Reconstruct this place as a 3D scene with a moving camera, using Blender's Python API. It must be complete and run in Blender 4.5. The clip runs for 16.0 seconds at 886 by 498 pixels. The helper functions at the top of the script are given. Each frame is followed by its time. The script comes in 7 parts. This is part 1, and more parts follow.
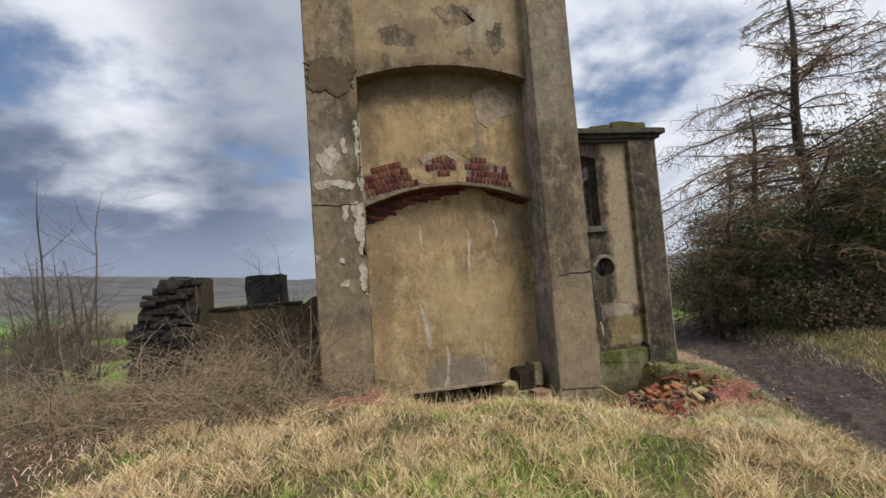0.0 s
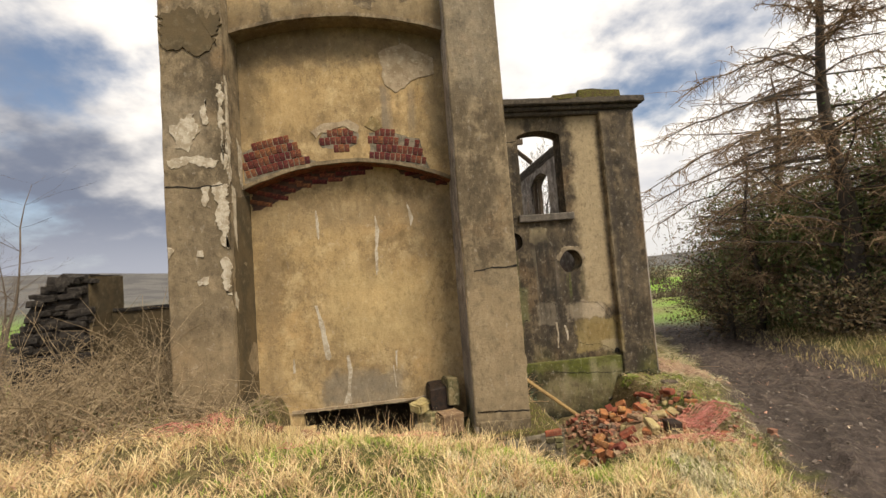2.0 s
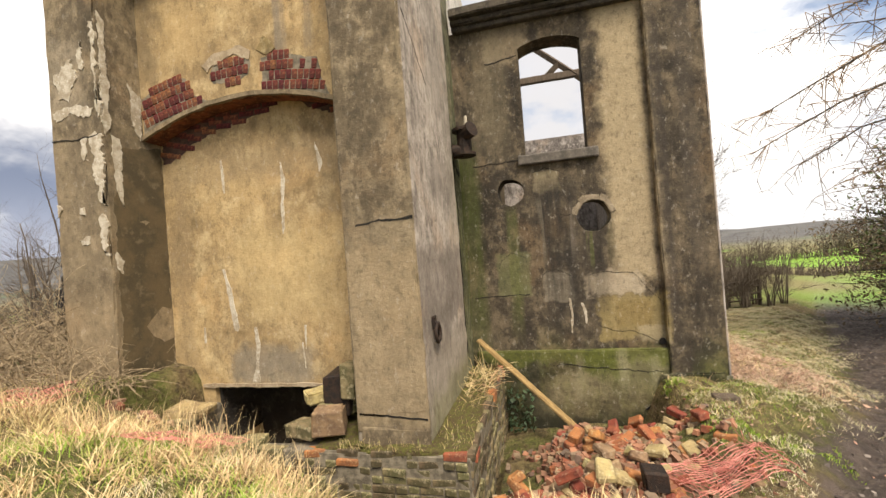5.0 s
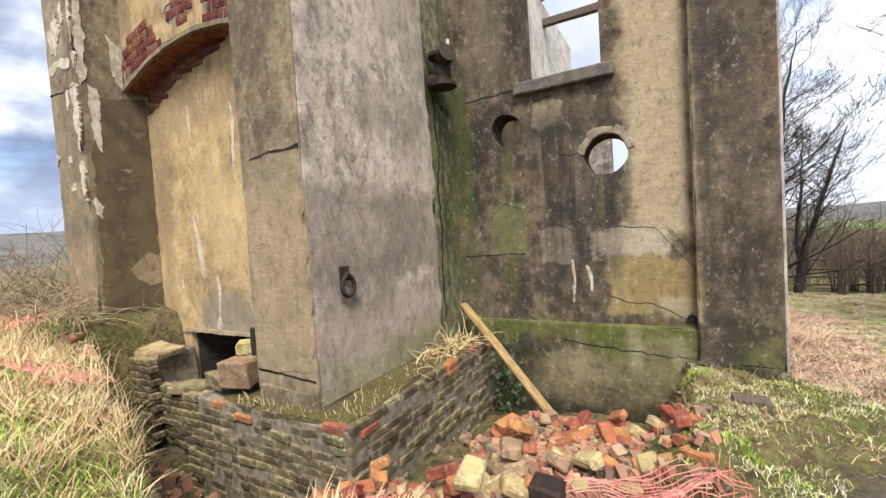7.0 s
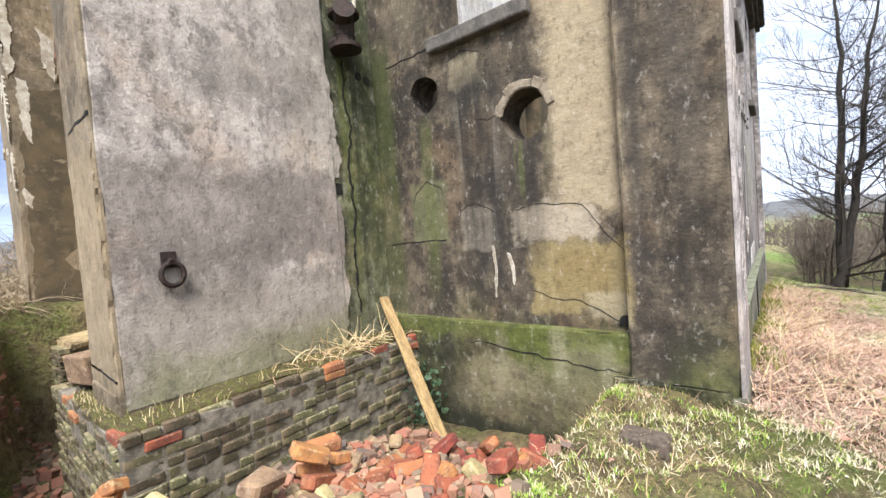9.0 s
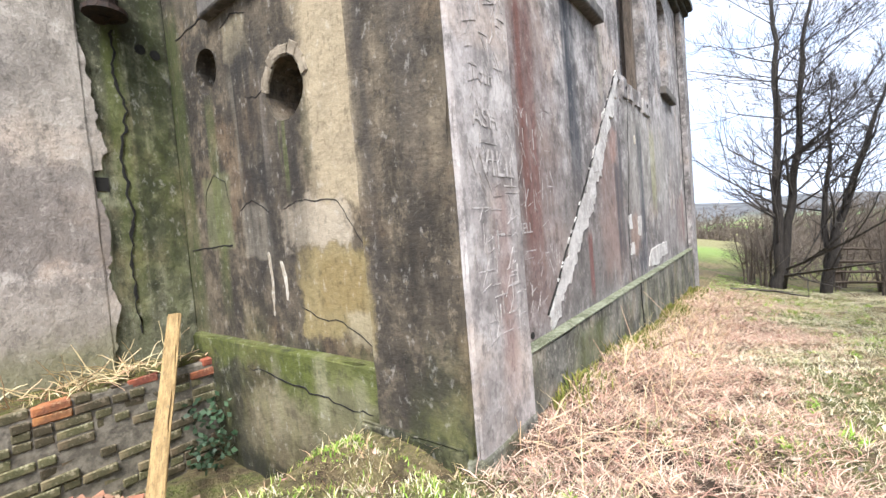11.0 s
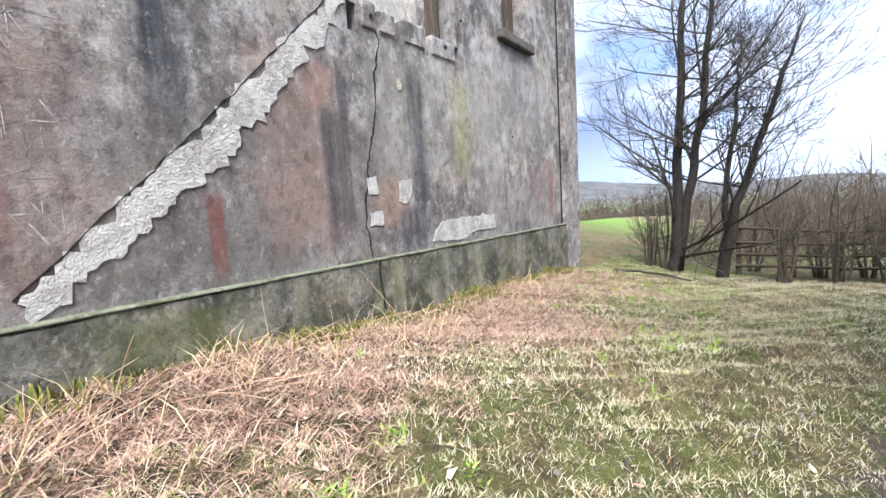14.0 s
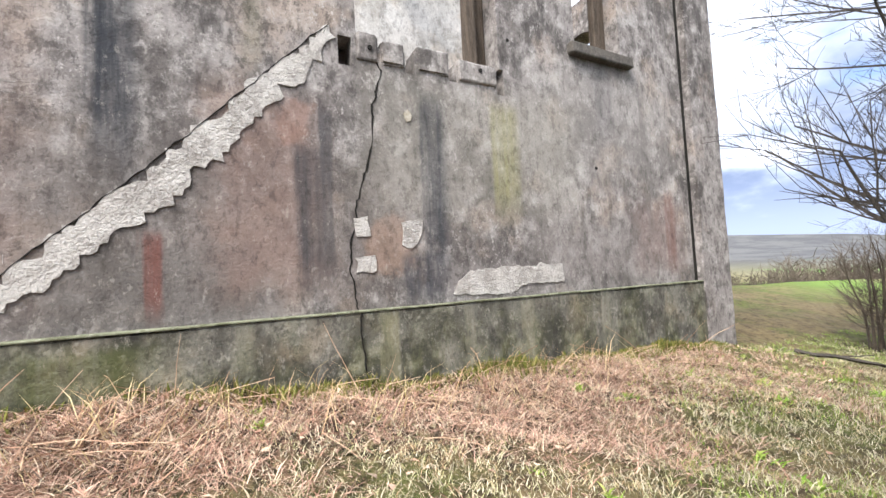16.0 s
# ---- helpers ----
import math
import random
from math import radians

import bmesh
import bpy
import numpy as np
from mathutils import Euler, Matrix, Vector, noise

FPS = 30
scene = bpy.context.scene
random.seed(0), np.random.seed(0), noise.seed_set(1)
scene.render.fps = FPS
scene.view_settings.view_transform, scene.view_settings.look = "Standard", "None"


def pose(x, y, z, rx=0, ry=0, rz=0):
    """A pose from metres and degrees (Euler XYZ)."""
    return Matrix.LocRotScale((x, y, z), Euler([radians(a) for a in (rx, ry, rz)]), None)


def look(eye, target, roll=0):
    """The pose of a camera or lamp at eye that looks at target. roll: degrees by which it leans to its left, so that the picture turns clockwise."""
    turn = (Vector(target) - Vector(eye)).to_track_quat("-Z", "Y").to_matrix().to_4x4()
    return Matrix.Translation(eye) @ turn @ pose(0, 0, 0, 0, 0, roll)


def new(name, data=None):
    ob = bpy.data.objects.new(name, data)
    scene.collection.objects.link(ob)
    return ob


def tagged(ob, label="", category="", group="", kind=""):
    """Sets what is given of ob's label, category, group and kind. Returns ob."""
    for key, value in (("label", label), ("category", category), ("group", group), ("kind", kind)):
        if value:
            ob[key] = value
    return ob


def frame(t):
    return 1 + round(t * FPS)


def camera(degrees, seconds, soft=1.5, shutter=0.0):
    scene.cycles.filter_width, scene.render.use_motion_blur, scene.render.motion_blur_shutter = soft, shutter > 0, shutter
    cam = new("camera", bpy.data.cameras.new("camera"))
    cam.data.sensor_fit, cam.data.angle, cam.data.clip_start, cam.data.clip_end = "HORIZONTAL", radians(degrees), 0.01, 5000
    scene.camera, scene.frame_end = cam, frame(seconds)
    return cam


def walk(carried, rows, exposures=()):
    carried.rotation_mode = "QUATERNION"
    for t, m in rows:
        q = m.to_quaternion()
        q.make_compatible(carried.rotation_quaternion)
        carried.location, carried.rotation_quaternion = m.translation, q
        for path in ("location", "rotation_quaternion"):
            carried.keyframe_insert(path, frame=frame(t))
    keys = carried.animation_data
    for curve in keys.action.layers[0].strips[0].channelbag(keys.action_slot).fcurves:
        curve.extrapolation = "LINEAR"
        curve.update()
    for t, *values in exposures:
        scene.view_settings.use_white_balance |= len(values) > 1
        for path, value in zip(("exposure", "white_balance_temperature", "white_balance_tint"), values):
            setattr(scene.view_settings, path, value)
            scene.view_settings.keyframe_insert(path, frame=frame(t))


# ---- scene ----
cam = camera(93.4, 16.0)
METRES, EYE, TILT, LEAN, TURN = 16.0, 2.18, 0.0, 0.0, -9.8
ROWS = [
    (0.0, 0.0, 0.0, 0.0, 0.26, 3.52, 4.2),
    (0.5, 0.031, 0.0205, -0.0016, 0.22, 3.25, 4.47),
    (1.0, 0.0584, 0.0398, -0.002, 0.95, 2.7, 4.54),
    (1.5, 0.0836, 0.0602, -0.0047, 1.94, 2.99, 4.46),
    (2.0, 0.1109, 0.0796, -0.0088, 4.2, 3.25, 4.41),
    (2.5, 0.1362, 0.1026, -0.0121, 6.78, 4.15, 4.47),
    (3.0, 0.1643, 0.1238, -0.0154, 9.66, 4.52, 4.65),
    (3.5, 0.1874, 0.1475, -0.0192, 13.56, 3.88, 4.8),
    (6.0, 0.2922, 0.255, -0.0387, 30.18, -1.17, 4.04),
    (6.5, 0.3078, 0.2811, -0.0459, 34.26, -1.57, 3.86),
    (7.0, 0.3223, 0.3047, -0.0527, 38.81, -2.4, 3.72),
    (7.5, 0.3339, 0.3302, -0.0597, 43.34, -1.52, 3.34),
    (8.0, 0.3484, 0.354, -0.0644, 48.19, -2.73, 3.41),
    (10.5, 0.3998, 0.4958, -0.0721, 47.67, -2.04, 5.37),
    (11.0, 0.4119, 0.5214, -0.0756, 47.16, -2.46, 4.86),
    (11.5, 0.4293, 0.5505, -0.0789, 46.29, -2.92, 4.2),
    (12.0, 0.447, 0.5755, -0.0802, 46.85, -4.71, 3.85),
    (12.5, 0.4616, 0.6054, -0.085, 45.74, -4.67, 3.49),
    (13.0, 0.4756, 0.6339, -0.0876, 46.66, -5.19, 3.55),
    (13.5, 0.486, 0.665, -0.0924, 46.74, -5.87, 3.5),
    (14.0, 0.4964, 0.6958, -0.0945, 47.88, -6.12, 3.5),
    (14.5, 0.5024, 0.725, -0.0974, 51.71, -5.78, 3.68),
    (15.0, 0.5029, 0.757, -0.1021, 56.86, -3.59, 3.66),
    (15.5, 0.5056, 0.7836, -0.1053, 64.27, -0.74, 3.53),
    (16.0, 0.5033, 0.8096, -0.1068, 72.48, 3.09, 2.85),
]
# exposure follows the clip's own brightening along the wall
EXPO = [(0.0, -0.2, 6100, 10), (1.0, -0.05, 6500, 10), (2.0, 0.24, 7400, 10), (3.0, 0.40, 7900, 10), (3.5, 0.44, 7800, 10), (6.0, 0.78, 6600, 10), (8.0, 0.98, 5900, 10), (10.5, 1.38, 5600, 10), (12.5, 1.34, 5600, 10), (14.5, 1.22, 5450, 10), (16.0, 1.2, 5850, 10)]
walk(cam, [(t, pose(0, 0, EYE, TILT, LEAN, TURN) @ pose(METRES * x, METRES * y, METRES * z, 90 + pitch, roll, yaw)) for t, x, y, z, yaw, pitch, roll in ROWS], EXPO)

# ---------------------------------------------------------------- node helpers
def nodes_of(mat):
    mat.use_nodes = True
    return mat.node_tree


def mk(nt, kind, **kw):
    n = nt.nodes.new(kind)
    for k, v in kw.items():
        if k in n.inputs:
            n.inputs[k].default_value = v
    return n


def math_node(nt, op, a, b=None, c=None, clamp=False):
    n = nt.nodes.new("ShaderNodeMath")
    n.operation, n.use_clamp = op, clamp
    for i, v in enumerate((a, b, c)):
        if v is None:
            continue
        if isinstance(v, (int, float)):
            n.inputs[i].default_value = v
        else:
            nt.links.new(v, n.inputs[i])
    return n.outputs[0]


def mix_col(nt, fac, a, b, blend="MIX"):
    n = nt.nodes.new("ShaderNodeMix")
    n.data_type, n.blend_type = "RGBA", blend
    for i, v in ((0, fac), (6, a), (7, b)):
        if isinstance(v, (int, float)):
            n.inputs[i].default_value = v
        elif isinstance(v, tuple):
            n.inputs[i].default_value = (*v, 1.0)
        else:
            nt.links.new(v, n.inputs[i])
    return n.outputs[2]


def noise_node(nt, vec, scale, detail=4.0, rough=0.55, stretch=None):
    if stretch:
        m = nt.nodes.new("ShaderNodeMapping")
        m.inputs["Scale"].default_value = stretch
        nt.links.new(vec, m.inputs["Vector"])
        vec = m.outputs[0]
    n = nt.nodes.new("ShaderNodeTexNoise")
    n.inputs["Scale"].default_value, n.inputs["Detail"].default_value, n.inputs["Roughness"].default_value = scale, detail, rough
    nt.links.new(vec, n.inputs["Vector"])
    return n.outputs["Fac"]


def ramp(nt, fac, lo, hi, a=0.0, b=1.0):
    n = nt.nodes.new("ShaderNodeMapRange")
    n.interpolation_type = "SMOOTHSTEP"
    for k, v in (("From Min", lo), ("From Max", hi), ("To Min", a), ("To Max", b)):
        n.inputs[k].default_value = v
    nt.links.new(fac, n.inputs["Value"])
    return n.outputs[0]


def start(name, rough=0.9):
    mat = bpy.data.materials.new(name)
    nt = nodes_of(mat)
    bsdf = nt.nodes["Principled BSDF"]
    bsdf.inputs["Roughness"].default_value = rough
    bsdf.inputs["Specular IOR Level"].default_value = 0.25
    tc = nt.nodes.new("ShaderNodeTexCoord")
    return mat, nt, bsdf, tc.outputs["Object"]


def bumped(nt, bsdf, height, strength, distance=0.02):
    b = nt.nodes.new("ShaderNodeBump")
    b.inputs["Strength"].default_value, b.inputs["Distance"].default_value = strength, distance
    nt.links.new(height, b.inputs["Height"])
    nt.links.new(b.outputs[0], bsdf.inputs["Normal"])


def streak(nt, col, u, z, fine, u0, width, z0, z1, colour, amount):
    """A stain that has run down a wall: centre u0, from z0 (bottom) to z1 (top)."""
    d = math_node(nt, "ABSOLUTE", math_node(nt, "SUBTRACT", math_node(nt, "ADD", u, math_node(nt, "MULTIPLY_ADD", fine, 0.16, -0.08)), u0))
    side = ramp(nt, d, width, width * 0.35)
    low = ramp(nt, z, z0 - 0.05, z0 + (z1 - z0) * 0.35)
    high = ramp(nt, z, z1 + 0.05, z1 - (z1 - z0) * 0.12)
    f = math_node(nt, "MULTIPLY", math_node(nt, "MULTIPLY", side, low), math_node(nt, "MULTIPLY", high, ramp(nt, fine, 0.25, 0.7, 0.45 * amount, amount)))
    return mix_col(nt, f, col, colour)


def blot(nt, col, u, z, warp, warp_z, u0, u1, z0, z1, soft, colour, amount, wob=0.3):
    """A field of another tone, weathered or painted as shade, with a wandering edge."""
    uu = math_node(nt, "ADD", u, math_node(nt, "MULTIPLY_ADD", warp, wob * 2, -wob))
    zz = math_node(nt, "ADD", z, math_node(nt, "MULTIPLY_ADD", warp_z, wob * 2, -wob))
    a = math_node(nt, "MULTIPLY", ramp(nt, uu, u0 - soft, u0 + soft), ramp(nt, uu, u1 + soft, u1 - soft))
    b = math_node(nt, "MULTIPLY", ramp(nt, zz, z0 - soft, z0 + soft), ramp(nt, zz, z1 + soft, z1 - soft))
    f = math_node(nt, "MULTIPLY", math_node(nt, "MULTIPLY", a, b), ramp(nt, warp_z, 0.3, 0.62, amount * 0.72, amount))
    return mix_col(nt, f, col, colour)


def render_coat(name, base, dark, light, axis, streaks=(), algae=0.0, algae_top=0.5, damp=0.4, blots=(), spots=1.0, bump=0.4):
    """Old lime-cement wall coat: blotches, vertical runs, grain, hairline relief."""
    mat, nt, bsdf, co = start(name, 0.92)
    sep = nt.nodes.new("ShaderNodeSeparateXYZ")
    nt.links.new(co, sep.inputs[0])
    u, z = sep.outputs[axis], sep.outputs[2]
    big = noise_node(nt, co, 0.9, 5, 0.6)
    mid = noise_node(nt, co, 4.0, 6, 0.65)
    grain = noise_node(nt, co, 45.0, 4, 0.7)
    runs = noise_node(nt, co, 3.2, 5, 0.6, (1.0, 1.0, 0.12))
    fine_run = noise_node(nt, co, 11.0, 4, 0.6, (1.0, 1.0, 0.06))
    col = mix_col(nt, ramp(nt, big, 0.40, 0.60), dark, base)
    col = mix_col(nt, ramp(nt, mid, 0.45, 0.70, 0, 0.8), col, light)
    soot = noise_node(nt, co, 2.1, 9, 0.68, (1.0, 1.0, 0.55))
    col = mix_col(nt, ramp(nt, soot, 0.53, 0.66, 0, 0.65 * spots), col, tuple(c * 0.5 for c in dark))
    warm = noise_node(nt, co, 1.4, 4, 0.6)
    col = mix_col(nt, ramp(nt, warm, 0.52, 0.68, 0, 0.35), col, (light[0] * 1.12, light[1] * 0.92, light[2] * 0.74))
    speck = noise_node(nt, co, 19.0, 6, 0.75)
    col = mix_col(nt, ramp(nt, speck, 0.56, 0.70, 0, 0.55 * spots), col, tuple(c * 0.55 for c in dark))
    col = mix_col(nt, ramp(nt, speck, 0.42, 0.30, 0, 0.5 * spots), col, tuple(min(1, c * 1.25) for c in light))
    col = mix_col(nt, ramp(nt, runs, 0.5, 0.75, 0, damp), col, tuple(c * 0.42 for c in dark))
    col = mix_col(nt, ramp(nt, fine_run, 0.55, 0.8, 0, damp * 0.6), col, tuple(c * 0.5 for c in dark))
    pale = noise_node(nt, co, 7.5, 5, 0.7)
    col = mix_col(nt, ramp(nt, pale, 0.62, 0.72, 0, 0.5), col, tuple(min(1, c * 1.35) for c in light))
    patina = noise_node(nt, co, 8.0, 10, 0.78, (1.0, 1.0, 0.7))
    col = mix_col(nt, ramp(nt, patina, 0.50, 0.60, 0, 0.5 * spots), col, tuple(c * 0.5 for c in dark))
    col = mix_col(nt, ramp(nt, patina, 0.44, 0.36, 0, 0.45 * spots), col, tuple(min(1, c * 1.15) for c in light))
    warp, warp_z = noise_node(nt, co, 3.1, 8, 0.68), noise_node(nt, co, 4.3, 8, 0.68)
    for s in blots:
        col = blot(nt, col, u, z, warp, warp_z, *s)
    for s in streaks:
        col = streak(nt, col, u, z, fine_run, *s)
    if algae:
        g = math_node(nt, "MULTIPLY", ramp(nt, noise_node(nt, co, 2.2, 6, 0.65, (1, 1, 0.35)), 0.4, 0.62), ramp(nt, z, algae_top, algae_top - 1.3, 0, algae))
        col = mix_col(nt, g, col, mix_col(nt, ramp(nt, mid, 0.4, 0.62), (0.045, 0.05, 0.018), (0.13, 0.14, 0.035)))
    worn = noise_node(nt, co, 14.0, 9, 0.75, (1.0, 1.0, 0.6))
    col = mix_col(nt, ramp(nt, worn, 0.52, 0.62, 0, 0.45 * spots), col, mix_col(nt, 0.6, col, (0.02, 0.018, 0.015)))
    col = mix_col(nt, ramp(nt, worn, 0.43, 0.36, 0, 0.4 * spots), col, mix_col(nt, 0.35, col, (0.75, 0.70, 0.62)))
    col = mix_col(nt, ramp(nt, grain, 0.3, 0.7, 0.0, 0.35), col, mix_col(nt, 0.5, col, (0.03, 0.03, 0.03)))
    nt.links.new(col, bsdf.inputs["Base Color"])
    h = math_node(nt, "ADD", math_node(nt, "MULTIPLY", grain, 0.35), math_node(nt, "ADD", mid, math_node(nt, "MULTIPLY", pale, 0.5)))
    bumped(nt, bsdf, math_node(nt, "ADD", h, math_node(nt, "MULTIPLY", speck, 0.8)), bump, 0.018)
    return mat


def mottled(name, cols, scale=6.0, rough=0.9, bump=0.4, dist=0.01, per_object=0.0, metal=0.0, grain_scale=60.0, stretch=None):
    """A surface of two or three colours in blotches with fine grain."""
    mat, nt, bsdf, co = start(name, rough)
    bsdf.inputs["Metallic"].default_value = metal
    n1 = noise_node(nt, co, scale, 5, 0.6, stretch)
    n2 = noise_node(nt, co, scale * 3.1, 5, 0.65, stretch)
    g = noise_node(nt, co, grain_scale, 3, 0.7)
    col = mix_col(nt, ramp(nt, n1, 0.38, 0.62), cols[0], cols[1])
    if len(cols) > 2:
        col = mix_col(nt, ramp(nt, n2, 0.52, 0.68, 0, 0.9), col, cols[2])
    if per_object:
        oi = nt.nodes.new("ShaderNodeObjectInfo")
        hs = nt.nodes.new("ShaderNodeHueSaturation")
        nt.links.new(math_node(nt, "MULTIPLY_ADD", oi.outputs["Random"], per_object * 1.6, 1 - per_object * 0.8), hs.inputs["Value"])
        nt.links.new(math_node(nt, "MULTIPLY_ADD", oi.outputs["Random"], 0.05, 0.475), hs.inputs["Hue"])
        nt.links.new(col, hs.inputs["Color"])
        col = hs.outputs[0]
    col = mix_col(nt, ramp(nt, g, 0.3, 0.75, 0, 0.35), col, mix_col(nt, 0.6, col, (0.02, 0.02, 0.02)))
    nt.links.new(col, bsdf.inputs["Base Color"])
    bumped(nt, bsdf, math_node(nt, "ADD", n2, math_node(nt, "MULTIPLY", g, 0.5)), bump, dist)
    return mat


def island_mat(name, cols, rough=0.8, patchy=0.3):
    """For many small joined pieces: each piece has its own shade."""
    mat, nt, bsdf, co = start(name, rough)
    geo = nt.nodes.new("ShaderNodeNewGeometry")
    cr = nt.nodes.new("ShaderNodeValToRGB")
    els = cr.color_ramp.elements
    while len(els) < len(cols):
        els.new(0.5)
    for i, c in enumerate(cols):
        els[i].position, els[i].color = i / (len(cols) - 1), (*c, 1)
    nt.links.new(geo.outputs["Random Per Island"], cr.inputs[0])
    tone = mix_col(nt, ramp(nt, noise_node(nt, co, 2.6, 5, 0.65), 0.50, 0.62, 0, patchy), cr.outputs[0], mix_col(nt, 0.8, cr.outputs[0], (0.05, 0.034, 0.022)))
    nt.links.new(mix_col(nt, ramp(nt, noise_node(nt, co, 25, 3), 0.3, 0.7, 0, 0.22), tone, mix_col(nt, 0.55, tone, (0.01, 0.01, 0.01))), bsdf.inputs["Base Color"])
    return mat


# ---------------------------------------------------------------- world and sun
SUN_DIR = Vector((0.33, -0.52, 0.85)).normalized()
world = bpy.data.worlds.new("world")
scene.world = world
world.use_nodes = True
wn = world.node_tree
bg = wn.nodes["Background"]
sky = wn.nodes.new("ShaderNodeTexSky")
sky.sky_type = "NISHITA"
sky.sun_disc = False
sky.sun_elevation = math.asin(SUN_DIR.z)
sky.sun_rotation = math.atan2(SUN_DIR.x, SUN_DIR.y)
wtc = wn.nodes.new("ShaderNodeTexCoord")
wsep = wn.nodes.new("ShaderNodeSeparateXYZ")
wn.links.new(wtc.outputs["Generated"], wsep.inputs[0])
up = math_node(wn, "MAXIMUM", wsep.outputs[2], 0.02)
flat = wn.nodes.new("ShaderNodeCombineXYZ")
wn.links.new(math_node(wn, "DIVIDE", wsep.outputs[0], math_node(wn, "ADD", up, 0.38)), flat.inputs[0])
wn.links.new(math_node(wn, "DIVIDE", wsep.outputs[1], math_node(wn, "ADD", up, 0.38)), flat.inputs[1])
cl1 = noise_node(wn, flat.outputs[0], 1.5, 7, 0.55)
cl2 = noise_node(wn, flat.outputs[0], 2.3, 6, 0.52)
cover = ramp(wn, cl1, 0.33, 0.47)
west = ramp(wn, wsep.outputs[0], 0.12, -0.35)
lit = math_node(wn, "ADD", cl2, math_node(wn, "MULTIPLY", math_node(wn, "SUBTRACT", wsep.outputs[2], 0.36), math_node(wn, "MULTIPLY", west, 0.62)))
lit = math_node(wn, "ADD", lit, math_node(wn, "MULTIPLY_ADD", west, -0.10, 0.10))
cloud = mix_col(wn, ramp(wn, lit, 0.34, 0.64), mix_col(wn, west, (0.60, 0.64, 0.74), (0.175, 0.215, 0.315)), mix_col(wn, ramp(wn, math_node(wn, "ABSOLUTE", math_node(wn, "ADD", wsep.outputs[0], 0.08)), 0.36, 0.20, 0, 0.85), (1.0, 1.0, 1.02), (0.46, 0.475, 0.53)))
blue = wn.nodes.new("ShaderNodeMix")
blue.data_type, blue.blend_type = "RGBA", "MULTIPLY"
blue.inputs[0].default_value = 1.0
wn.links.new(sky.outputs[0], blue.inputs[6])
blue.inputs[7].default_value = (0.11, 0.11, 0.115, 1)
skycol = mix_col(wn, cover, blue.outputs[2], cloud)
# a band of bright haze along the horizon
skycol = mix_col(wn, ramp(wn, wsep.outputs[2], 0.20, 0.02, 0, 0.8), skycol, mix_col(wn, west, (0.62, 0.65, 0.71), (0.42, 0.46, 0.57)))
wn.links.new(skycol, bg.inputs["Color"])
bg.inputs["Strength"].default_value = 1.0

sun = new("sun", bpy.data.lights.new("sun", "SUN"))
sun.data.energy, sun.data.angle, sun.data.color = 3.7, radians(24), (1.0, 0.9, 0.77)
sun.matrix_world = look((0, 0, 30), Vector((0, 0, 30)) - SUN_DIR)

# ---------------------------------------------------------------- materials
# darker under both arches and along recess edges: soot and shade in the colour
OCHRE = render_coat("ochre_render", (0.46, 0.335, 0.172), (0.28, 0.20, 0.105), (0.55, 0.43, 0.245), 0, damp=0.32, spots=0.85, bump=0.45,
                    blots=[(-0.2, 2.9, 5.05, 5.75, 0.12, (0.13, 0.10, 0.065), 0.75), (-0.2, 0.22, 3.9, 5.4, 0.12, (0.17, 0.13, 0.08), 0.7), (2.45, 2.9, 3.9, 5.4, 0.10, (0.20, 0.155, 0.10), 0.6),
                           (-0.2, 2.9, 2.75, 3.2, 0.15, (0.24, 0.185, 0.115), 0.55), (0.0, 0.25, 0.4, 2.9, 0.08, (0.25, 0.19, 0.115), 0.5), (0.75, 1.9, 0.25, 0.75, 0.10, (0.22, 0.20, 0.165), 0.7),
                           (1.0, 2.2, 1.1, 2.2, 0.2, (0.50, 0.385, 0.20), 0.6), (0.3, 0.9, 4.2, 4.8, 0.15, (0.46, 0.33, 0.165), 0.6), (2.1, 2.6, 2.3, 2.9, 0.12, (0.20, 0.16, 0.10), 0.4),
                           (-0.1, 2.8, 5.7, 8.3, 0.2, (0.30, 0.25, 0.17), 0.5), (0.5, 1.3, 5.95, 6.3, 0.06, (0.17, 0.125, 0.08), 0.6), (1.6, 2.3, 6.05, 6.6, 0.08, (0.42, 0.37, 0.28), 0.6)],
                    streaks=[(1.9, 0.10, 3.9, 4.75, (0.17, 0.155, 0.14), 0.7), (2.25, 0.08, 3.95, 4.7, (0.16, 0.15, 0.135), 0.6), (0.85, 0.12, 5.65, 6.1, (0.12, 0.10, 0.075), 0.6), (1.9, 0.08, 5.7, 6.6, (0.13, 0.115, 0.09), 0.5)])
PILASTER = render_coat("pilaster_render", (0.25, 0.197, 0.125), (0.13, 0.103, 0.068), (0.35, 0.28, 0.185), 0, damp=0.42, spots=1.1, bump=0.6,
                       blots=[(-0.9, 0.0, 0.0, 1.55, 0.25, (0.34, 0.26, 0.16), 0.6), (-0.85, -0.3, 3.55, 4.45, 0.15, (0.36, 0.31, 0.235), 0.5), (2.7, 3.5, 0.2, 1.85, 0.12, (0.34, 0.265, 0.165), 0.65), (2.7, 3.5, 1.85, 2.12, 0.05, (0.22, 0.18, 0.12), 0.4), (2.7, 3.5, 4.4, 6.5, 0.4, (0.34, 0.30, 0.235), 0.45), (-0.9, 0.0, 1.6, 3.3, 0.2, (0.22, 0.175, 0.115), 0.5)])
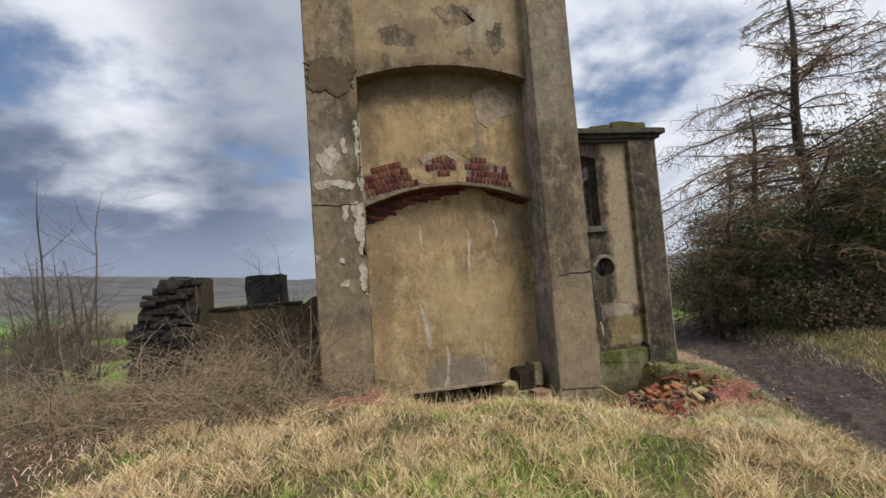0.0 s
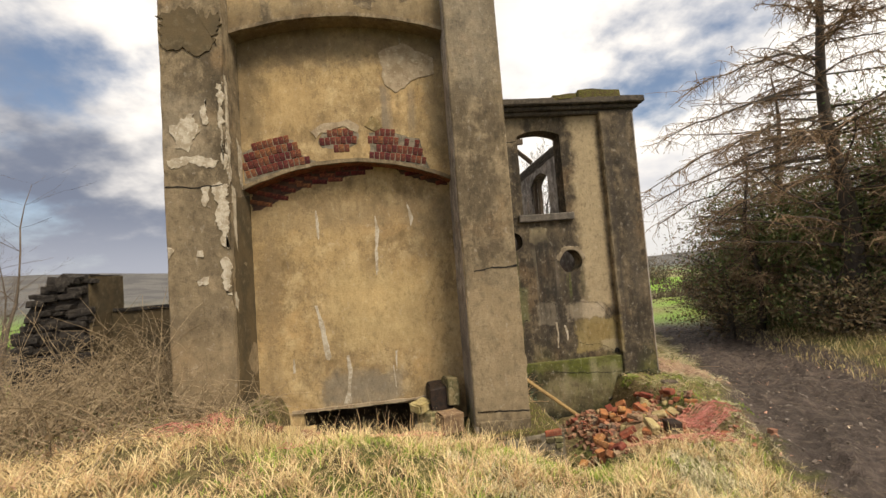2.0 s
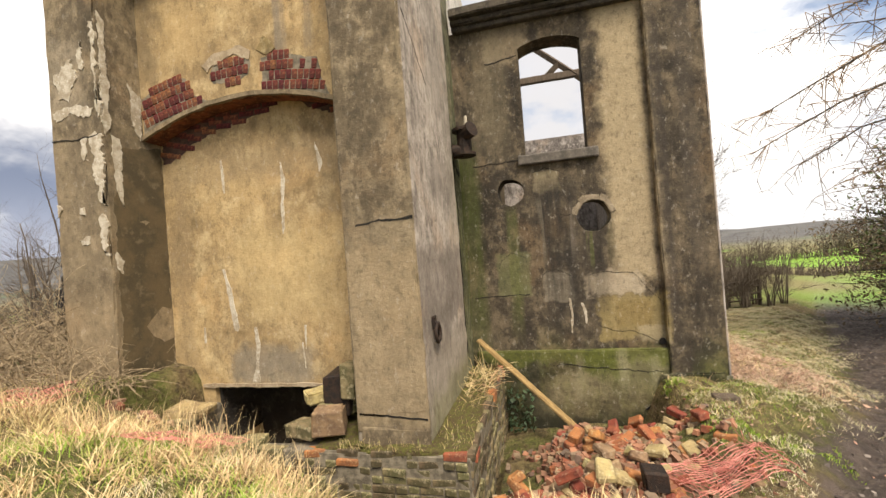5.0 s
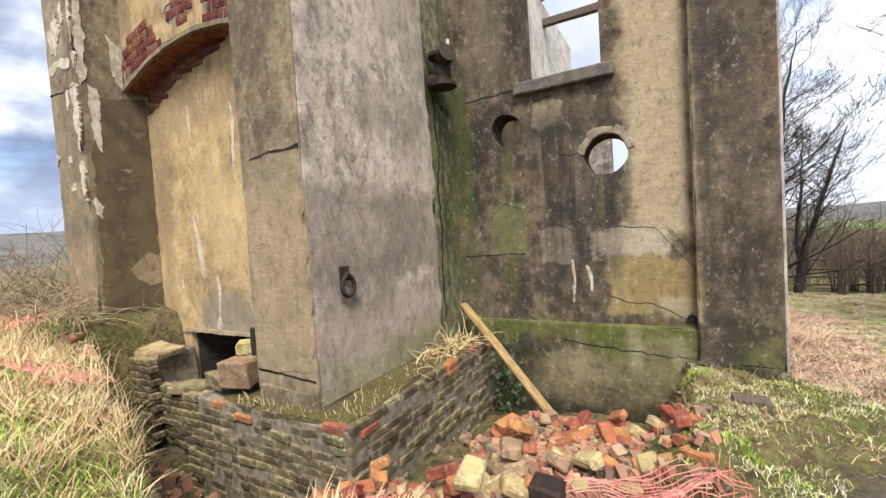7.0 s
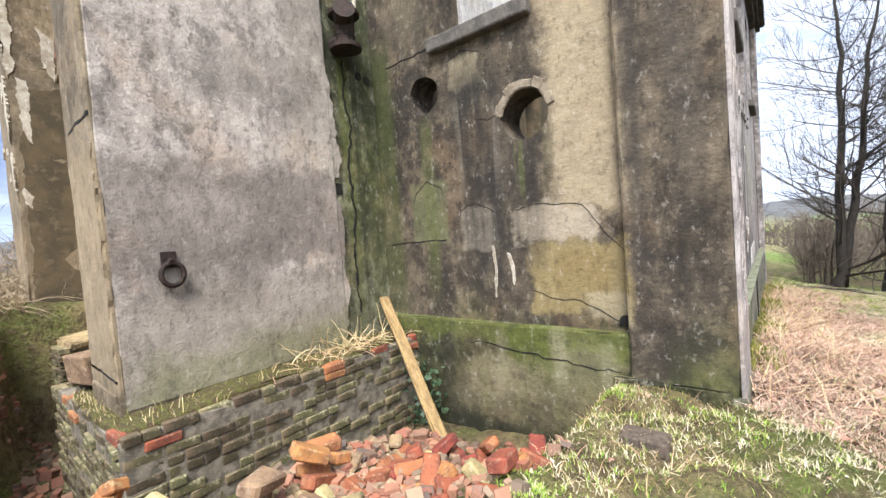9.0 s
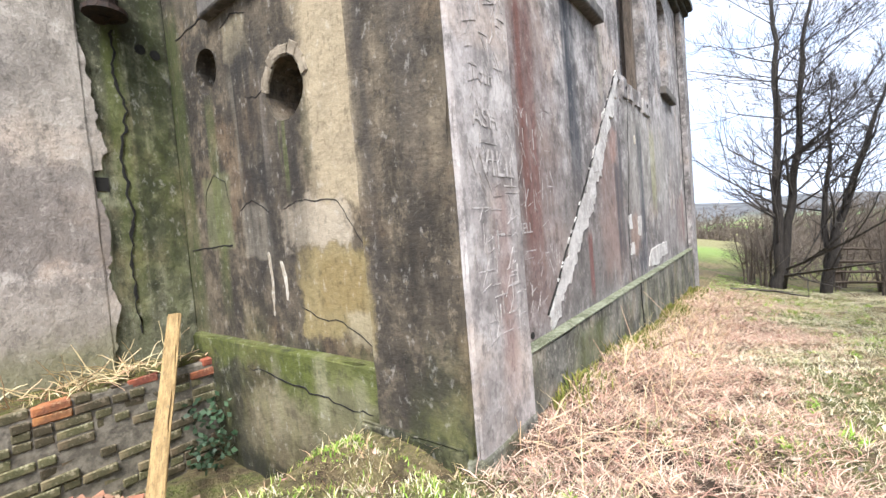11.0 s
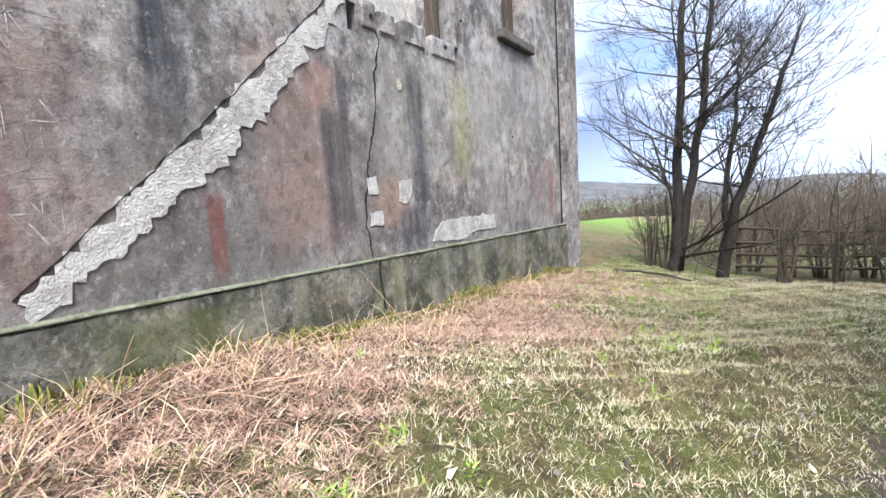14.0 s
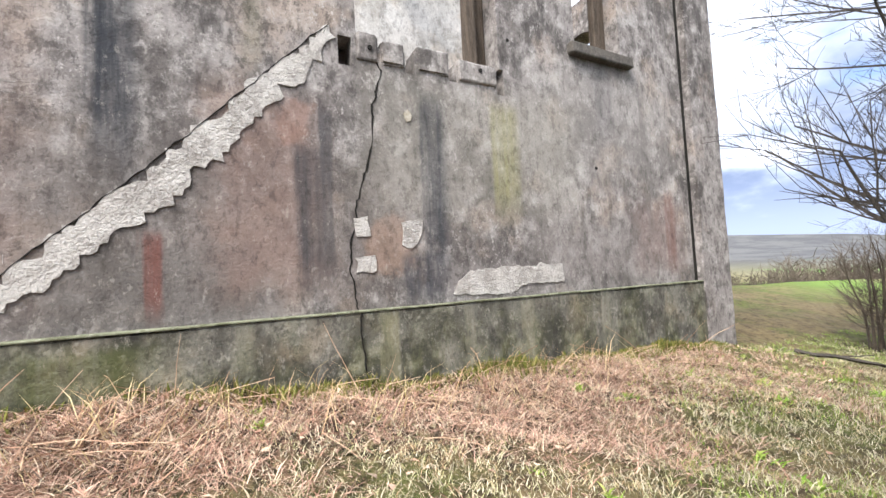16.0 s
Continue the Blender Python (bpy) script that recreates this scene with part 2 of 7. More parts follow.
TOWER_SIDE = render_coat("tower_side_render", (0.44, 0.385, 0.335), (0.25, 0.218, 0.19), (0.56, 0.50, 0.44), 1, damp=0.30, algae=0.5, algae_top=0.8, spots=1.25, bump=0.7,
                         blots=[(6.0, 8.3, 0.95, 1.78, 0.06, (0.20, 0.17, 0.145), 0.72), (6.4, 7.4, 0.6, 1.2, 0.18, (0.15, 0.13, 0.11), 0.6), (6.1, 8.3, -0.1, 0.75, 0.16, (0.33, 0.285, 0.23), 0.65), (6.3, 8.3, -0.1, 0.32, 0.14, (0.21, 0.20, 0.10), 0.7),
                                (7.7, 8.3, 1.75, 3.4, 0.14, (0.34, 0.30, 0.24), 0.45), (6.9, 8.0, 2.35, 2.8, 0.1, (0.25, 0.22, 0.19), 0.45), (7.2, 8.2, 3.3, 6, 0.3, (0.30, 0.265, 0.225), 0.5)])
GREEN_CORNER = render_coat("algae_green_render", (0.14, 0.135, 0.085), (0.04, 0.042, 0.022), (0.31, 0.30, 0.19), 1, damp=0.8, algae=0.35, algae_top=3.0, spots=1.2, bump=0.7,
                           streaks=[(8.22, 0.06, 0.4, 2.2, (0.42, 0.43, 0.26), 0.8), (8.4, 0.10, -0.2, 3.2, (0.11, 0.13, 0.025), 0.6), (8.72, 0.12, -0.3, 5.0, (0.05, 0.06, 0.018), 0.75), (8.55, 0.05, 0.4, 3.0, (0.03, 0.035, 0.015), 0.8)])
FACADE = render_coat("facade_render", (0.108, 0.087, 0.06), (0.042, 0.035, 0.027), (0.20, 0.16, 0.108), 0,
                     [(4.78, 0.40, 0.25, 2.75, (0.022, 0.021, 0.02), 0.85), (4.55, 0.05, 1.3, 2.4, (0.20, 0.18, 0.14), 0.5), (4.98, 0.05, 1.4, 2.3, (0.20, 0.17, 0.135), 0.45), (5.22, 0.24, 0.5, 1.95, (0.035, 0.03, 0.026), 0.7),
                      (4.12, 0.13, 0.2, 2.35, (0.105, 0.12, 0.035), 0.6), (3.52, 0.24, -0.5, 3.4, (0.06, 0.075, 0.018), 0.8), (6.18, 0.10, -0.2, 5.0, (0.05, 0.043, 0.037), 0.8), (6.52, 0.16, 0.4, 5.1, (0.075, 0.064, 0.053), 0.6),
                      (4.62, 0.12, 3.1, 5.0, (0.05, 0.042, 0.034), 0.5), (5.47, 0.07, 1.35, 2.0, (0.06, 0.055, 0.03), 0.7), (5.2, 0.05, 1.3, 1.9, (0.13, 0.16, 0.04), 0.6), (3.95, 0.35, 2.8, 5.0, (0.23, 0.195, 0.13), 0.5)],
                     algae=0.9, algae_top=0.7, damp=0.55, spots=1.25, bump=0.6,
                     blots=[(5.48, 6.09, 1.15, 5.1, 0.11, (0.43, 0.35, 0.225), 0.85), (3.86, 4.34, 0.98, 1.62, 0.03, (0.15, 0.155, 0.075), 0.7, 0.08), (4.53, 4.94, 0.88, 1.32, 0.03, (0.33, 0.285, 0.215), 0.85, 0.12), (5.12, 5.86, 0.94, 1.24, 0.03, (0.42, 0.355, 0.26), 0.88, 0.2),
                            (5.24, 6.12, 0.32, 0.93, 0.035, (0.30, 0.235, 0.105), 0.85, 0.2), (5.5, 5.95, 0.5, 0.85, 0.05, (0.23, 0.165, 0.065), 0.6, 0.14), (5.75, 6.1, 0.28, 0.5, 0.03, (0.40, 0.34, 0.225), 0.7, 0.12), (4.47, 4.86, 2.48, 2.78, 0.03, (0.29, 0.245, 0.16), 0.75, 0.12), (3.9, 4.5, 4.45, 5.0, 0.08, (0.27, 0.22, 0.15), 0.6)])
SIDE = render_coat("side_render", (0.33, 0.30, 0.285), (0.15, 0.134, 0.126), (0.52, 0.485, 0.46), 1,
                   [(10.72, 0.20, 1.0, 3.0, (0.035, 0.039, 0.048), 1.0), (9.82, 0.19, 0.2, 2.7, (0.15, 0.058, 0.042), 0.8), (10.94, 0.10, 0.2, 0.85, (0.17, 0.05, 0.035), 0.85),
                    (12.0, 0.15, 0.2, 1.6, (0.045, 0.048, 0.055), 0.85), (12.15, 0.07, 0.2, 2.0, (0.06, 0.062, 0.07), 0.7), (13.15, 0.18, 0.22, 2.2, (0.04, 0.045, 0.057), 0.85), (13.0, 0.34, 0.15, 0.65, (0.045, 0.048, 0.06), 0.8),
                    (14.0, 0.22, 0.9, 2.2, (0.33, 0.315, 0.13), 0.65), (16.6, 0.15, 0.2, 1.4, (0.20, 0.10, 0.08), 0.6), (15.5, 0.25, 1.9, 2.9, (0.13, 0.125, 0.13), 0.5), (11.6, 0.10, 2.0, 3.2, (0.20, 0.19, 0.13), 0.5), (16.2, 0.10, 0.3, 2.9, (0.17, 0.155, 0.145), 0.5)],
                   damp=0.4, spots=1.35, bump=0.6,
                   blots=[(10.2, 13.0, 0.2, 1.5, 0.3, (0.13, 0.11, 0.097), 0.62), (9.3, 10.25, 0.2, 2.6, 0.25, (0.19, 0.135, 0.115), 0.62), (10.3, 11.7, 0.17, 0.75, 0.2, (0.13, 0.12, 0.11), 0.65), (11.3, 12.1, 0.4, 1.95, 0.22, (0.27, 0.18, 0.15), 0.55), (11.75, 12.0, 1.6, 1.95, 0.06, (0.33, 0.20, 0.155), 0.5), (12.5, 12.9, 0.5, 0.95, 0.08, (0.40, 0.27, 0.20), 0.6), (14.2, 17.0, 0.2, 1.0, 0.25, (0.23, 0.205, 0.19), 0.5),
                          (14.3, 16.8, 1.4, 2.8, 0.4, (0.44, 0.41, 0.385), 0.4), (12.5, 15.0, 1.0, 2.3, 0.3, (0.38, 0.355, 0.30), 0.4), (15.9, 16.8, 0.4, 1.2, 0.2, (0.36, 0.26, 0.23), 0.4)])
PLINTH = render_coat("plinth_cement", (0.20, 0.19, 0.16), (0.075, 0.072, 0.06), (0.37, 0.35, 0.295), 1, algae=0.5, algae_top=0.75, damp=0.7, spots=1.3, bump=0.7,
                     streaks=[(12.62, 0.12, -0.9, 0.2, (0.38, 0.36, 0.22), 0.7), (14.1, 0.10, -0.9, 0.2, (0.36, 0.34, 0.25), 0.6), (10.6, 0.5, -0.6, 0.1, (0.09, 0.105, 0.03), 0.7), (15.2, 0.08, -1.0, 0.2, (0.38, 0.36, 0.29), 0.6), (13.4, 0.06, -0.9, 0.2, (0.34, 0.32, 0.25), 0.6), (11.5, 0.09, -0.7, 0.2, (0.31, 0.30, 0.23), 0.5)])
GRAFFITI = render_coat("scratched_render", (0.43, 0.385, 0.36), (0.27, 0.24, 0.222), (0.54, 0.50, 0.47), 1,
                       [(9.1, 0.12, -0.1, 1.2, (0.27, 0.16, 0.13), 0.6)], damp=0.3, spots=1.1, algae=0.35, algae_top=0.2)
MOSSWALL = render_coat("mossy_cement", (0.040, 0.038, 0.020), (0.011, 0.011, 0.006), (0.17, 0.155, 0.095), 0, [(4.9, 0.08, -0.6, 0.15, (0.28, 0.25, 0.16), 0.5), (5.5, 0.10, -0.4, 0.2, (0.30, 0.28, 0.17), 0.6), (5.9, 0.08, -0.4, 0.1, (0.30, 0.28, 0.17), 0.5)],
                       algae=0.3, algae_top=0.9, damp=0.8, spots=1.4, bump=0.7, blots=[(4.55, 5.3, -0.5, -0.12, 0.08, (0.30, 0.255, 0.155), 0.75), (5.4, 6.0, -0.45, 0.12, 0.1, (0.27, 0.25, 0.13), 0.7), (4.2, 5.8, -0.75, -0.25, 0.12, (0.20, 0.165, 0.10), 0.5), (5.0, 5.5, -0.2, 0.2, 0.1, (0.10, 0.12, 0.02), 0.6), (3.3, 4.4, -1.2, 0.0, 0.2, (0.018, 0.019, 0.01), 0.75), (3.4, 6.1, 0.0, 0.25, 0.08, (0.13, 0.15, 0.028), 0.6), (4.2, 5.9, -1.3, -0.72, 0.1, (0.02, 0.02, 0.012), 0.7)])
INNER = render_coat("inner_plaster", (0.6, 0.57, 0.53), (0.42, 0.39, 0.35), (0.7, 0.68, 0.64), 1, damp=0.3)
LIME = mottled("lime_run", [(0.52, 0.475, 0.39), (0.34, 0.29, 0.215), (0.62, 0.58, 0.5)], 9, bump=0.5)
PALE = mottled("pale_plaster", [(0.38, 0.31, 0.22), (0.27, 0.21, 0.14), (0.46, 0.40, 0.30)], 7, bump=0.6)
SCAR = mottled("broken_stone", [(0.60, 0.57, 0.53), (0.40, 0.37, 0.34), (0.68, 0.65, 0.61)], 8, bump=0.9, dist=0.03)
DULL_PLASTER = mottled("dull_plaster", [(0.30, 0.25, 0.18), (0.19, 0.155, 0.11), (0.38, 0.33, 0.25)], 8, bump=0.7)
YELLOW = mottled("yellow_undercoat", [(0.25, 0.185, 0.085), (0.15, 0.115, 0.06), (0.33, 0.27, 0.15)], 7, bump=0.4)
CRACK = mottled("crack_shadow_fill", [(0.012, 0.011, 0.01), (0.02, 0.018, 0.015)], 20)
RED_BRICK = mottled("red_brick", [(0.20, 0.050, 0.032), (0.08, 0.026, 0.02), (0.28, 0.10, 0.055)], 7, per_object=0.5, bump=0.6)
OLD_BRICK = mottled("old_grey_brick", [(0.20, 0.155, 0.09), (0.085, 0.075, 0.038), (0.32, 0.27, 0.18)], 7, per_object=0.55, bump=0.7)
LOOSE_BRICK = mottled("orange_brick", [(0.34, 0.12, 0.055), (0.19, 0.07, 0.04), (0.38, 0.22, 0.125)], 9, per_object=0.4, bump=0.6)
YELLOW_BRICK = mottled("buff_brick", [(0.36, 0.27, 0.14), (0.22, 0.16, 0.09), (0.46, 0.38, 0.24)], 9, per_object=0.3, bump=0.6)
MORTAR = mottled("mortar", [(0.24, 0.21, 0.16), (0.12, 0.105, 0.08)], 12, bump=0.7)
# mortar darkened for soot and for the shade under the arch
SOOT_SHADE_MORTAR = mottled("sooty_shaded_mortar", [(0.06, 0.035, 0.028), (0.10, 0.055, 0.04), (0.03, 0.022, 0.018)], 10, bump=0.7)
# rubble stone; also stands in for shade inside the tower opening
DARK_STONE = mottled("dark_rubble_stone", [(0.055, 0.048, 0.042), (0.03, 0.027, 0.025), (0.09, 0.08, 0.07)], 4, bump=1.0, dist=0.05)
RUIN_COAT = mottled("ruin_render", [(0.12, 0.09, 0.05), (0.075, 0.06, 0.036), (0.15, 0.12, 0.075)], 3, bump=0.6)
WOOD = mottled("weathered_timber", [(0.13, 0.10, 0.075), (0.075, 0.058, 0.044), (0.17, 0.14, 0.11)], 6, stretch=(6, 6, 0.6), bump=0.6)
FRESH_WOOD = mottled("plank_timber", [(0.36, 0.25, 0.11), (0.24, 0.16, 0.07), (0.15, 0.11, 0.06)], 7, stretch=(5, 5, 0.8), bump=0.5)
RUST = mottled("rusty_iron", [(0.03, 0.024, 0.022), (0.055, 0.035, 0.026), (0.018, 0.017, 0.017)], 18, rough=0.7, metal=0.4, bump=0.6)
CORNICE = mottled("sooty_cornice_stone", [(0.085, 0.072, 0.058), (0.045, 0.04, 0.035), (0.13, 0.115, 0.09)], 7, bump=0.7)
SILL = mottled("stone_sill", [(0.135, 0.12, 0.105), (0.085, 0.078, 0.07), (0.18, 0.165, 0.145)], 9, bump=0.5)
MOSS = mottled("moss", [(0.12, 0.12, 0.03), (0.10, 0.07, 0.04), (0.22, 0.21, 0.06)], 20, bump=1.0, dist=0.03)
BARK = mottled("dark_bark", [(0.085, 0.072, 0.06), (0.05, 0.043, 0.037), (0.12, 0.105, 0.085)], 9, stretch=(3, 3, 0.6), bump=0.8)
DARK_BARK = mottled("wet_dark_bark", [(0.055, 0.047, 0.04), (0.032, 0.028, 0.025), (0.08, 0.07, 0.057)], 9, stretch=(3, 3, 0.6), bump=0.8)
LARCH_TWIG = mottled("larch_twig", [(0.28, 0.19, 0.115), (0.19, 0.13, 0.085), (0.36, 0.25, 0.14)], 4)
SCRUB_TWIG = mottled("scrub_twig", [(0.15, 0.12, 0.092), (0.10, 0.08, 0.062), (0.20, 0.16, 0.12)], 3)
BRAMBLE = mottled("bramble_stem", [(0.36, 0.28, 0.18), (0.19, 0.145, 0.095), (0.48, 0.39, 0.25)], 6)
GRASS = island_mat("grass_blades", [(0.22, 0.28, 0.05), (0.62, 0.50, 0.25), (0.58, 0.46, 0.22), (0.70, 0.58, 0.31), (0.54, 0.42, 0.20), (0.78, 0.68, 0.42), (0.34, 0.23, 0.12)])
PALE_TURF = island_mat("pale_turf_blades", [(0.56, 0.53, 0.30), (0.76, 0.69, 0.49), (0.42, 0.43, 0.17), (0.82, 0.76, 0.57), (0.58, 0.47, 0.33), (0.78, 0.70, 0.50)])
GREEN_GRASS = island_mat("green_blades", [(0.17, 0.30, 0.03), (0.25, 0.40, 0.05), (0.36, 0.46, 0.09), (0.50, 0.48, 0.18)])
STRAW = island_mat("straw_stalks", [(0.72, 0.58, 0.30), (0.58, 0.44, 0.23), (0.80, 0.68, 0.40), (0.62, 0.42, 0.25), (0.46, 0.30, 0.17)])
BRACKEN = island_mat("dead_bracken", [(0.58, 0.34, 0.25), (0.38, 0.22, 0.16), (0.68, 0.48, 0.36), (0.74, 0.60, 0.44), (0.12, 0.08, 0.06), (0.62, 0.40, 0.29)])
FOLIAGE = island_mat("evergreen_leaves", [(0.07, 0.12, 0.035), (0.12, 0.18, 0.055), (0.20, 0.24, 0.085), (0.27, 0.25, 0.12)], 0.6, 0.25)
BROWN_LEAF = island_mat("withered_leaves", [(0.19, 0.14, 0.085), (0.25, 0.18, 0.10), (0.14, 0.11, 0.075), (0.13, 0.13, 0.06)], 0.8)
NET = mottled("faded_red_plastic", [(0.60, 0.24, 0.20), (0.50, 0.17, 0.14), (0.66, 0.34, 0.28)], 5, rough=0.5, bump=0.1)
DRY_STEM = mottled("dry_stem", [(0.50, 0.36, 0.24), (0.38, 0.23, 0.15), (0.58, 0.46, 0.31)], 5)
LICHEN = mottled("lichen_edge", [(0.20, 0.21, 0.14), (0.10, 0.105, 0.06), (0.34, 0.34, 0.27)], 9, bump=0.6)
SCRATCH = mottled("scratched_plaster", [(0.48, 0.44, 0.41), (0.30, 0.265, 0.245)], 20, bump=0.3)


def ground_material():
    mat, nt, bsdf, co = start("ground_turf", 0.95)
    sep = nt.nodes.new("ShaderNodeSeparateXYZ")
    nt.links.new(co, sep.inputs[0])
    x, y = sep.outputs[0], sep.outputs[1]
    n1, n2, n3 = noise_node(nt, co, 0.8, 5, 0.6), noise_node(nt, co, 5, 6, 0.65), noise_node(nt, co, 30, 5, 0.7)
    turf = mix_col(nt, ramp(nt, n1, 0.4, 0.6), (0.22, 0.17, 0.085), (0.12, 0.14, 0.035))
    turf = mix_col(nt, ramp(nt, n2, 0.42, 0.66, 0, 0.8), turf, (0.10, 0.066, 0.042))
    turf = mix_col(nt, ramp(nt, n3, 0.45, 0.7, 0, 0.6), turf, (0.30, 0.25, 0.13))
    n4 = noise_node(nt, co, 11, 6, 0.7)
    turf = mix_col(nt, ramp(nt, n4, 0.50, 0.60, 0, 0.55), turf, (0.05, 0.038, 0.025))
    # litter strip along the long wall
    strip = math_node(nt, "MULTIPLY", ramp(nt, math_node(nt, "ADD", x, math_node(nt, "MULTIPLY", n1, 1.6)), 9.3, 8.4), math_node(nt, "MULTIPLY", ramp(nt, x, 6.0, 6.5), math_node(nt, "MULTIPLY", ramp(nt, y, 8.4, 9.2), ramp(nt, y, 17.0, 15.4))))
    turf = mix_col(nt, math_node(nt, "MULTIPLY", strip, ramp(nt, n2, 0.25, 0.5, 0.3, 0.9)), turf, mix_col(nt, ramp(nt, n4, 0.44, 0.56), (0.24, 0.145, 0.105), (0.055, 0.036, 0.027)))
    # brown scrub floor to the west
    turf = mix_col(nt, ramp(nt, x, -1.0, -3.5, 0, 0.85), turf, (0.11, 0.08, 0.045))
    # muddy track
    d = math_node(nt, "SUBTRACT", math_node(nt, "MULTIPLY", math_node(nt, "SUBTRACT", x, 4.8), 0.897), math_node(nt, "MULTIPLY", math_node(nt, "SUBTRACT", y, 3.5), 0.443))
    d = math_node(nt, "SUBTRACT", math_node(nt, "ADD", d, math_node(nt, "MULTIPLY_ADD", n2, 0.9, -0.45)), ramp(nt, y, 6.5, 9.5, 0.1, 0.6))
    track = math_node(nt, "MULTIPLY", math_node(nt, "MULTIPLY", ramp(nt, d, -0.15, 0.35), ramp(nt, d, 3.35, 2.8)), ramp(nt, y, 60.0, 30.0))
    mud = mix_col(nt, ramp(nt, n2, 0.35, 0.65), (0.06, 0.047, 0.042), (0.15, 0.118, 0.102))
    mud = mix_col(nt, ramp(nt, n1, 0.48, 0.60, 0, 0.5), mud, (0.045, 0.036, 0.032))
    mud = mix_col(nt, ramp(nt, n4, 0.52, 0.64, 0, 0.6), mud, (0.20, 0.16, 0.125))
    mud = mix_col(nt, ramp(nt, n3, 0.6, 0.72, 0, 0.6), mud, (0.32, 0.27, 0.23))
    col = mix_col(nt, track, turf, mud)
    col = mix_col(nt, math_node(nt, "MULTIPLY", ramp(nt, x, -5.0, -7.0), ramp(nt, y, 13.0, 17.0)), col, (0.17, 0.28, 0.045))
    # fields farther out; the farthest hills grey with haze mixed into the colour
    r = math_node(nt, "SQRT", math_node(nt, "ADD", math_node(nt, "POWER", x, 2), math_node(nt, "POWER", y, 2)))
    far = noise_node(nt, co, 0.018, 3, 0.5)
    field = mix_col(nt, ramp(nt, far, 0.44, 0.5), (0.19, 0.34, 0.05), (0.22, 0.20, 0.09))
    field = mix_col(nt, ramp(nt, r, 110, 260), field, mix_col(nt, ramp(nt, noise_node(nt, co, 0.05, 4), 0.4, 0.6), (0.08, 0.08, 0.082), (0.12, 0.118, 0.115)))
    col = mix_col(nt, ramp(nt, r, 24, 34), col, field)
    nt.links.new(col, bsdf.inputs["Base Color"])
    rough = nt.nodes.new("ShaderNodeMapRange")
    nt.links.new(track, rough.inputs["Value"])
    rough.inputs["To Min"].default_value, rough.inputs["To Max"].default_value = 0.97, 0.72
    nt.links.new(rough.outputs[0], bsdf.inputs["Roughness"])
    bumped(nt, bsdf, math_node(nt, "ADD", n2, math_node(nt, "ADD", math_node(nt, "MULTIPLY", n3, 0.5), math_node(nt, "MULTIPLY", n4, 0.8))), 1.0, 0.10)
    return mat


TURF = ground_material()

# ---------------------------------------------------------------- mesh helpers
BASES = {}


def thing(name, base, label, category, group="", kind=""):
    e = new(name)
    e.location = base
    e.empty_display_size = 0.2
    BASES[e] = Vector(base)
    return tagged(e, label, category, group, kind)


def part(name, bm, mat, parent=None, label="", smooth=False):
    """Links a bmesh (in world coordinates) as one mesh object under a thing or a part."""
    me = bpy.data.meshes.new(name)
    bm.normal_update()
    bm.to_mesh(me)
    bm.free()
    me.materials.append(mat)
    if smooth:
        me.polygons.foreach_set("use_smooth", [True] * len(me.polygons))
    ob = new(name, me)
    return adopt(ob, parent, label)


def adopt(ob, parent, label=""):
    if parent is not None:
        ob.parent = parent
        ob.matrix_parent_inverse = Matrix.Translation(-BASES.get(parent, Vector()))
        BASES[ob] = Vector()
    if label:
        ob["label"] = label
    return ob


def mesh_part(name, verts, faces, mat, parent=None, label=""):
    me = bpy.data.meshes.new(name)
    me.from_pydata([tuple(v) for v in verts] if not isinstance(verts, np.ndarray) else verts.tolist(), [], faces if not isinstance(faces, np.ndarray) else faces.tolist())
    me.materials.append(mat)
    ob = new(name, me)
    return adopt(ob, parent, label)


def box(bm, x0, x1, y0, y1, z0, z1, bevel=0.0):
    r = bmesh.ops.create_cube(bm, size=1, matrix=Matrix.Translation(((x0 + x1) / 2, (y0 + y1) / 2, (z0 + z1) / 2)) @ Matrix.Diagonal((x1 - x0, y1 - y0, z1 - z0, 1)))
    if bevel:
        es = list({e for v in r["verts"] for e in v.link_edges})
        bmesh.ops.bevel(bm, geom=es, offset=bevel, segments=2, affect="EDGES", profile=0.6)
    return bm


def one_box(x0, x1, y0, y1, z0, z1, bevel=0.0):
    return box(bmesh.new(), x0, x1, y0, y1, z0, z1, bevel)


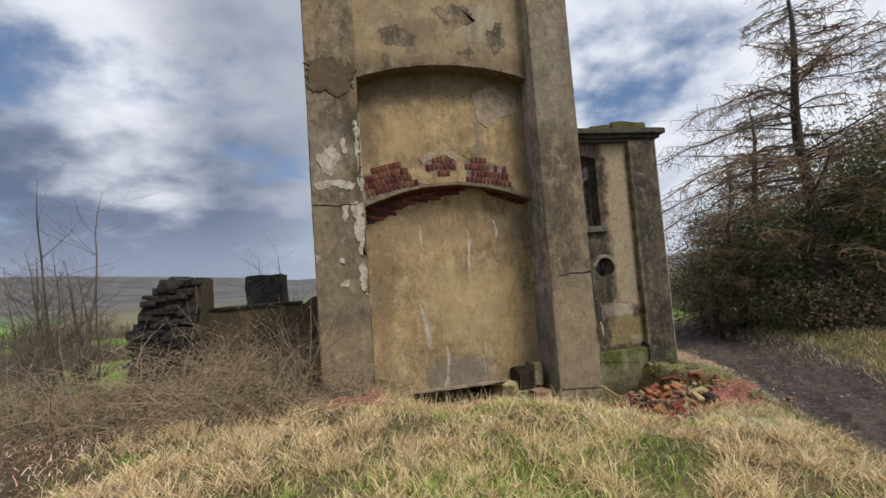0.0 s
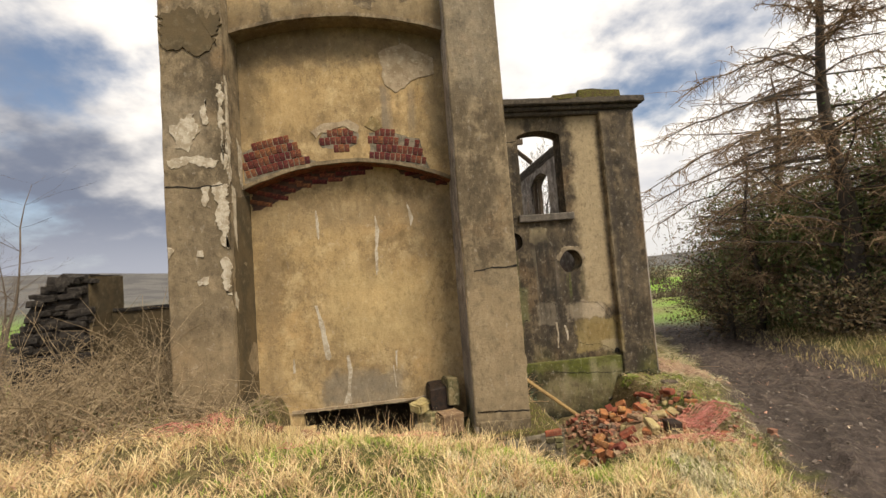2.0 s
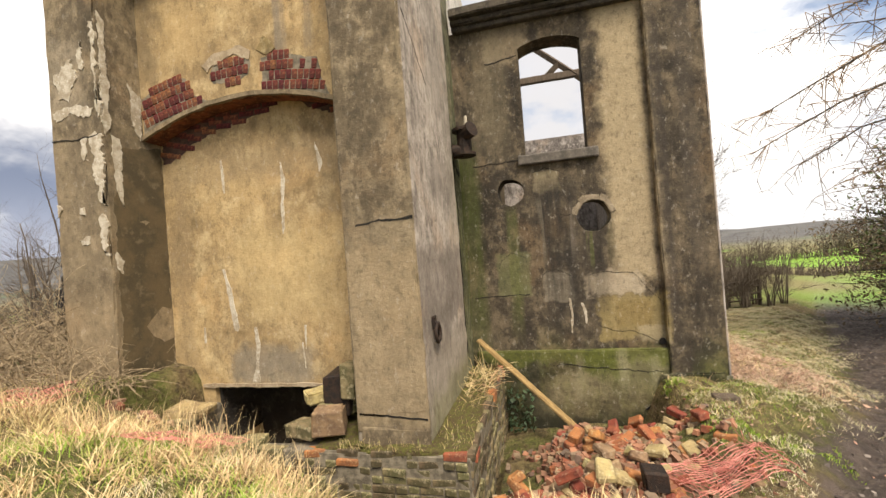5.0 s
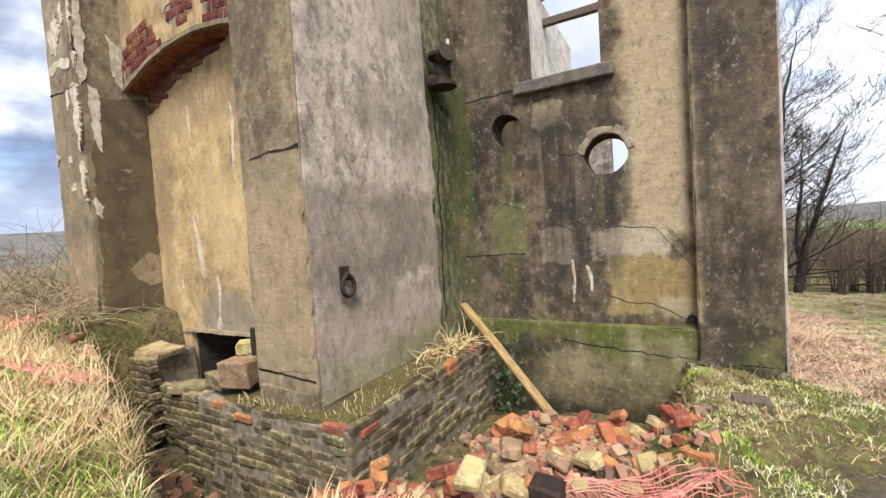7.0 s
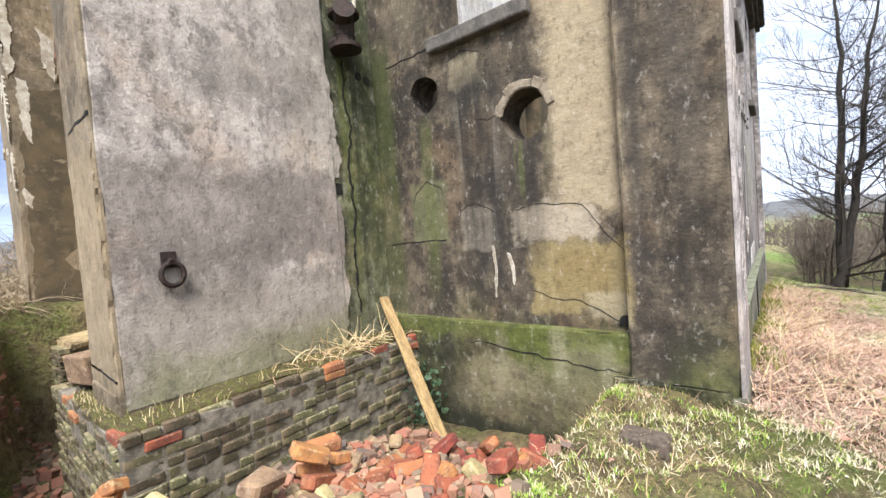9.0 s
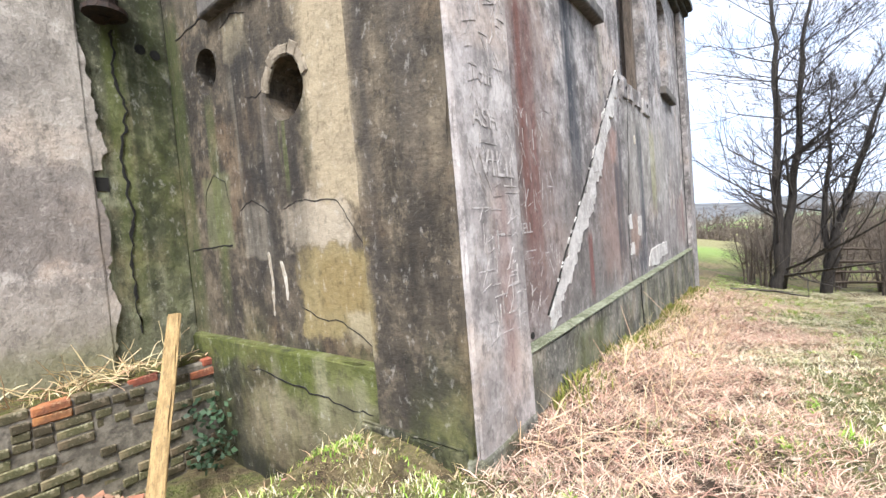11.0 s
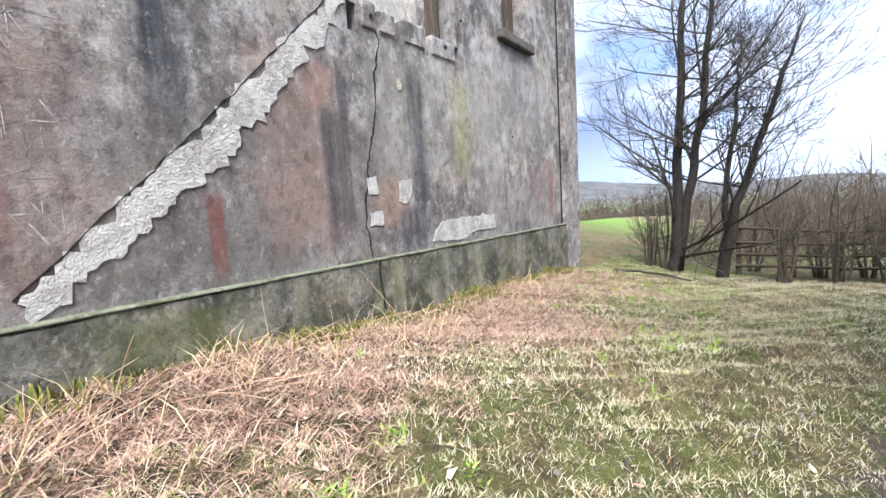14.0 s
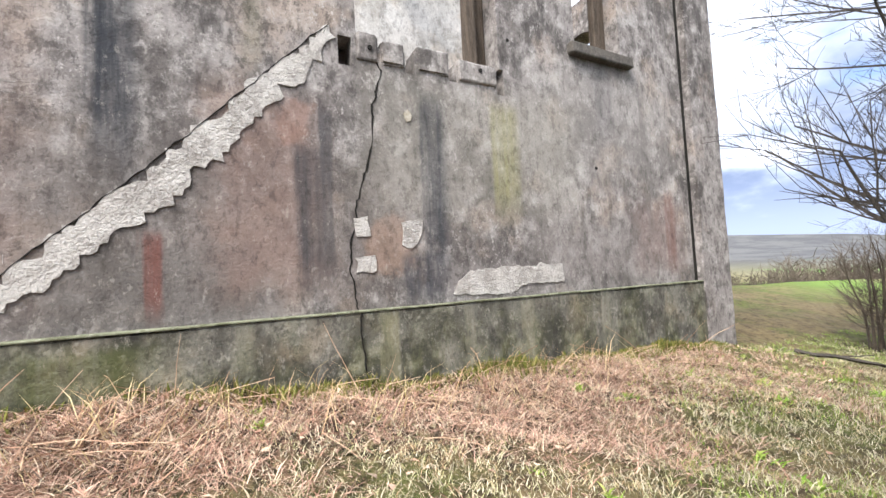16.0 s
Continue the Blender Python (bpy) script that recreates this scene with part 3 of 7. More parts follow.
def rough_box(x0, x1, y0, y1, z0, z1, step=0.12, amp=0.008, chip=0.03, seed=0):
    """A block whose faces undulate and whose arrises are chipped."""
    bm = bmesh.new()
    nx, ny, nz = [max(1, int(round((b - a) / step))) for a, b in ((x0, x1), (y0, y1), (z0, z1))]
    def axis(a, b, n):
        v = [a + (b - a) * i / n for i in range(n + 1)]
        e = min(0.02, (b - a) / n * 0.3)
        return sorted(set([a, a + e] + v[1:-1] + [b - e, b]))
    xs, ys, zs = axis(x0, x1, nx), axis(y0, y1, ny), axis(z0, z1, nz)
    cache = {}
    def vert(i, j, k):
        key = (i, j, k)
        if key not in cache:
            p = Vector((xs[i], ys[j], zs[k]))
            ends = (i in (0, len(xs) - 1)) + (j in (0, len(ys) - 1)) + (k in (0, len(zs) - 1))
            n = noise.noise_vector(p * 2.3 + Vector((seed, 0, 0)))
            c = Vector(((x0 + x1) / 2, (y0 + y1) / 2, (z0 + z1) / 2))
            p2 = p + n * amp
            if ends >= 2:
                d = max(0.0, noise.noise(p * 3.1 + Vector((0, seed, 5))) - 0.05) * chip * 2 + 0.006
                for ax in range(3):
                    if (i, j, k)[ax] in (0, (len(xs), len(ys), len(zs))[ax] - 1):
                        p2[ax] += d * (1 if c[ax] > p[ax] else -1)
            cache[key] = bm.verts.new(p2)
        return cache[key]
    I, J, K = len(xs), len(ys), len(zs)
    for i in range(I - 1):
        for k in range(K - 1):
            bm.faces.new((vert(i, 0, k), vert(i + 1, 0, k), vert(i + 1, 0, k + 1), vert(i, 0, k + 1)))
            bm.faces.new((vert(i, J - 1, k), vert(i, J - 1, k + 1), vert(i + 1, J - 1, k + 1), vert(i + 1, J - 1, k)))
    for j in range(J - 1):
        for k in range(K - 1):
            bm.faces.new((vert(0, j, k), vert(0, j, k + 1), vert(0, j + 1, k + 1), vert(0, j + 1, k)))
            bm.faces.new((vert(I - 1, j, k), vert(I - 1, j + 1, k), vert(I - 1, j + 1, k + 1), vert(I - 1, j, k + 1)))
    for i in range(I - 1):
        for j in range(J - 1):
            bm.faces.new((vert(i, j, 0), vert(i, j + 1, 0), vert(i + 1, j + 1, 0), vert(i + 1, j, 0)))
            bm.faces.new((vert(i, j, K - 1), vert(i + 1, j, K - 1), vert(i + 1, j + 1, K - 1), vert(i, j + 1, K - 1)))
    return bm


def prism(bm, outline, axis, a, b):
    """Extrudes a closed outline of (u, z) points between a and b along 'x' or 'y'."""
    def P(u, z, d):
        return (u, d, z) if axis == "y" else (d, u, z)
    v0 = [bm.verts.new(P(u, z, a)) for u, z in outline]
    v1 = [bm.verts.new(P(u, z, b)) for u, z in outline]
    bm.faces.new(v0)
    bm.faces.new(v1[::-1])
    n = len(outline)
    for i in range(n):
        j = (i + 1) % n
        bm.faces.new((v0[j], v0[i], v1[i], v1[j]))
    bmesh.ops.recalc_face_normals(bm, faces=bm.faces)
    return bm


def arch_outline(u0, u1, z0, spring, rise, n=14):
    pts = [(u0, z0), (u1, z0)]
    for i in range(n + 1):
        s = i / n
        pts.append((u1 + (u0 - u1) * s, spring + rise * math.sin(math.pi * s) ** 0.75 if 0 < s < 1 else spring))
    return pts


def disc_outline(u, z, r, n=24, wob=0.05, seed=0):
    return [(u + r * (1 + wob * noise.noise(Vector((math.cos(a) * 1.5 + seed, math.sin(a) * 1.5, 0)))) * math.cos(a),
             z + r * (1 + wob * noise.noise(Vector((math.cos(a) * 1.5 + seed, math.sin(a) * 1.5, 0)))) * math.sin(a)) for a in [2 * math.pi * i / n for i in range(n)]]


def cut(ob, cutters):
    """Cuts openings through a wall, and leaves a plain mesh behind."""
    extra = []
    for bm in cutters:
        me = bpy.data.meshes.new("opening")
        bm.to_mesh(me)
        bm.free()
        c = new("opening", me)
        extra.append(c)
        m = ob.modifiers.new("cut", "BOOLEAN")
        m.operation, m.object, m.solver = "DIFFERENCE", c, "EXACT"
    bpy.context.view_layer.update()
    dg = bpy.context.evaluated_depsgraph_get()
    me = bpy.data.meshes.new_from_object(ob.evaluated_get(dg))
    ob.modifiers.clear()
    ob.data = me
    for c in extra:
        bpy.data.objects.remove(c)
    return ob


def ragged(outline, step=0.05, amp=0.02, seed=0, together=False):
    """Breaks straight sides into an uneven edge."""
    out = []
    n = len(outline)
    for i in range(n):
        a, b = Vector((*outline[i], 0)), Vector((*outline[(i + 1) % n], 0))
        m = max(1, int((b - a).length / step))
        nrm = Vector((-(b - a).y, (b - a).x, 0))
        nrm = nrm.normalized() if nrm.length else nrm
        for j in range(m):
            p = a.lerp(b, j / m)
            if together:
                k = Vector((p.x, p.y, seed))
                out.append((p.x + amp * (noise.noise(k * 5) + 0.7 * noise.noise(k * 16)), p.y + amp * (noise.noise(k * 6 + Vector((9, 0, 0))) + 0.7 * noise.noise(k * 18 + Vector((4, 0, 0))))))
                continue
            q = p + nrm * amp * 1.3 * (0.8 * noise.noise(p * 5.3 + Vector((seed, 0, 1))) + 0.6 * noise.noise(p * 17 + Vector((seed, 3, 1))) + 0.5 * noise.noise(p * 43 + Vector((seed, 7, 1))))
            out.append((q.x, q.y))
    return out


def patch(name, outline, axis, face, out, mat, parent, label="", seed=0, amp=0.02, step=0.05):
    """A thin layer of plaster, paint or dirt with an uneven edge, standing 'out' proud of a wall face."""
    bm = bmesh.new()
    pts = ragged(outline, step, amp * (2.2 if name == "crack" else 1), seed, name == "crack")
    prism(bm, pts, axis, face + 0.02 * (1 if out < 0 else -1), face + out)
    return part(name, bm, mat, parent, label)


def ribbon_outline(line, width, seed=0):
    """The outline of a wandering crack or run along a polyline of (u, z, w)."""
    left, right = [], []
    for i, (u, z, w) in enumerate(line):
        left.append((u - w * width / 2, z))
        right.append((u + w * width / 2, z))
    return left + right[::-1]


def tube(bm, pts, radii, sides=6, cap=True):
    rings = []
    up0 = Vector((0.3, 0.2, 1)).normalized()
    for i, p in enumerate(pts):
        d = (pts[min(i + 1, len(pts) - 1)] - pts[max(i - 1, 0)]).normalized()
        a = d.cross(up0 if abs(d.dot(up0)) < 0.95 else Vector((1, 0, 0))).normalized()
        b = d.cross(a)
        rings.append([bm.verts.new(p + (a * math.cos(2 * math.pi * s / sides) + b * math.sin(2 * math.pi * s / sides)) * radii[i]) for s in range(sides)])
    for r0, r1 in zip(rings, rings[1:]):
        for s in range(sides):
            bm.faces.new((r0[s], r0[(s + 1) % sides], r1[(s + 1) % sides], r1[s]))
    if cap and sides > 2:
        bm.faces.new(rings[0][::-1])
        bm.faces.new(rings[-1])
    return bm


class Sticks:
    """Many thin tapering stems gathered into one mesh (three-sided)."""
    def __init__(self):
        self.v, self.f = [], []

    def add(self, pts, r0, r1):
        n = len(pts)
        base = len(self.v)
        for i, p in enumerate(pts):
            d = pts[min(i + 1, n - 1)] - pts[max(i - 1, 0)]
            a = d.cross(Vector((0.31, 0.2, 0.93)))
            if a.length < 1e-6:
                a = Vector((1, 0, 0))
            a.normalize()
            b = d.normalized().cross(a)
            r = r0 + (r1 - r0) * i / (n - 1)
            for s in range(3):
                t = 2.0944 * s
                self.v.append(p + a * (r * math.cos(t)) + b * (r * math.sin(t)))
        for i in range(n - 1):
            for s in range(3):
                q = base + i * 3
                self.f.append((q + s, q + (s + 1) % 3, q + 3 + (s + 1) % 3, q + 3 + s))

    def done(self, name, mat, parent=None, label=""):
        ob = mesh_part(name, self.v, self.f, mat, parent, label)
        return ob

# ---------------------------------------------------------------- ground
def sstep(a, b, v):
    t = np.clip((v - a) / (b - a), 0, 1)
    return t * t * (3 - 2 * t)


def wave(x, y, f, s):
    return np.sin(x * f + s) * np.cos(y * f * 1.13 - s * 1.7) + 0.6 * np.sin(x * f * 2.3 - y * f * 1.9 + s * 2.1) + 0.35 * np.cos(x * f * 4.1 + y * f * 4.7 + s)


def ground_height(x, y):
    x, y = np.asarray(x, float), np.asarray(y, float)
    z = 0.62 - 0.155 * np.clip(x - 1.5, 0, 7.3) - 0.06 * np.clip(y - 9, 0, 14) + 0.0 * x
    d = (x - 4.8) * 0.897 - (y - 3.5) * 0.443
    z = z - 0.20 * sstep(-0.2, 0.9, d) * sstep(3.9, 2.6, d) * sstep(7.0, 11.0, y)
    z = z - 0.05 * sstep(-0.1, 0.4, d) * sstep(3.5, 3.0, d)
    z = z + (0.030 * wave(x, y, 7.0, 0.7) + 0.018 * wave(x, y, 15.0, 2.7)) * sstep(-1.3, -0.2, d) * sstep(3.8, 3.0, d)
    for rut in (0.7, 2.3):
        z = z - 0.06 * np.exp(-((d - rut - 0.12 * np.sin(y * 0.8)) / 0.22) ** 2)
    z = z + 0.25 * sstep(3.2, 5.5, d)
    # west side falls away
    z = z - 0.10 * np.clip(-1.2 - x, 0, 9) * sstep(3, 9, y) - 0.05 * np.clip(y - 10, 0, 30) * sstep(3.0, 0.0, x)
    # hollow in front of and beside the tower foot
    z = z - 0.09 * sstep(2.6, 3.6, x) * sstep(6.3, 5.4, x) * sstep(3.6, 4.8, y) * sstep(9.0, 8.6, y)
    z = z - 0.27 * sstep(4.2, 5.5, y) * sstep(-0.2, 0.9, x) * sstep(4.6, 3.6, x) * sstep(9.0, 8.6, y)
    edge = 5.78 - 0.27 * np.clip(x - 1.0, -0.3, 2.6)
    trench = sstep(0.25, 0.5, x) * sstep(4.1, 3.88, x) * sstep(-0.06, 0.16, y - edge) * sstep(9.2, 8.8, y)
    z = z * (1 - trench) + np.minimum(z, -0.95) * trench
    hole = sstep(3.82, 4.0, x) * sstep(6.05, 5.6, x) * sstep(5.1, 5.5, y) * sstep(9.2, 8.9, y)
    deep = np.interp(y, [5.3, 5.9, 7.1, 7.7, 8.3], [0.0, -0.26, -0.30, -0.50, -0.88])
    deep = deep - 0.32 * sstep(4.75, 4.2, x) * sstep(6.0, 6.5, y)
    z = z * (1 - hole) + np.minimum(z, np.maximum(deep, -0.92)) * hole
    # bank of long grass before the hollow
    z = z + 0.06 * np.exp(-((y - 4.75) / 0.5) ** 2) * sstep(-0.6, 0.5, x) * sstep(3.4, 2.4, x)
    near = np.exp(-((x - 5) ** 2 + (y - 8) ** 2) / 900.0)
    z = z + near * (0.035 * wave(x, y, 1.1, 0.3) + 0.016 * wave(x, y, 4.3, 1.9) + 0.010 * wave(x, y, 11.0, 0.4)) * (1 - 0.6 * trench)
    # country beyond
    r = np.hypot(x, y)
    th = np.degrees(np.arctan2(-x, y))
    lift = np.interp(th, [-180, -60, -20, 0, 12, 20, 33, 60, 120, 180], [14, 10, 4, 9, 15, 26, 36, 34, 20, 14])
    z = z - 3.0 * sstep(22, 90, r) + lift * sstep(120, 620, r) + 3.0 * wave(x, y, 0.011, 0.8) * sstep(150, 500, r)
    return z


def gz(x, y):
    return float(ground_height(x, y))


def spread(lo, hi, step, far):
    a = list(np.arange(lo, hi + step / 2, step))
    g, s = [], step
    v = hi
    while v < far:
        s *= 1.22
        v += s
        g.append(v)
    b, s, v = [], step, lo
    while v > -far:
        s *= 1.22
        v -= s
        b.append(v)
    return np.array(b[::-1] + a + g)


GX, GY = spread(-6, 14, 0.09, 2500), spread(-1.5, 20, 0.09, 2500)
XX, YY = np.meshgrid(GX, GY)
ZZ = ground_height(XX, YY)
nx, ny = len(GX), len(GY)
idx = np.arange(nx * ny).reshape(ny, nx)
quads = np.stack([idx[:-1, :-1], idx[:-1, 1:], idx[1:, 1:], idx[1:, :-1]], -1).reshape(-1, 4)
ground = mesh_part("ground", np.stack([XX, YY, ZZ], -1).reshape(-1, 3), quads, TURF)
ground.data.polygons.foreach_set("use_smooth", [True] * len(ground.data.polygons))
tagged(ground, "rough turf with straw, leaf litter and a muddy rutted track", "ground", kind="structure")

# ---------------------------------------------------------------- tower
TOP = 8.2
tower = thing("ruined_tower", (1.3, 7.5, -0.4), "tall derelict tower with peeling ochre render, arched recesses and exposed red brick", "tower", kind="structure")
part("pilaster", rough_box(-0.81, -0.06, 6.22, 8.8, 0.0, TOP, 0.14, 0.012, 0.05, 1), PILASTER, tower, "flaking ochre-grey rendered pilaster with white paint scraps")
part("pilaster", rough_box(2.74, 3.45, 6.22, 8.17, 0.0, TOP, 0.14, 0.008, 0.03, 7), TOWER_SIDE, tower, "grey-brown rendered pilaster")
part("corner_strip", rough_box(2.74, 3.405, 8.165, 8.86, -0.05, TOP, 0.14, 0.008, 0.03, 8), GREEN_CORNER, tower, "bare corner strip, green with algae, set back behind the broken coat")
for pts, sd in (([(8.10, 1.72), (8.24, 1.74), (8.26, 2.0), (8.22, 2.4), (8.16, 2.9), (8.10, 2.9)], 61), ([(8.10, 0.1), (8.16, 0.1), (8.22, 0.5), (8.19, 0.9), (8.24, 1.2), (8.2, 1.5), (8.10, 1.55)], 62)):
    patch("coat_edge", pts, "x", 3.41, 0.03, TOWER_SIDE, tower, "broken edge of the grey wall coat", seed=sd, amp=0.035, step=0.03)
part("pilaster_face", rough_box(2.745, 3.447, 6.203, 6.25, 0.10, TOP, 0.14, 0.005, 0.015, 9), PILASTER, tower)
part("pilaster_foot", rough_box(2.79, 3.44, 6.19, 6.7, -0.06, 0.155, 0.1, 0.01, 0.02, 4), PILASTER, tower)


def arched_wall(y0, y1, x0, x1, ends, crown, top):
    pts = [(x0, ends), ]
    n = 18
    for i in range(1, n):
        s = i / n
        pts.append((x0 + (x1 - x0) * s, ends + (crown - ends) * (1 - (2 * s - 1) ** 2)))
    pts += [(x1, ends), (x1, top), (x0, top)]
    return prism(bmesh.new(), pts, "y", y0, y1)


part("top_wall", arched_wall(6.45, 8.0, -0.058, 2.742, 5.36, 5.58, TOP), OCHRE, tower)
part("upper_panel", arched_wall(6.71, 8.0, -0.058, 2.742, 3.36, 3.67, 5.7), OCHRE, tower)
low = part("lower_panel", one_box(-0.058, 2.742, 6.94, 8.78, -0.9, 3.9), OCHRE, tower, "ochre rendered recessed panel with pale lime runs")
hole = bmesh.new()
prism(hole, [(0.55, -0.8), (2.0, -0.8), (2.05, 0.26), (1.2, 0.31), (0.5, 0.29)], "y", 6.7, 8.7)
cut(low, [hole])
# dark boxes added inside so the opening reads as deep shade
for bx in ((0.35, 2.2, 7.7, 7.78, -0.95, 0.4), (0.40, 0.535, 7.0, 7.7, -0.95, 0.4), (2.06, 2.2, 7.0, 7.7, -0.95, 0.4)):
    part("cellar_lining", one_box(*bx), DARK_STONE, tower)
# lip of the broken render over the opening, and brick seen under the arch
patch("lip", [(0.35, 0.28), (2.2, 0.30), (2.2, 0.335), (0.35, 0.32)], "y", 6.94, -0.03, PALE, tower, seed=3, amp=0.012)
for nm, arch_y, ends, crown in (("arch_edge", 6.45, 5.36, 5.58), ("arch_edge", 6.71, 3.36, 3.67)):
    bm = bmesh.new()
    n = 26
    lo, hi = [], []
    for i in range(n + 1):
        s = i / n
        x = -0.05 + 2.785 * s
        z = ends + (crown - ends) * (1 - (2 * s - 1) ** 2)
        w = 0.012 * noise.noise(Vector((x * 6, arch_y, 1)))
        lo.append((x, z - 0.02 + w))
        hi.append((x, z + 0.03 + w))
    prism(bm, lo + hi[::-1], "y", arch_y - 0.028, arch_y + 0.03)
    part(nm, bm, PILASTER, tower)

# exposed brick round the lower arch: recess field with single bricks on it
def brick_mesh(name, lx, ly, lz, mat, bev=0.006, seed=0, wear=0.06):
    bm = bmesh.new()
    box(bm, -lx / 2, lx / 2, -ly / 2, ly / 2, -lz / 2, lz / 2)
    rnd = random.Random(seed)
    for v in bm.verts:
        v.co += Vector((rnd.uniform(-1, 1), rnd.uniform(-1, 1), rnd.uniform(-1, 1))) * min(lx, ly, lz) * wear
    bmesh.ops.bevel(bm, geom=list(bm.edges), offset=bev, segments=1, affect="EDGES")
    me = bpy.data.meshes.new(name)
    bm.to_mesh(me)
    bm.free()
    me.materials.append(mat)
    return me


def inside(pt, poly):
    x, y = pt
    c = False
    for i in range(len(poly)):
        (x0, y0), (x1, y1) = poly[i], poly[i - 1]
        if (y0 > y) != (y1 > y) and x < (x1 - x0) * (y - y0) / (y1 - y0) + x0:
            c = not c
    return c


VOUSSOIR = [brick_mesh("brick", 0.064, 0.05, 0.104, RED_BRICK, 0.005, s) for s in range(3)]
STRETCHER = [brick_mesh("brick", 0.205, 0.05, 0.062, RED_BRICK, 0.005, s) for s in range(3)]


def piece(me, m, parent):
    ob = new("brick", me)
    ob.parent = parent
    ob.matrix_parent_inverse = Matrix.Translation(-BASES.get(parent, Vector()))
    ob.matrix_basis = m
    return ob


rnd = random.Random(5)
for outline, nm in (([(-0.04, 3.42), (0.3, 3.53), (0.62, 3.63), (0.95, 3.66), (0.7, 3.8), (0.62, 4.0), (0.42, 4.04), (0.1, 3.93), (-0.04, 3.85)], "brick_patch"),
                    ([(1.63, 3.66), (2.0, 3.62), (2.46, 3.50), (2.38, 3.72), (2.34, 3.93), (2.05, 4.02), (1.9, 4.08), (1.66, 4.05)], "brick_patch"),
                    ([(0.95, 3.95), (1.0, 3.86), (1.3, 3.83), (1.48, 3.9), (1.5, 4.05), (1.4, 4.12), (1.0, 4.06)], "brick_patch")):
    bp = patch(nm, outline, "y", 6.71, -0.002, MORTAR, tower, "bare red brick where the render has fallen", seed=len(outline), amp=0.02)
    # voussoirs radiate from the arch centre
    cx, cz = 1.342, -1.0
    for ring in range(7):
        rad = 4.74 + ring * 0.112
        a = -0.36
        while a < 0.36:
            p = (cx + rad * math.sin(a), cz + rad * math.cos(a))
            a += 0.0725 / rad
            if rnd.random() < 0.03:
                continue
            ends_in = inside(p, outline)
            if ends_in:
                piece(VOUSSOIR[rnd.randrange(3)], Matrix.Translation((p[0], 6.726 + rnd.uniform(-0.006, 0.004), p[1])) @ Matrix.Rotation(a + rnd.uniform(-0.06, 0.06), 4, "Y"), bp)
soffit = part("arch_soffit", arched_wall(6.72, 6.935, -0.05, 2.74, 3.34, 3.65, 3.7), RED_BRICK, tower, "dark red brick underside of the arch")
# sooty brick laid bare on the recessed wall just under the arch, its shade painted in
def under_arch(x):
    q = (x + 0.05) / 2.79
    return 3.36 + 0.31 * (1 - (2 * q - 1) ** 2)


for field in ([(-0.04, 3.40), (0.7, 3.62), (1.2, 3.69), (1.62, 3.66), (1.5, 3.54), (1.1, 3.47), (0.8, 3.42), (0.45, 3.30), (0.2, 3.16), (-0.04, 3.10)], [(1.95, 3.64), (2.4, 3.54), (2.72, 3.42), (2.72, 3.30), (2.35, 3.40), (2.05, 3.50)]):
    bed = patch("bare_brick", field, "y", 6.94, -0.004, SOOT_SHADE_MORTAR, tower, "sooty bare brick under the arch, darkened for the arch's shade", seed=len(field), amp=0.03, step=0.03)
    for k in range(7):
        for i in range(13):
            x = 0.03 + i * 0.218 + (0.109 if k % 2 else 0)
            z = under_arch(x) - 0.04 - 0.072 * k
            if inside((x, z), field):
                piece(STRETCHER[i % 3], Matrix.Translation((x, 6.957, z)) @ Matrix.Rotation(-0.20 * ((x + 0.05) / 1.395 - 1), 4, "Y"), bed)

# scraps and runs on the tower front
for ln in ([(0.82, 3.05, .5), (0.83, 2.9, 1), (0.84, 2.64, .4)], [(1.64, 2.92, .5), (1.66, 2.7, 1.5), (1.63, 2.45, 1), (1.62, 2.15, 1.6), (1.61, 2.08, .5)], [(0.75, 1.72, .8), (0.8, 1.5, 1.6), (0.84, 1.25, 1.8), (0.88, 1.0, 2.4), (0.87, 0.96, 1)],
           [(0.41, 1.02, .8), (0.41, 0.82, 1)], [(1.14, 1.0, 1), (1.16, 0.8, 1.6), (1.14, 0.6, .7), (1.1, 0.34, 3)], [(1.81, 1.0, 1), (1.8, 0.72, .6)], [(1.76, 0.8, .5), (1.78, 0.5, .8)], [(2.1, 3.1, .3), (2.16, 2.85, 1.2), (2.14, 2.75, .3)]):
    patch("lime_run", ribbon_outline(ln, 0.035), "y", 6.94, -0.005, LIME, tower, seed=int(ln[0][0] * 50), amp=0.012, step=0.03)
for pts, sd in (([(-0.70, 4.05), (-0.45, 4.2), (-0.38, 4.0), (-0.5, 3.75), (-0.66, 3.8)], 1), ([(-0.75, 3.62), (-0.45, 3.7), (-0.15, 3.62), (-0.2, 3.55), (-0.5, 3.58), (-0.74, 3.55)], 2), ([(-0.38, 3.28), (-0.3, 3.3), (-0.29, 3.02), (-0.36, 3.05)], 3),
                ([(-0.24, 3.3), (-0.1, 3.32), (-0.09, 2.5), (-0.16, 2.55), (-0.2, 2.9)], 4), ([(-0.18, 2.4), (-0.1, 2.42), (-0.09, 1.95), (-0.15, 2.0)], 5), ([(-0.5, 2.17), (-0.36, 2.2), (-0.34, 2.12), (-0.44, 2.12)], 6),
                ([(-0.79, 2.6), (-0.7, 2.56), (-0.72, 2.5), (-0.79, 2.45)], 7), ([(-0.45, 2.52), (-0.38, 2.53), (-0.39, 2.47), (-0.45, 2.46)], 8), ([(-0.14, 4.6), (-0.08, 4.6), (-0.08, 3.5), (-0.13, 3.6)], 9), ([(-0.35, 4.32), (-0.28, 4.4), (-0.25, 4.1), (-0.32, 4.08)], 10)):
    patch("paint_scrap", pts, "y", 6.215, -0.003, LIME, tower, seed=sd, amp=0.045, step=0.025)
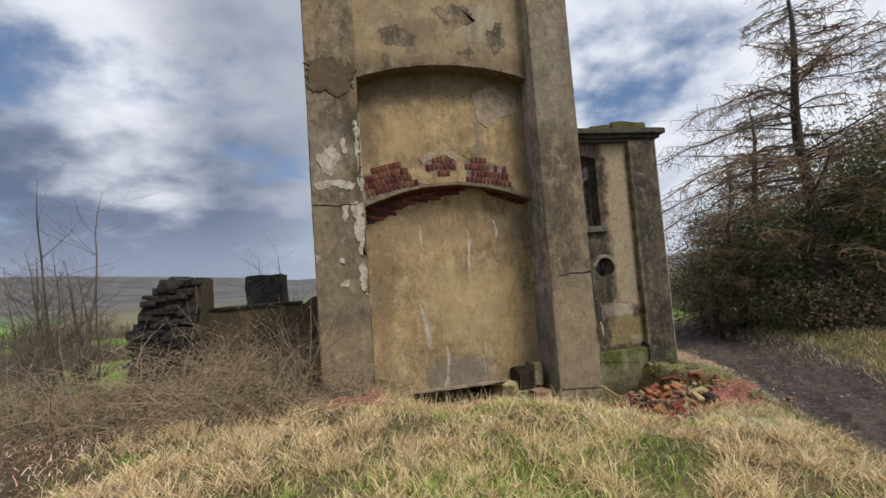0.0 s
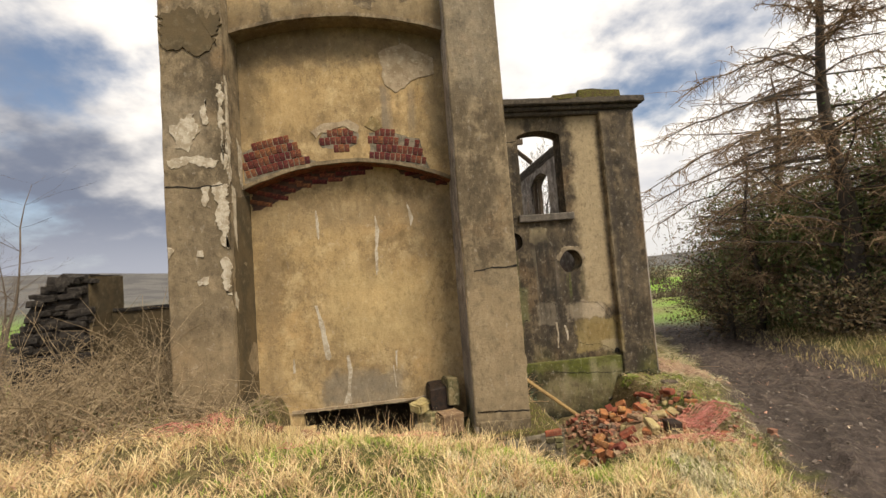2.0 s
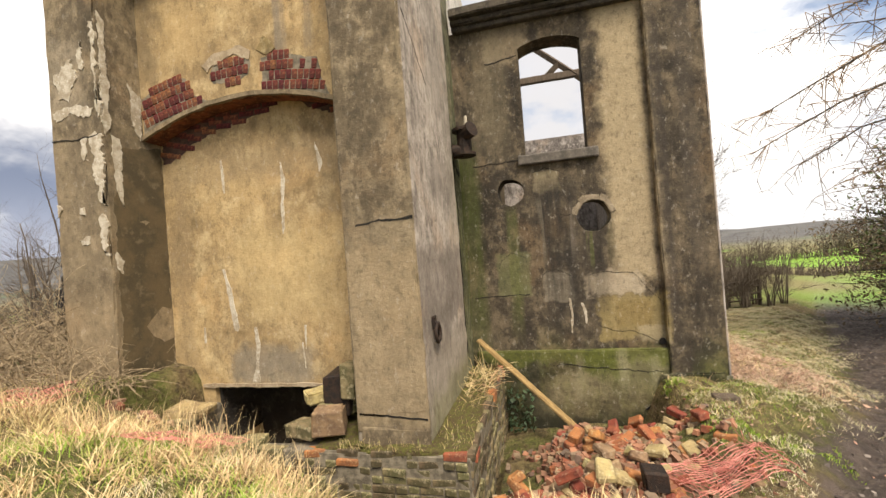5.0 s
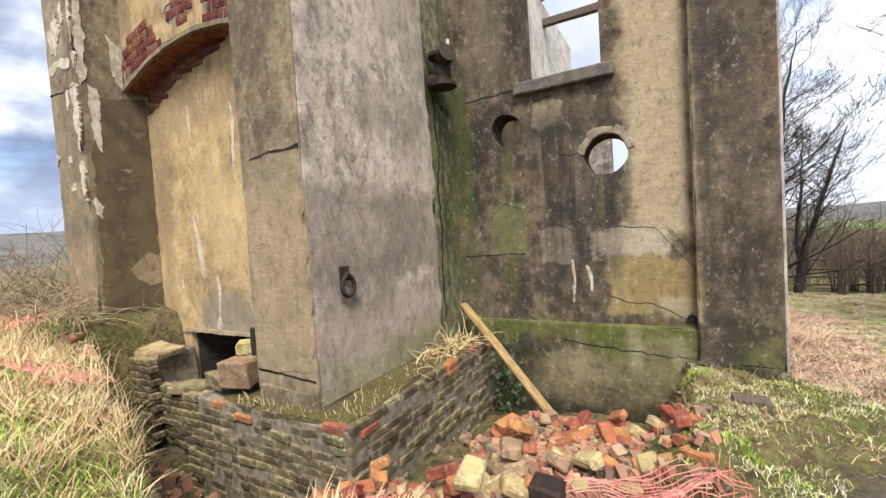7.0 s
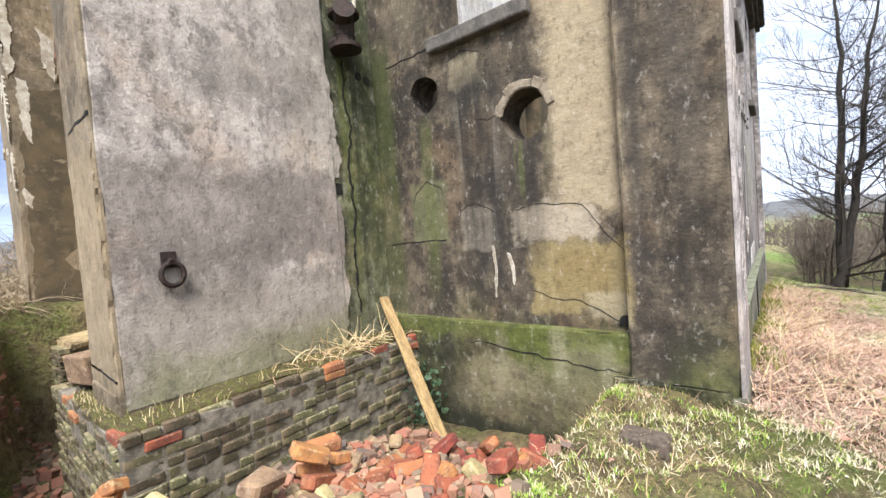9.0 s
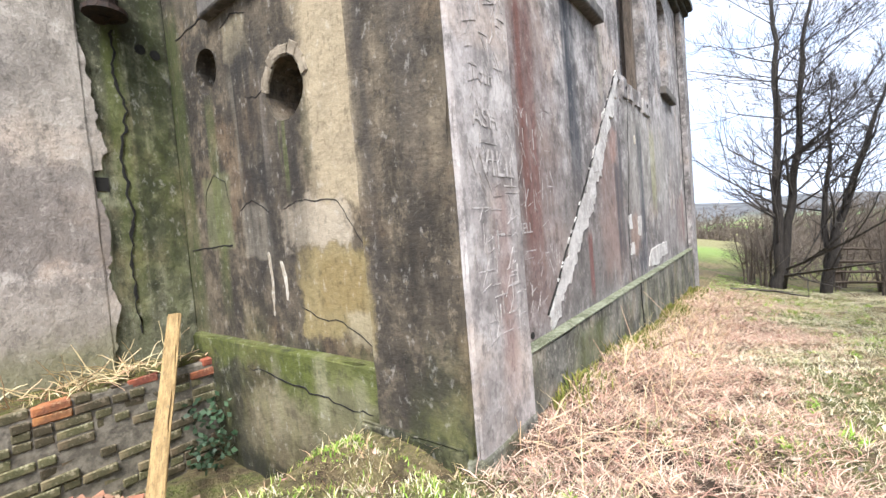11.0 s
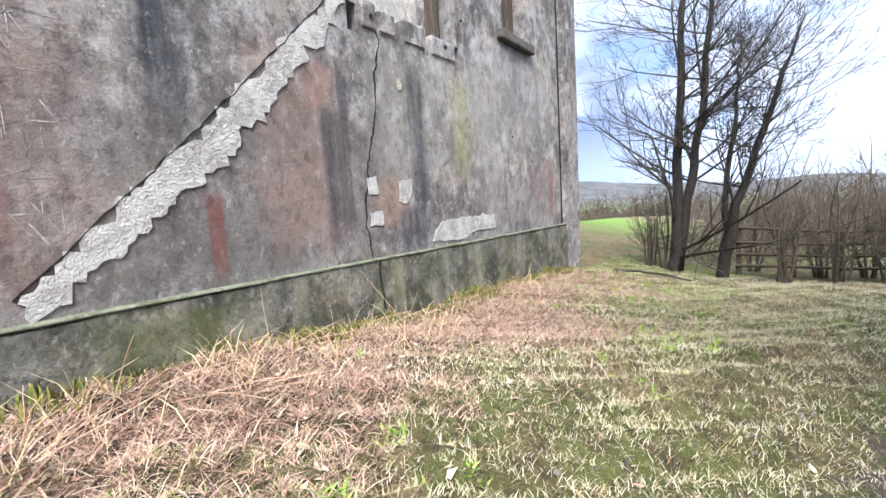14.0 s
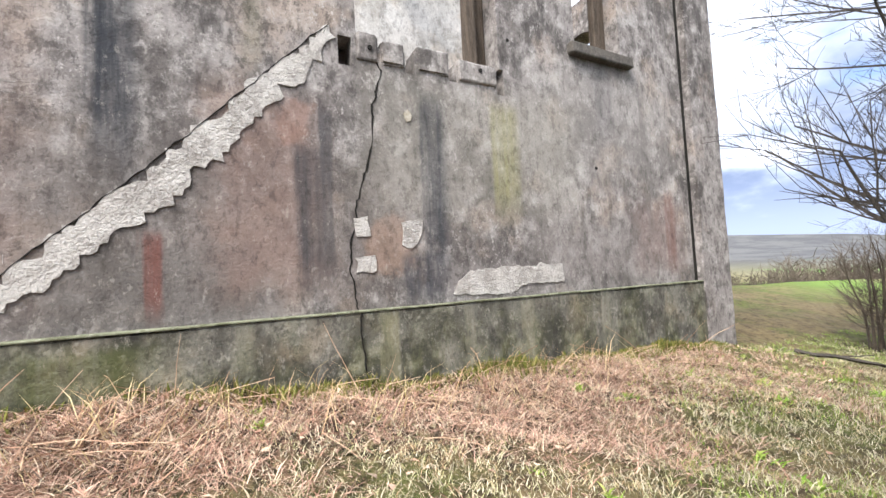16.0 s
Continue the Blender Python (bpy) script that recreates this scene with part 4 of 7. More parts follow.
for pts, sd in (([(6.3, 3.35), (6.42, 3.3), (6.4, 2.5), (6.33, 2.7)], 1), ([(6.24, 4.7), (6.32, 4.6), (6.31, 3.4), (6.24, 3.3)], 2), ([(6.55, 4.0), (6.7, 3.85), (6.68, 3.35), (6.58, 3.5)], 3), ([(6.28, 2.0), (6.36, 1.9), (6.34, 1.75), (6.27, 1.8)], 4)):
    patch("paint_scrap", pts, "x", -0.06, 0.006, LIME, tower, seed=sd + 20, amp=0.022, step=0.025)
for pts, sd, m in (([(1.85, 5.2), (2.2, 5.33), (2.62, 5.1), (2.63, 4.86), (2.3, 4.78), (2.05, 4.6), (1.93, 4.7)], 3, PALE), ([(0.86, 4.10), (1.05, 4.22), (1.35, 4.26), (1.54, 4.14), (1.5, 4.07), (1.3, 4.16), (1.0, 4.08), (0.93, 4.0)], 4, PALE), ([(1.6, 4.15), (1.72, 4.3), (1.85, 4.1), (1.7, 4.06)], 6, YELLOW)):
    patch("plaster_patch", pts, "y", 6.71, -0.010, m, tower, seed=sd, amp=0.03)
patch("plaster_patch", [(2.78, 1.9), (3.0, 1.98), (3.44, 1.86), (3.44, 0.3), (2.8, 0.25)], "y", 6.203, -0.004, PILASTER, tower, seed=8, amp=0.03)
for pts in ([(2.9, 2.03, 1), (3.1, 2.06, 1), (3.42, 2.04, 1)],):
    patch("crack", [(2.88, 2.02), (3.1, 2.055), (3.44, 2.045), (3.44, 2.065), (3.1, 2.07), (2.88, 2.035)], "y", 6.203, -0.004, CRACK, tower, seed=2, amp=0.012, step=0.03)
patch("crack", [(2.78, 0.27), (3.44, 0.22), (3.44, 0.235), (2.78, 0.285)], "y", 6.203, -0.004, CRACK, tower, seed=2, amp=0.006, step=0.03)
patch("broken_corner", [(-0.80, 5.1), (-0.4, 5.0), (-0.08, 5.05), (-0.08, 5.5), (-0.5, 5.55), (-0.8, 5.45)], "y", 6.215, -0.012, RUIN_COAT, tower, seed=5, amp=0.10, step=0.03)
patch("crack", [(-0.80, 3.32), (-0.4, 3.28), (-0.1, 3.3), (-0.1, 3.315), (-0.4, 3.295), (-0.80, 3.335)], "y", 6.215, -0.004, CRACK, tower, seed=5, amp=0.01)
for pts, sd in (([(0.3, 6.1), (0.6, 6.25), (0.95, 6.05), (0.8, 5.85), (0.45, 5.9)], 31), ([(1.2, 6.5), (1.75, 6.6), (1.95, 6.3), (1.5, 6.2)], 32), ([(2.1, 6.15), (2.35, 6.3), (2.4, 5.9), (2.2, 5.75)], 33), ([(0.35, 5.8), (0.5, 5.82), (0.48, 5.55), (0.38, 5.5)], 34), ([(1.55, 5.8), (1.85, 5.85), (1.8, 5.65), (1.6, 5.68)], 35)):
    patch("render_scab", pts, "y", 6.45, -0.003, PILASTER, tower, seed=sd, amp=0.06, step=0.03)
for pts, sd in (([(0.7, 0.62), (1.3, 0.75), (1.75, 0.7), (1.7, 0.5), (1.1, 0.42)], 42), ([(1.95, 2.3), (2.3, 2.35), (2.35, 2.15), (2.05, 2.1)], 43), ([(0.0, 2.0), (0.2, 2.1), (0.25, 1.8), (0.05, 1.75)], 44)):
    patch("render_scab", pts, "y", 6.94, -0.003, OCHRE, tower, seed=sd, amp=0.06, step=0.03)
# recess side face: shade painted as a thin darker layer
patch("dark_coat", [(6.27, 0.2), (6.93, 0.2), (6.93, 3.3), (6.42, 3.2), (6.30, 2.4)], "x", -0.06, 0.004, RUIN_COAT, tower, "dark brown coat inside the recess, its shade in the colour", seed=6, amp=0.03)
# right flank: darker lower coat, crack to the inner corner
patch("crack", ribbon_outline([(8.42, 3.0, 1), (8.40, 2.6, 1.5), (8.46, 2.3, 1), (8.38, 1.9, 1.6), (8.42, 1.4, 1), (8.34, 0.9, 1.5), (8.40, 0.3, 1)], 0.014), "x", 3.405, 0.012, CRACK, tower, seed=2, amp=0.02)
patch("crack", ribbon_outline([(7.0, 3.55, 0.6), (6.7, 3.75, 1), (6.3, 4.0, 1)], 0.012), "x", 3.45, 0.005, CRACK, tower, seed=4, amp=0.012)
part("niche", one_box(3.38, 3.416, 8.175, 8.27, 1.56, 1.68), CRACK, tower)
for yy, zz in ((8.62, 2.88), (8.74, 2.86)):
    part("peg_hole", prism(bmesh.new(), disc_outline(yy, zz, 0.045, 10), "x", 3.39, 3.418), CRACK, tower)

# iron ring and flanged pipe on the flank
ring = thing("iron_ring", (3.46, 6.6, 0.85), "rusty iron tie ring on the rendered tower flank", "ring")
part("plate", one_box(3.452, 3.475, 6.53, 6.63, 0.98, 1.10, 0.004), RUST, ring)
bm = bmesh.new()
loop = [Vector((3.49 + 0.03 * math.cos(a) * 0, 6.59 + 0.075 * math.cos(a), 0.93 + 0.085 * math.sin(a))) for a in [2 * math.pi * i / 20 for i in range(21)]]
tube(bm, loop, [0.02] * 21, 6, False)
part("hoop", bm, RUST, ring, smooth=True)
bm = bmesh.new()
tube(bm, [Vector((3.46, 6.585, 1.04)), Vector((3.51, 6.585, 1.02))], [0.02, 0.02], 8)
part("bolt", bm, RUST, ring)
pipe = thing("iron_pipe", (3.5, 8.3, 3.0), "short rusty flanged pipe bracketed from the tower flank", "pipe")
bm = bmesh.new()
tube(bm, [Vector((3.44, 8.33, 3.10)), Vector((3.56, 8.33, 3.10)), Vector((3.60, 8.33, 3.16)), Vector((3.60, 8.33, 3.32))], [0.10, 0.10, 0.105, 0.10], 12)
part("elbow", bm, RUST, pipe, smooth=False)
for z in (3.02, 3.36):
    bm = bmesh.new()
    tube(bm, [Vector((3.60, 8.33, z)), Vector((3.60, 8.33, z + 0.04))], [0.16, 0.16], 14)
    part("flange", bm, RUST, pipe)
bm = bmesh.new()
tube(bm, [Vector((3.60, 8.33, 3.06)), Vector((3.60, 8.33, 3.36))], [0.1, 0.1], 12)
part("barrel", bm, RUST, pipe)
bm = bmesh.new()
tube(bm, [Vector((3.62, 8.30, 3.32)), Vector((3.74, 8.22, 3.36))], [0.10, 0.11], 12)
part("spigot", bm, RUST, pipe)
bm = bmesh.new()
tube(bm, [Vector((3.62, 8.45, 3.4)), Vector((3.62, 8.47, 3.62))], [0.025, 0.02], 7)
part("stub", bm, LIME, pipe)

# ---------------------------------------------------------------- long building
hall = thing("ruined_building", (4.9, 13, -0.8), "roofless rendered stone building with arched window openings and stained walls", "building", kind="structure")
ZT = 5.0
front = part("front_wall", one_box(3.3, 6.70, 8.85, 9.22, -1.3, ZT), FACADE, hall, "mossy, soot-streaked rendered front wall")
cut(front, [prism(bmesh.new(), arch_outline(4.40, 5.27, 3.02, 4.60, 0.10), "y", 8.5, 9.6),
            prism(bmesh.new(), disc_outline(4.14, 2.52, 0.195, 24, 0.08, 1), "y", 8.5, 9.6),
            prism(bmesh.new(), disc_outline(5.27, 2.07, 0.225, 24, 0.08, 2), "y", 8.5, 9.6)])
side = part("side_wall", one_box(6.30, 6.66, 9.224, 17.6, -1.6, ZT), SIDE, hall, "grey rendered long wall with dark and rust-red stains")
slots = [prism(bmesh.new(), arch_outline(12.44, 13.97, 2.52, 4.55, 0.26), "x", 6.0, 7.0), prism(bmesh.new(), arch_outline(15.08, 15.86, 3.04, 4.55, 0.10), "x", 6.0, 7.0),
         prism(bmesh.new(), arch_outline(10.57, 11.38, 3.00, 4.55, 0.10), "x", 6.0, 7.0)]
for y0, y1, z0, z1 in ((12.28, 12.40, 2.30, 2.56), (13.93, 14.02, 2.28, 2.56), (12.90, 13.0, 2.33, 2.7), (13.36, 13.46, 2.33, 2.7)):
    slots.append(one_box(6.42, 7.0, y0, y1, z0, z1))
cut(side, slots)
end = part("end_wall", one_box(3.0, 6.296, 17.2, 17.58, -1.6, 5.28), SIDE, hall)
cut(end, [prism(bmesh.new(), arch_outline(4.36, 5.2, 2.3, 4.45, 0.22), "y", 16.9, 17.9)])
foot = part("party_wall_foot", one_box(3.0, 3.36, 9.224, 17.196, -1.6, 4.0), RUIN_COAT, hall, "dark brown lower wall inside")
cut(foot, [one_box(2.5, 4.0, 11.5, 12.2, 2.5, 3.9), one_box(2.5, 4.0, 12.75, 13.4, 2.5, 3.9), one_box(2.5, 4.0, 14.6, 15.3, 2.5, 3.9)])
part("party_wall", one_box(3.0, 3.35, 9.224, 17.196, 4.0, 6.6), INNER, hall, "pale plastered inner wall")
part("earth_floor", one_box(3.352, 6.298, 9.224, 17.196, -0.9, -0.55), DARK_STONE, hall)
part("corner_pilaster", rough_box(6.08, 6.768, 8.72, 9.345, -0.9, ZT, 0.14, 0.006, 0.03, 3), FACADE, hall, "dark-streaked corner pilaster with chipped arrises")
part("corner_pilaster", rough_box(6.755, 6.79, 8.728, 9.352, -0.9, ZT - 0.002, 0.14, 0.003, 0.008, 31), GRAFFITI, hall, "pale scratched corner pilaster covered in old graffiti")
part("end_pilaster", rough_box(6.60, 6.76, 17.08, 17.72, -1.5, ZT, 0.14, 0.008, 0.05, 5), SIDE, hall)
part("joint", one_box(6.655, 6.668, 17.03, 17.085, 0.17, ZT - 0.05), CRACK, hall)
part("plinth", rough_box(6.55, 6.745, 9.34, 17.10, -1.5, 0.17, 0.16, 0.008, 0.03, 8), PLINTH, hall, "mossy cement plinth along the wall foot")
part("plinth", rough_box(3.456, 6.1, 8.77, 9.0, -1.3, 0.19, 0.14, 0.012, 0.04, 12), MOSSWALL, hall, "green mossy plinth")
part("pilaster_base", rough_box(6.07, 6.797, 8.705, 9.36, -0.95, -0.16, 0.1, 0.012, 0.05, 14), PLINTH, hall)
part("pilaster_foot", rough_box(5.95, 6.72, 8.69, 8.73, -0.95, -0.12, 0.1, 0.012, 0.05, 15), MOSSWALL, hall, "mossy foot of the corner pilaster")
part("plinth_edge", rough_box(6.64, 6.756, 9.36, 17.08, 0.163, 0.182, 0.1, 0.006, 0.01, 18), LICHEN, hall, "pale lichen-grown top edge of the plinth")
# cornice: stepped bands
for (z0, z1, o) in ((4.97, 5.05, 0.05), (5.05, 5.13, 0.12), (5.13, 5.26, 0.21)):
    part("cornice", rough_box(3.46, 6.78 + o, 8.80 - o, 9.30, z0, z1, 0.2, 0.01, 0.03, int(z0 * 10)), CORNICE, hall)
    part("cornice", rough_box(6.28, 6.72 + o, 9.302, 17.7, z0, z1, 0.25, 0.012, 0.05, int(z0 * 13)), CORNICE, hall)
for x0, x1, h in ((5.1, 5.6, 0.10), (5.65, 6.5, 0.16), (4.6, 5.05, 0.05)):
    part("moss_tuft", rough_box(x0, x1, 8.6, 9.2, 5.20, 5.22 + h, 0.08, 0.05, 0.1, int(x0 * 7)), MOSS, hall)
# window sills and timbers
def window(name, axis, sill, post):
    w = thing(name, (sill[0], sill[2], sill[4]), "glassless window opening with a thick stone sill", "window", kind="structure")
    part("window_sill", rough_box(*sill, 0.15, 0.005, 0.012, 3), SILL, w)
    for p in post:
        part("frame_post", rough_box(*p, 0.2, 0.004, 0.006, 5), WOOD, w, "weathered grey timber")
    return w
window("window_1", "y", (4.29, 5.40, 8.76, 9.0, 2.885, 3.03), [(4.41, 5.26, 9.10, 9.17, 4.12, 4.2)][:0])
window("window_2", "x", (6.52, 6.76, 10.45, 11.52, 2.88, 3.01), [(6.42, 6.5, 11.28, 11.38, 3.0, 4.55)])
window("window_3", "x", (6.52, 6.75, 14.96, 16.0, 2.91, 3.05), [(6.36, 6.46, 15.66, 15.86, 3.05, 4.58), (6.36, 6.44, 15.08, 15.16, 3.05, 4.56)])
w4 = thing("window_4", (6.5, 13.2, 2.4), "wide opening with a broken sill and one weathered timber post", "window", kind="structure")
part("frame_post", rough_box(6.44, 6.56, 13.66, 13.78, 2.50, 4.75, 0.2, 0.005, 0.01, 5), WOOD, w4)
part("frame_post", rough_box(6.36, 6.45, 13.80, 13.96, 2.50, 4.65, 0.2, 0.005, 0.01, 6), WOOD, w4)
for y0, y1, z1, sd in ((12.44, 12.64, 2.62, 1), (12.67, 12.89, 2.58, 2), (13.02, 13.35, 2.60, 3), (13.47, 13.92, 2.57, 4)):
    part("sill_block", rough_box(6.40, 6.685, y0, y1, 2.36, z1, 0.08, 0.014, 0.03, sd), SIDE, w4)
for y in (12.56, 13.72):
    part("bolt_hole", prism(bmesh.new(), disc_outline(y, 2.49, 0.022, 10), "x", 6.66, 6.69), CRACK, w4)
# roof timbers left inside
truss = thing("roof_timber", (4.9, 14.1, 5.4), "weathered tie beam and rafters surviving across the roofless hall", "beam")
part("tie_beam", rough_box(3.3, 6.2, 14.03, 14.17, 6.02, 6.2, 0.4, 0.008, 0.01, 3), WOOD, truss)
for a, b in (((6.45, 14.1, 5.40), (4.3, 14.1, 7.3)), ((4.3, 14.1, 7.25), (3.2, 14.1, 6.6)), ((4.95, 14.1, 6.15), (5.3, 14.1, 6.45))):
    bm = bmesh.new()
    tube(bm, [Vector(a), Vector(b)], [0.09, 0.09], 4)
    part("rafter", bm, WOOD, truss)

# stains and scars that stand proud
scar_line = [(9.90, 0.30), (10.3, 0.70), (10.9, 1.28), (11.4, 1.80), (11.9, 2.32), (12.2, 2.62)]
scar = [(u, z) for u, z in scar_line] + [(u + 0.06, z - w) for (u, z), w in zip(scar_line[::-1], (0.10, 0.22, 0.26, 0.25, 0.22, 0.12))]
patch("stair_scar", scar, "x", 6.66, 0.012, SCAR, hall, "pale broken plaster scar rising diagonally like a lost stair line", seed=3, amp=0.085, step=0.04)
patch("crack", [(u, z + 0.0) for u, z in scar_line] + [(u, z + 0.008) for u, z in scar_line[::-1]], "x", 6.66, 0.014, CRACK, hall, seed=3, amp=0.008, step=0.05)
patch("crack", ribbon_outline([(12.60, 2.45, 1), (12.66, 2.3, 1), (12.56, 1.9, 1.6), (12.55, 1.6, 1), (12.48, 1.35, 1.6), (12.40, 1.1, 1), (12.34, 0.8, 1.5), (12.32, 0.55, 1), (12.38, 0.17, 1)], 0.012), "x", 6.66, 0.004, CRACK, hall, seed=7, amp=0.015, step=0.04)
patch("crack", ribbon_outline([(12.38, 0.16, 1.2), (12.36, 0.0, 1), (12.40, -0.25, 1), (12.42, -0.5, 1)], 0.010), "x", 6.752, 0.004, CRACK, hall, seed=8, amp=0.012, step=0.04)
for pts, m, sd in (([(12.79, 0.93), (13.0, 0.95), (12.98, 0.80), (12.9, 0.71), (12.8, 0.73)], SCAR, 1), ([(12.36, 0.95), (12.48, 0.98), (12.5, 0.82), (12.38, 0.80)], SCAR, 2), ([(12.36, 0.62), (12.52, 0.64), (12.54, 0.52), (12.38, 0.5)], SCAR, 3),
                   ([(13.30, 0.25), (13.36, 0.38), (13.5, 0.47), (14.1, 0.50), (14.66, 0.50), (14.68, 0.31), (14.1, 0.30), (13.95, 0.22)], SCAR, 4), ([(12.86, 1.95), (12.92, 1.98), (12.93, 1.88), (12.87, 1.86)], LIME, 5)):
    patch("plaster_patch", pts, "x", 6.66, 0.010, m, hall, seed=sd, amp=0.025, step=0.04)
for y, z, r in ((9.63, 0.22, 0.025), (15.3, 1.6, 0.02), (14.1, 2.9, 0.02)):
    part("peg_hole", prism(bmesh.new(), disc_outline(y, z, r, 9), "x", 6.65, 6.665), CRACK, hall)
# ring of pale stones over the round opening
for i in range(8):
    a = radians(8 + 164 * (i + 0.5) / 8)
    bm = rough_box(-0.058, 0.058, -0.006, 0.03, -0.045, 0.04 + 0.012 * (i % 3), 0.04, 0.014, 0.03, i)
    bmesh.ops.transform(bm, matrix=Matrix.Translation((5.275 + 0.262 * math.cos(a), 8.85, 2.07 + 0.265 * math.sin(a))) @ Matrix.Rotation(math.pi / 2 - a, 4, "Y"), verts=bm.verts)
    part("arch_stone", bm, DULL_PLASTER, hall, "pale stone over the round opening")
for pts in ([(5.12, 1.24), (5.4, 1.27), (5.75, 1.22), (5.9, 1.0), (6.08, 0.8)], [(3.87, 1.3), (3.93, 1.52), (4.1, 1.63), (4.28, 1.54), (4.35, 1.3)], [(5.24, 0.5), (5.45, 0.42), (5.7, 0.42), (6.0, 0.27)], [(4.5, 1.28), (4.7, 1.35), (4.92, 1.24)], [(4.47, 2.76), (4.65, 2.82), (4.87, 2.74)], [(5.0, 2.12), (4.9, 2.1), (4.75, 2.13)]):
    patch("crack", [(u, z) for u, z in pts] + [(u, z + 0.006) for u, z in pts[::-1]], "y", 8.85, -0.004, CRACK, hall, seed=len(pts), amp=0.008, step=0.04)
for ln in ([(4.86, 0.92, .5), (4.88, 0.7, 1.2), (4.86, 0.42, .6)], [(5.02, 0.85, .8), (5.06, 0.72, 1.6), (5.07, 0.6, 1.2), (5.06, 0.55, .4)]):
    patch("lime_run", ribbon_outline(ln, 0.03), "y", 8.85, -0.005, LIME, hall, seed=int(ln[0][0] * 9), amp=0.012, step=0.03)
for ln in ([(4.30, 4.5, 1), (4.1, 4.45, 1)],):
    patch("crack", [(3.9, 4.44), (4.38, 4.5), (4.38, 4.515), (3.9, 4.455)], "y", 8.85, -0.004, CRACK, hall, seed=1, amp=0.015)
patch("crack", [(3.5, 0.98), (4.3, 1.0), (4.3, 1.012), (3.5, 0.992)], "y", 8.85, -0.004, CRACK, hall, seed=6, amp=0.01)
patch("crack", [(3.62, 2.95), (4.3, 2.98), (4.4, 3.1), (4.4, 3.08), (4.31, 2.965), (3.62, 2.935)], "y", 8.85, -0.004, CRACK, hall, seed=9, amp=0.015)
patch("crack", [(4.5, 0.0), (5.2, -0.05), (6.0, -0.13), (6.0, -0.122), (5.2, -0.043), (4.5, 0.006)], "y", 8.77, -0.006, CRACK, hall, seed=9, amp=0.015)
part("drain_mouth", prism(bmesh.new(), ragged([(5.72, -0.62), (5.98, -0.42), (5.96, -0.66)], 0.05, 0.02, 1), "y", 8.74, 8.80), CRACK, hall)
part("peg_hole", prism(bmesh.new(), disc_outline(6.03, 0.28, 0.045, 10), "y", 8.83, 8.856), CRACK, hall)

# ---------------------------------------------------------------- foundation walls, rubble and finds in the hollow
footing = thing("brick_footing", (3.0, 7.2, -0.95), "old grey brick footing wall with a mossy earth ledge below the tower", "brick wall", kind="structure")
core = part("mortar_core", rough_box(2.0, 3.836, 6.094, 8.80, -1.05, -0.03, 0.2, 0.006, 0.02, 2), MORTAR, footing)
part("earth_ledge", rough_box(2.3, 3.80, 6.12, 8.76, -0.06, 0.01, 0.06, 0.05, 0.03, 6), MOSS, footing, "mossy earth and grass on the ledge")
COURSE = [brick_mesh("brick", 0.212, 0.10, 0.064, OLD_BRICK, 0.006, s + 10) for s in range(4)]
HEADER = [brick_mesh("brick", 0.10, 0.10, 0.064, OLD_BRICK, 0.006, s + 20) for s in range(3)]
WARM = [brick_mesh("brick", 0.212, 0.10, 0.064, LOOSE_BRICK, 0.008, s + 30) for s in range(2)]
rnd = random.Random(11)
def course(length, n, seed):
    """Lays one course of headers and stretchers; gives centres and whether each is a header."""
    r2, at, row = random.Random(seed), 0.0, []
    while at < length:
        head = r2.random() < 0.45
        w = 0.112 if head else 0.225
        row.append((at + w / 2, head))
        at += w
    return row


for k in range(13):
    z = -0.045 - 0.075 * k
    for run, turn in ((2.66, 90), (1.86, 0)):
        for at, head in course(run, k, k * 7 + turn):
            edge = k == 0 and rnd.random() < 0.3
            if edge or (k == 1 and rnd.random() < 0.06):
                continue
            me = HEADER[rnd.randrange(3)] if head else (WARM[rnd.randrange(2)] if k < 2 and rnd.random() < 0.3 else COURSE[rnd.randrange(4)])
            jut = rnd.uniform(-0.022, 0.012) - (0.03 if rnd.random() < 0.08 else 0)
            p = (3.80 + jut, 6.10 + at, z + rnd.uniform(-0.006, 0.006)) if turn else (3.80 - at, 6.13 - jut, z - 0.02 * (at > 1.2))
            piece(me, Matrix.Translation(p) @ Matrix.Rotation(radians(turn + rnd.uniform(-4, 4)), 4, "Z") @ Matrix.Rotation(radians(rnd.uniform(-2, 2)), 4, "Y"), footing)
stub = thing("broken_footing", (1.2, 6.6, -0.95), "crumbling low brick wall stub with stone slabs", "brick wall", kind="structure")
part("mortar_core", rough_box(0.15, 0.62, 6.35, 6.92, -1.0, 0.10, 0.15, 0.02, 0.05, 3), MORTAR, stub)
part("mortar_core", rough_box(0.62, 1.9, 6.44, 6.62, -1.05, -0.22, 0.15, 0.02, 0.05, 13), MORTAR, stub)
for k in range(13):
    for i in range(3):
        piece(COURSE[rnd.randrange(4)], Matrix.Translation((0.22 + i * 0.2 + (0.05 if k % 2 else 0), 6.35 + rnd.uniform(-0.02, 0.015), 0.08 - 0.075 * k)) @ Matrix.Rotation(radians(rnd.uniform(-5, 5)), 4, "Z"), stub)
    if k > 3:
        for i in range(6):
            piece(COURSE[rnd.randrange(4)], Matrix.Translation((0.75 + i * 0.22 + (0.08 if k % 2 else 0), 6.45 + rnd.uniform(-0.02, 0.015), 0.08 - 0.075 * k)) @ Matrix.Rotation(radians(rnd.uniform(-4, 4)), 4, "Z"), stub)
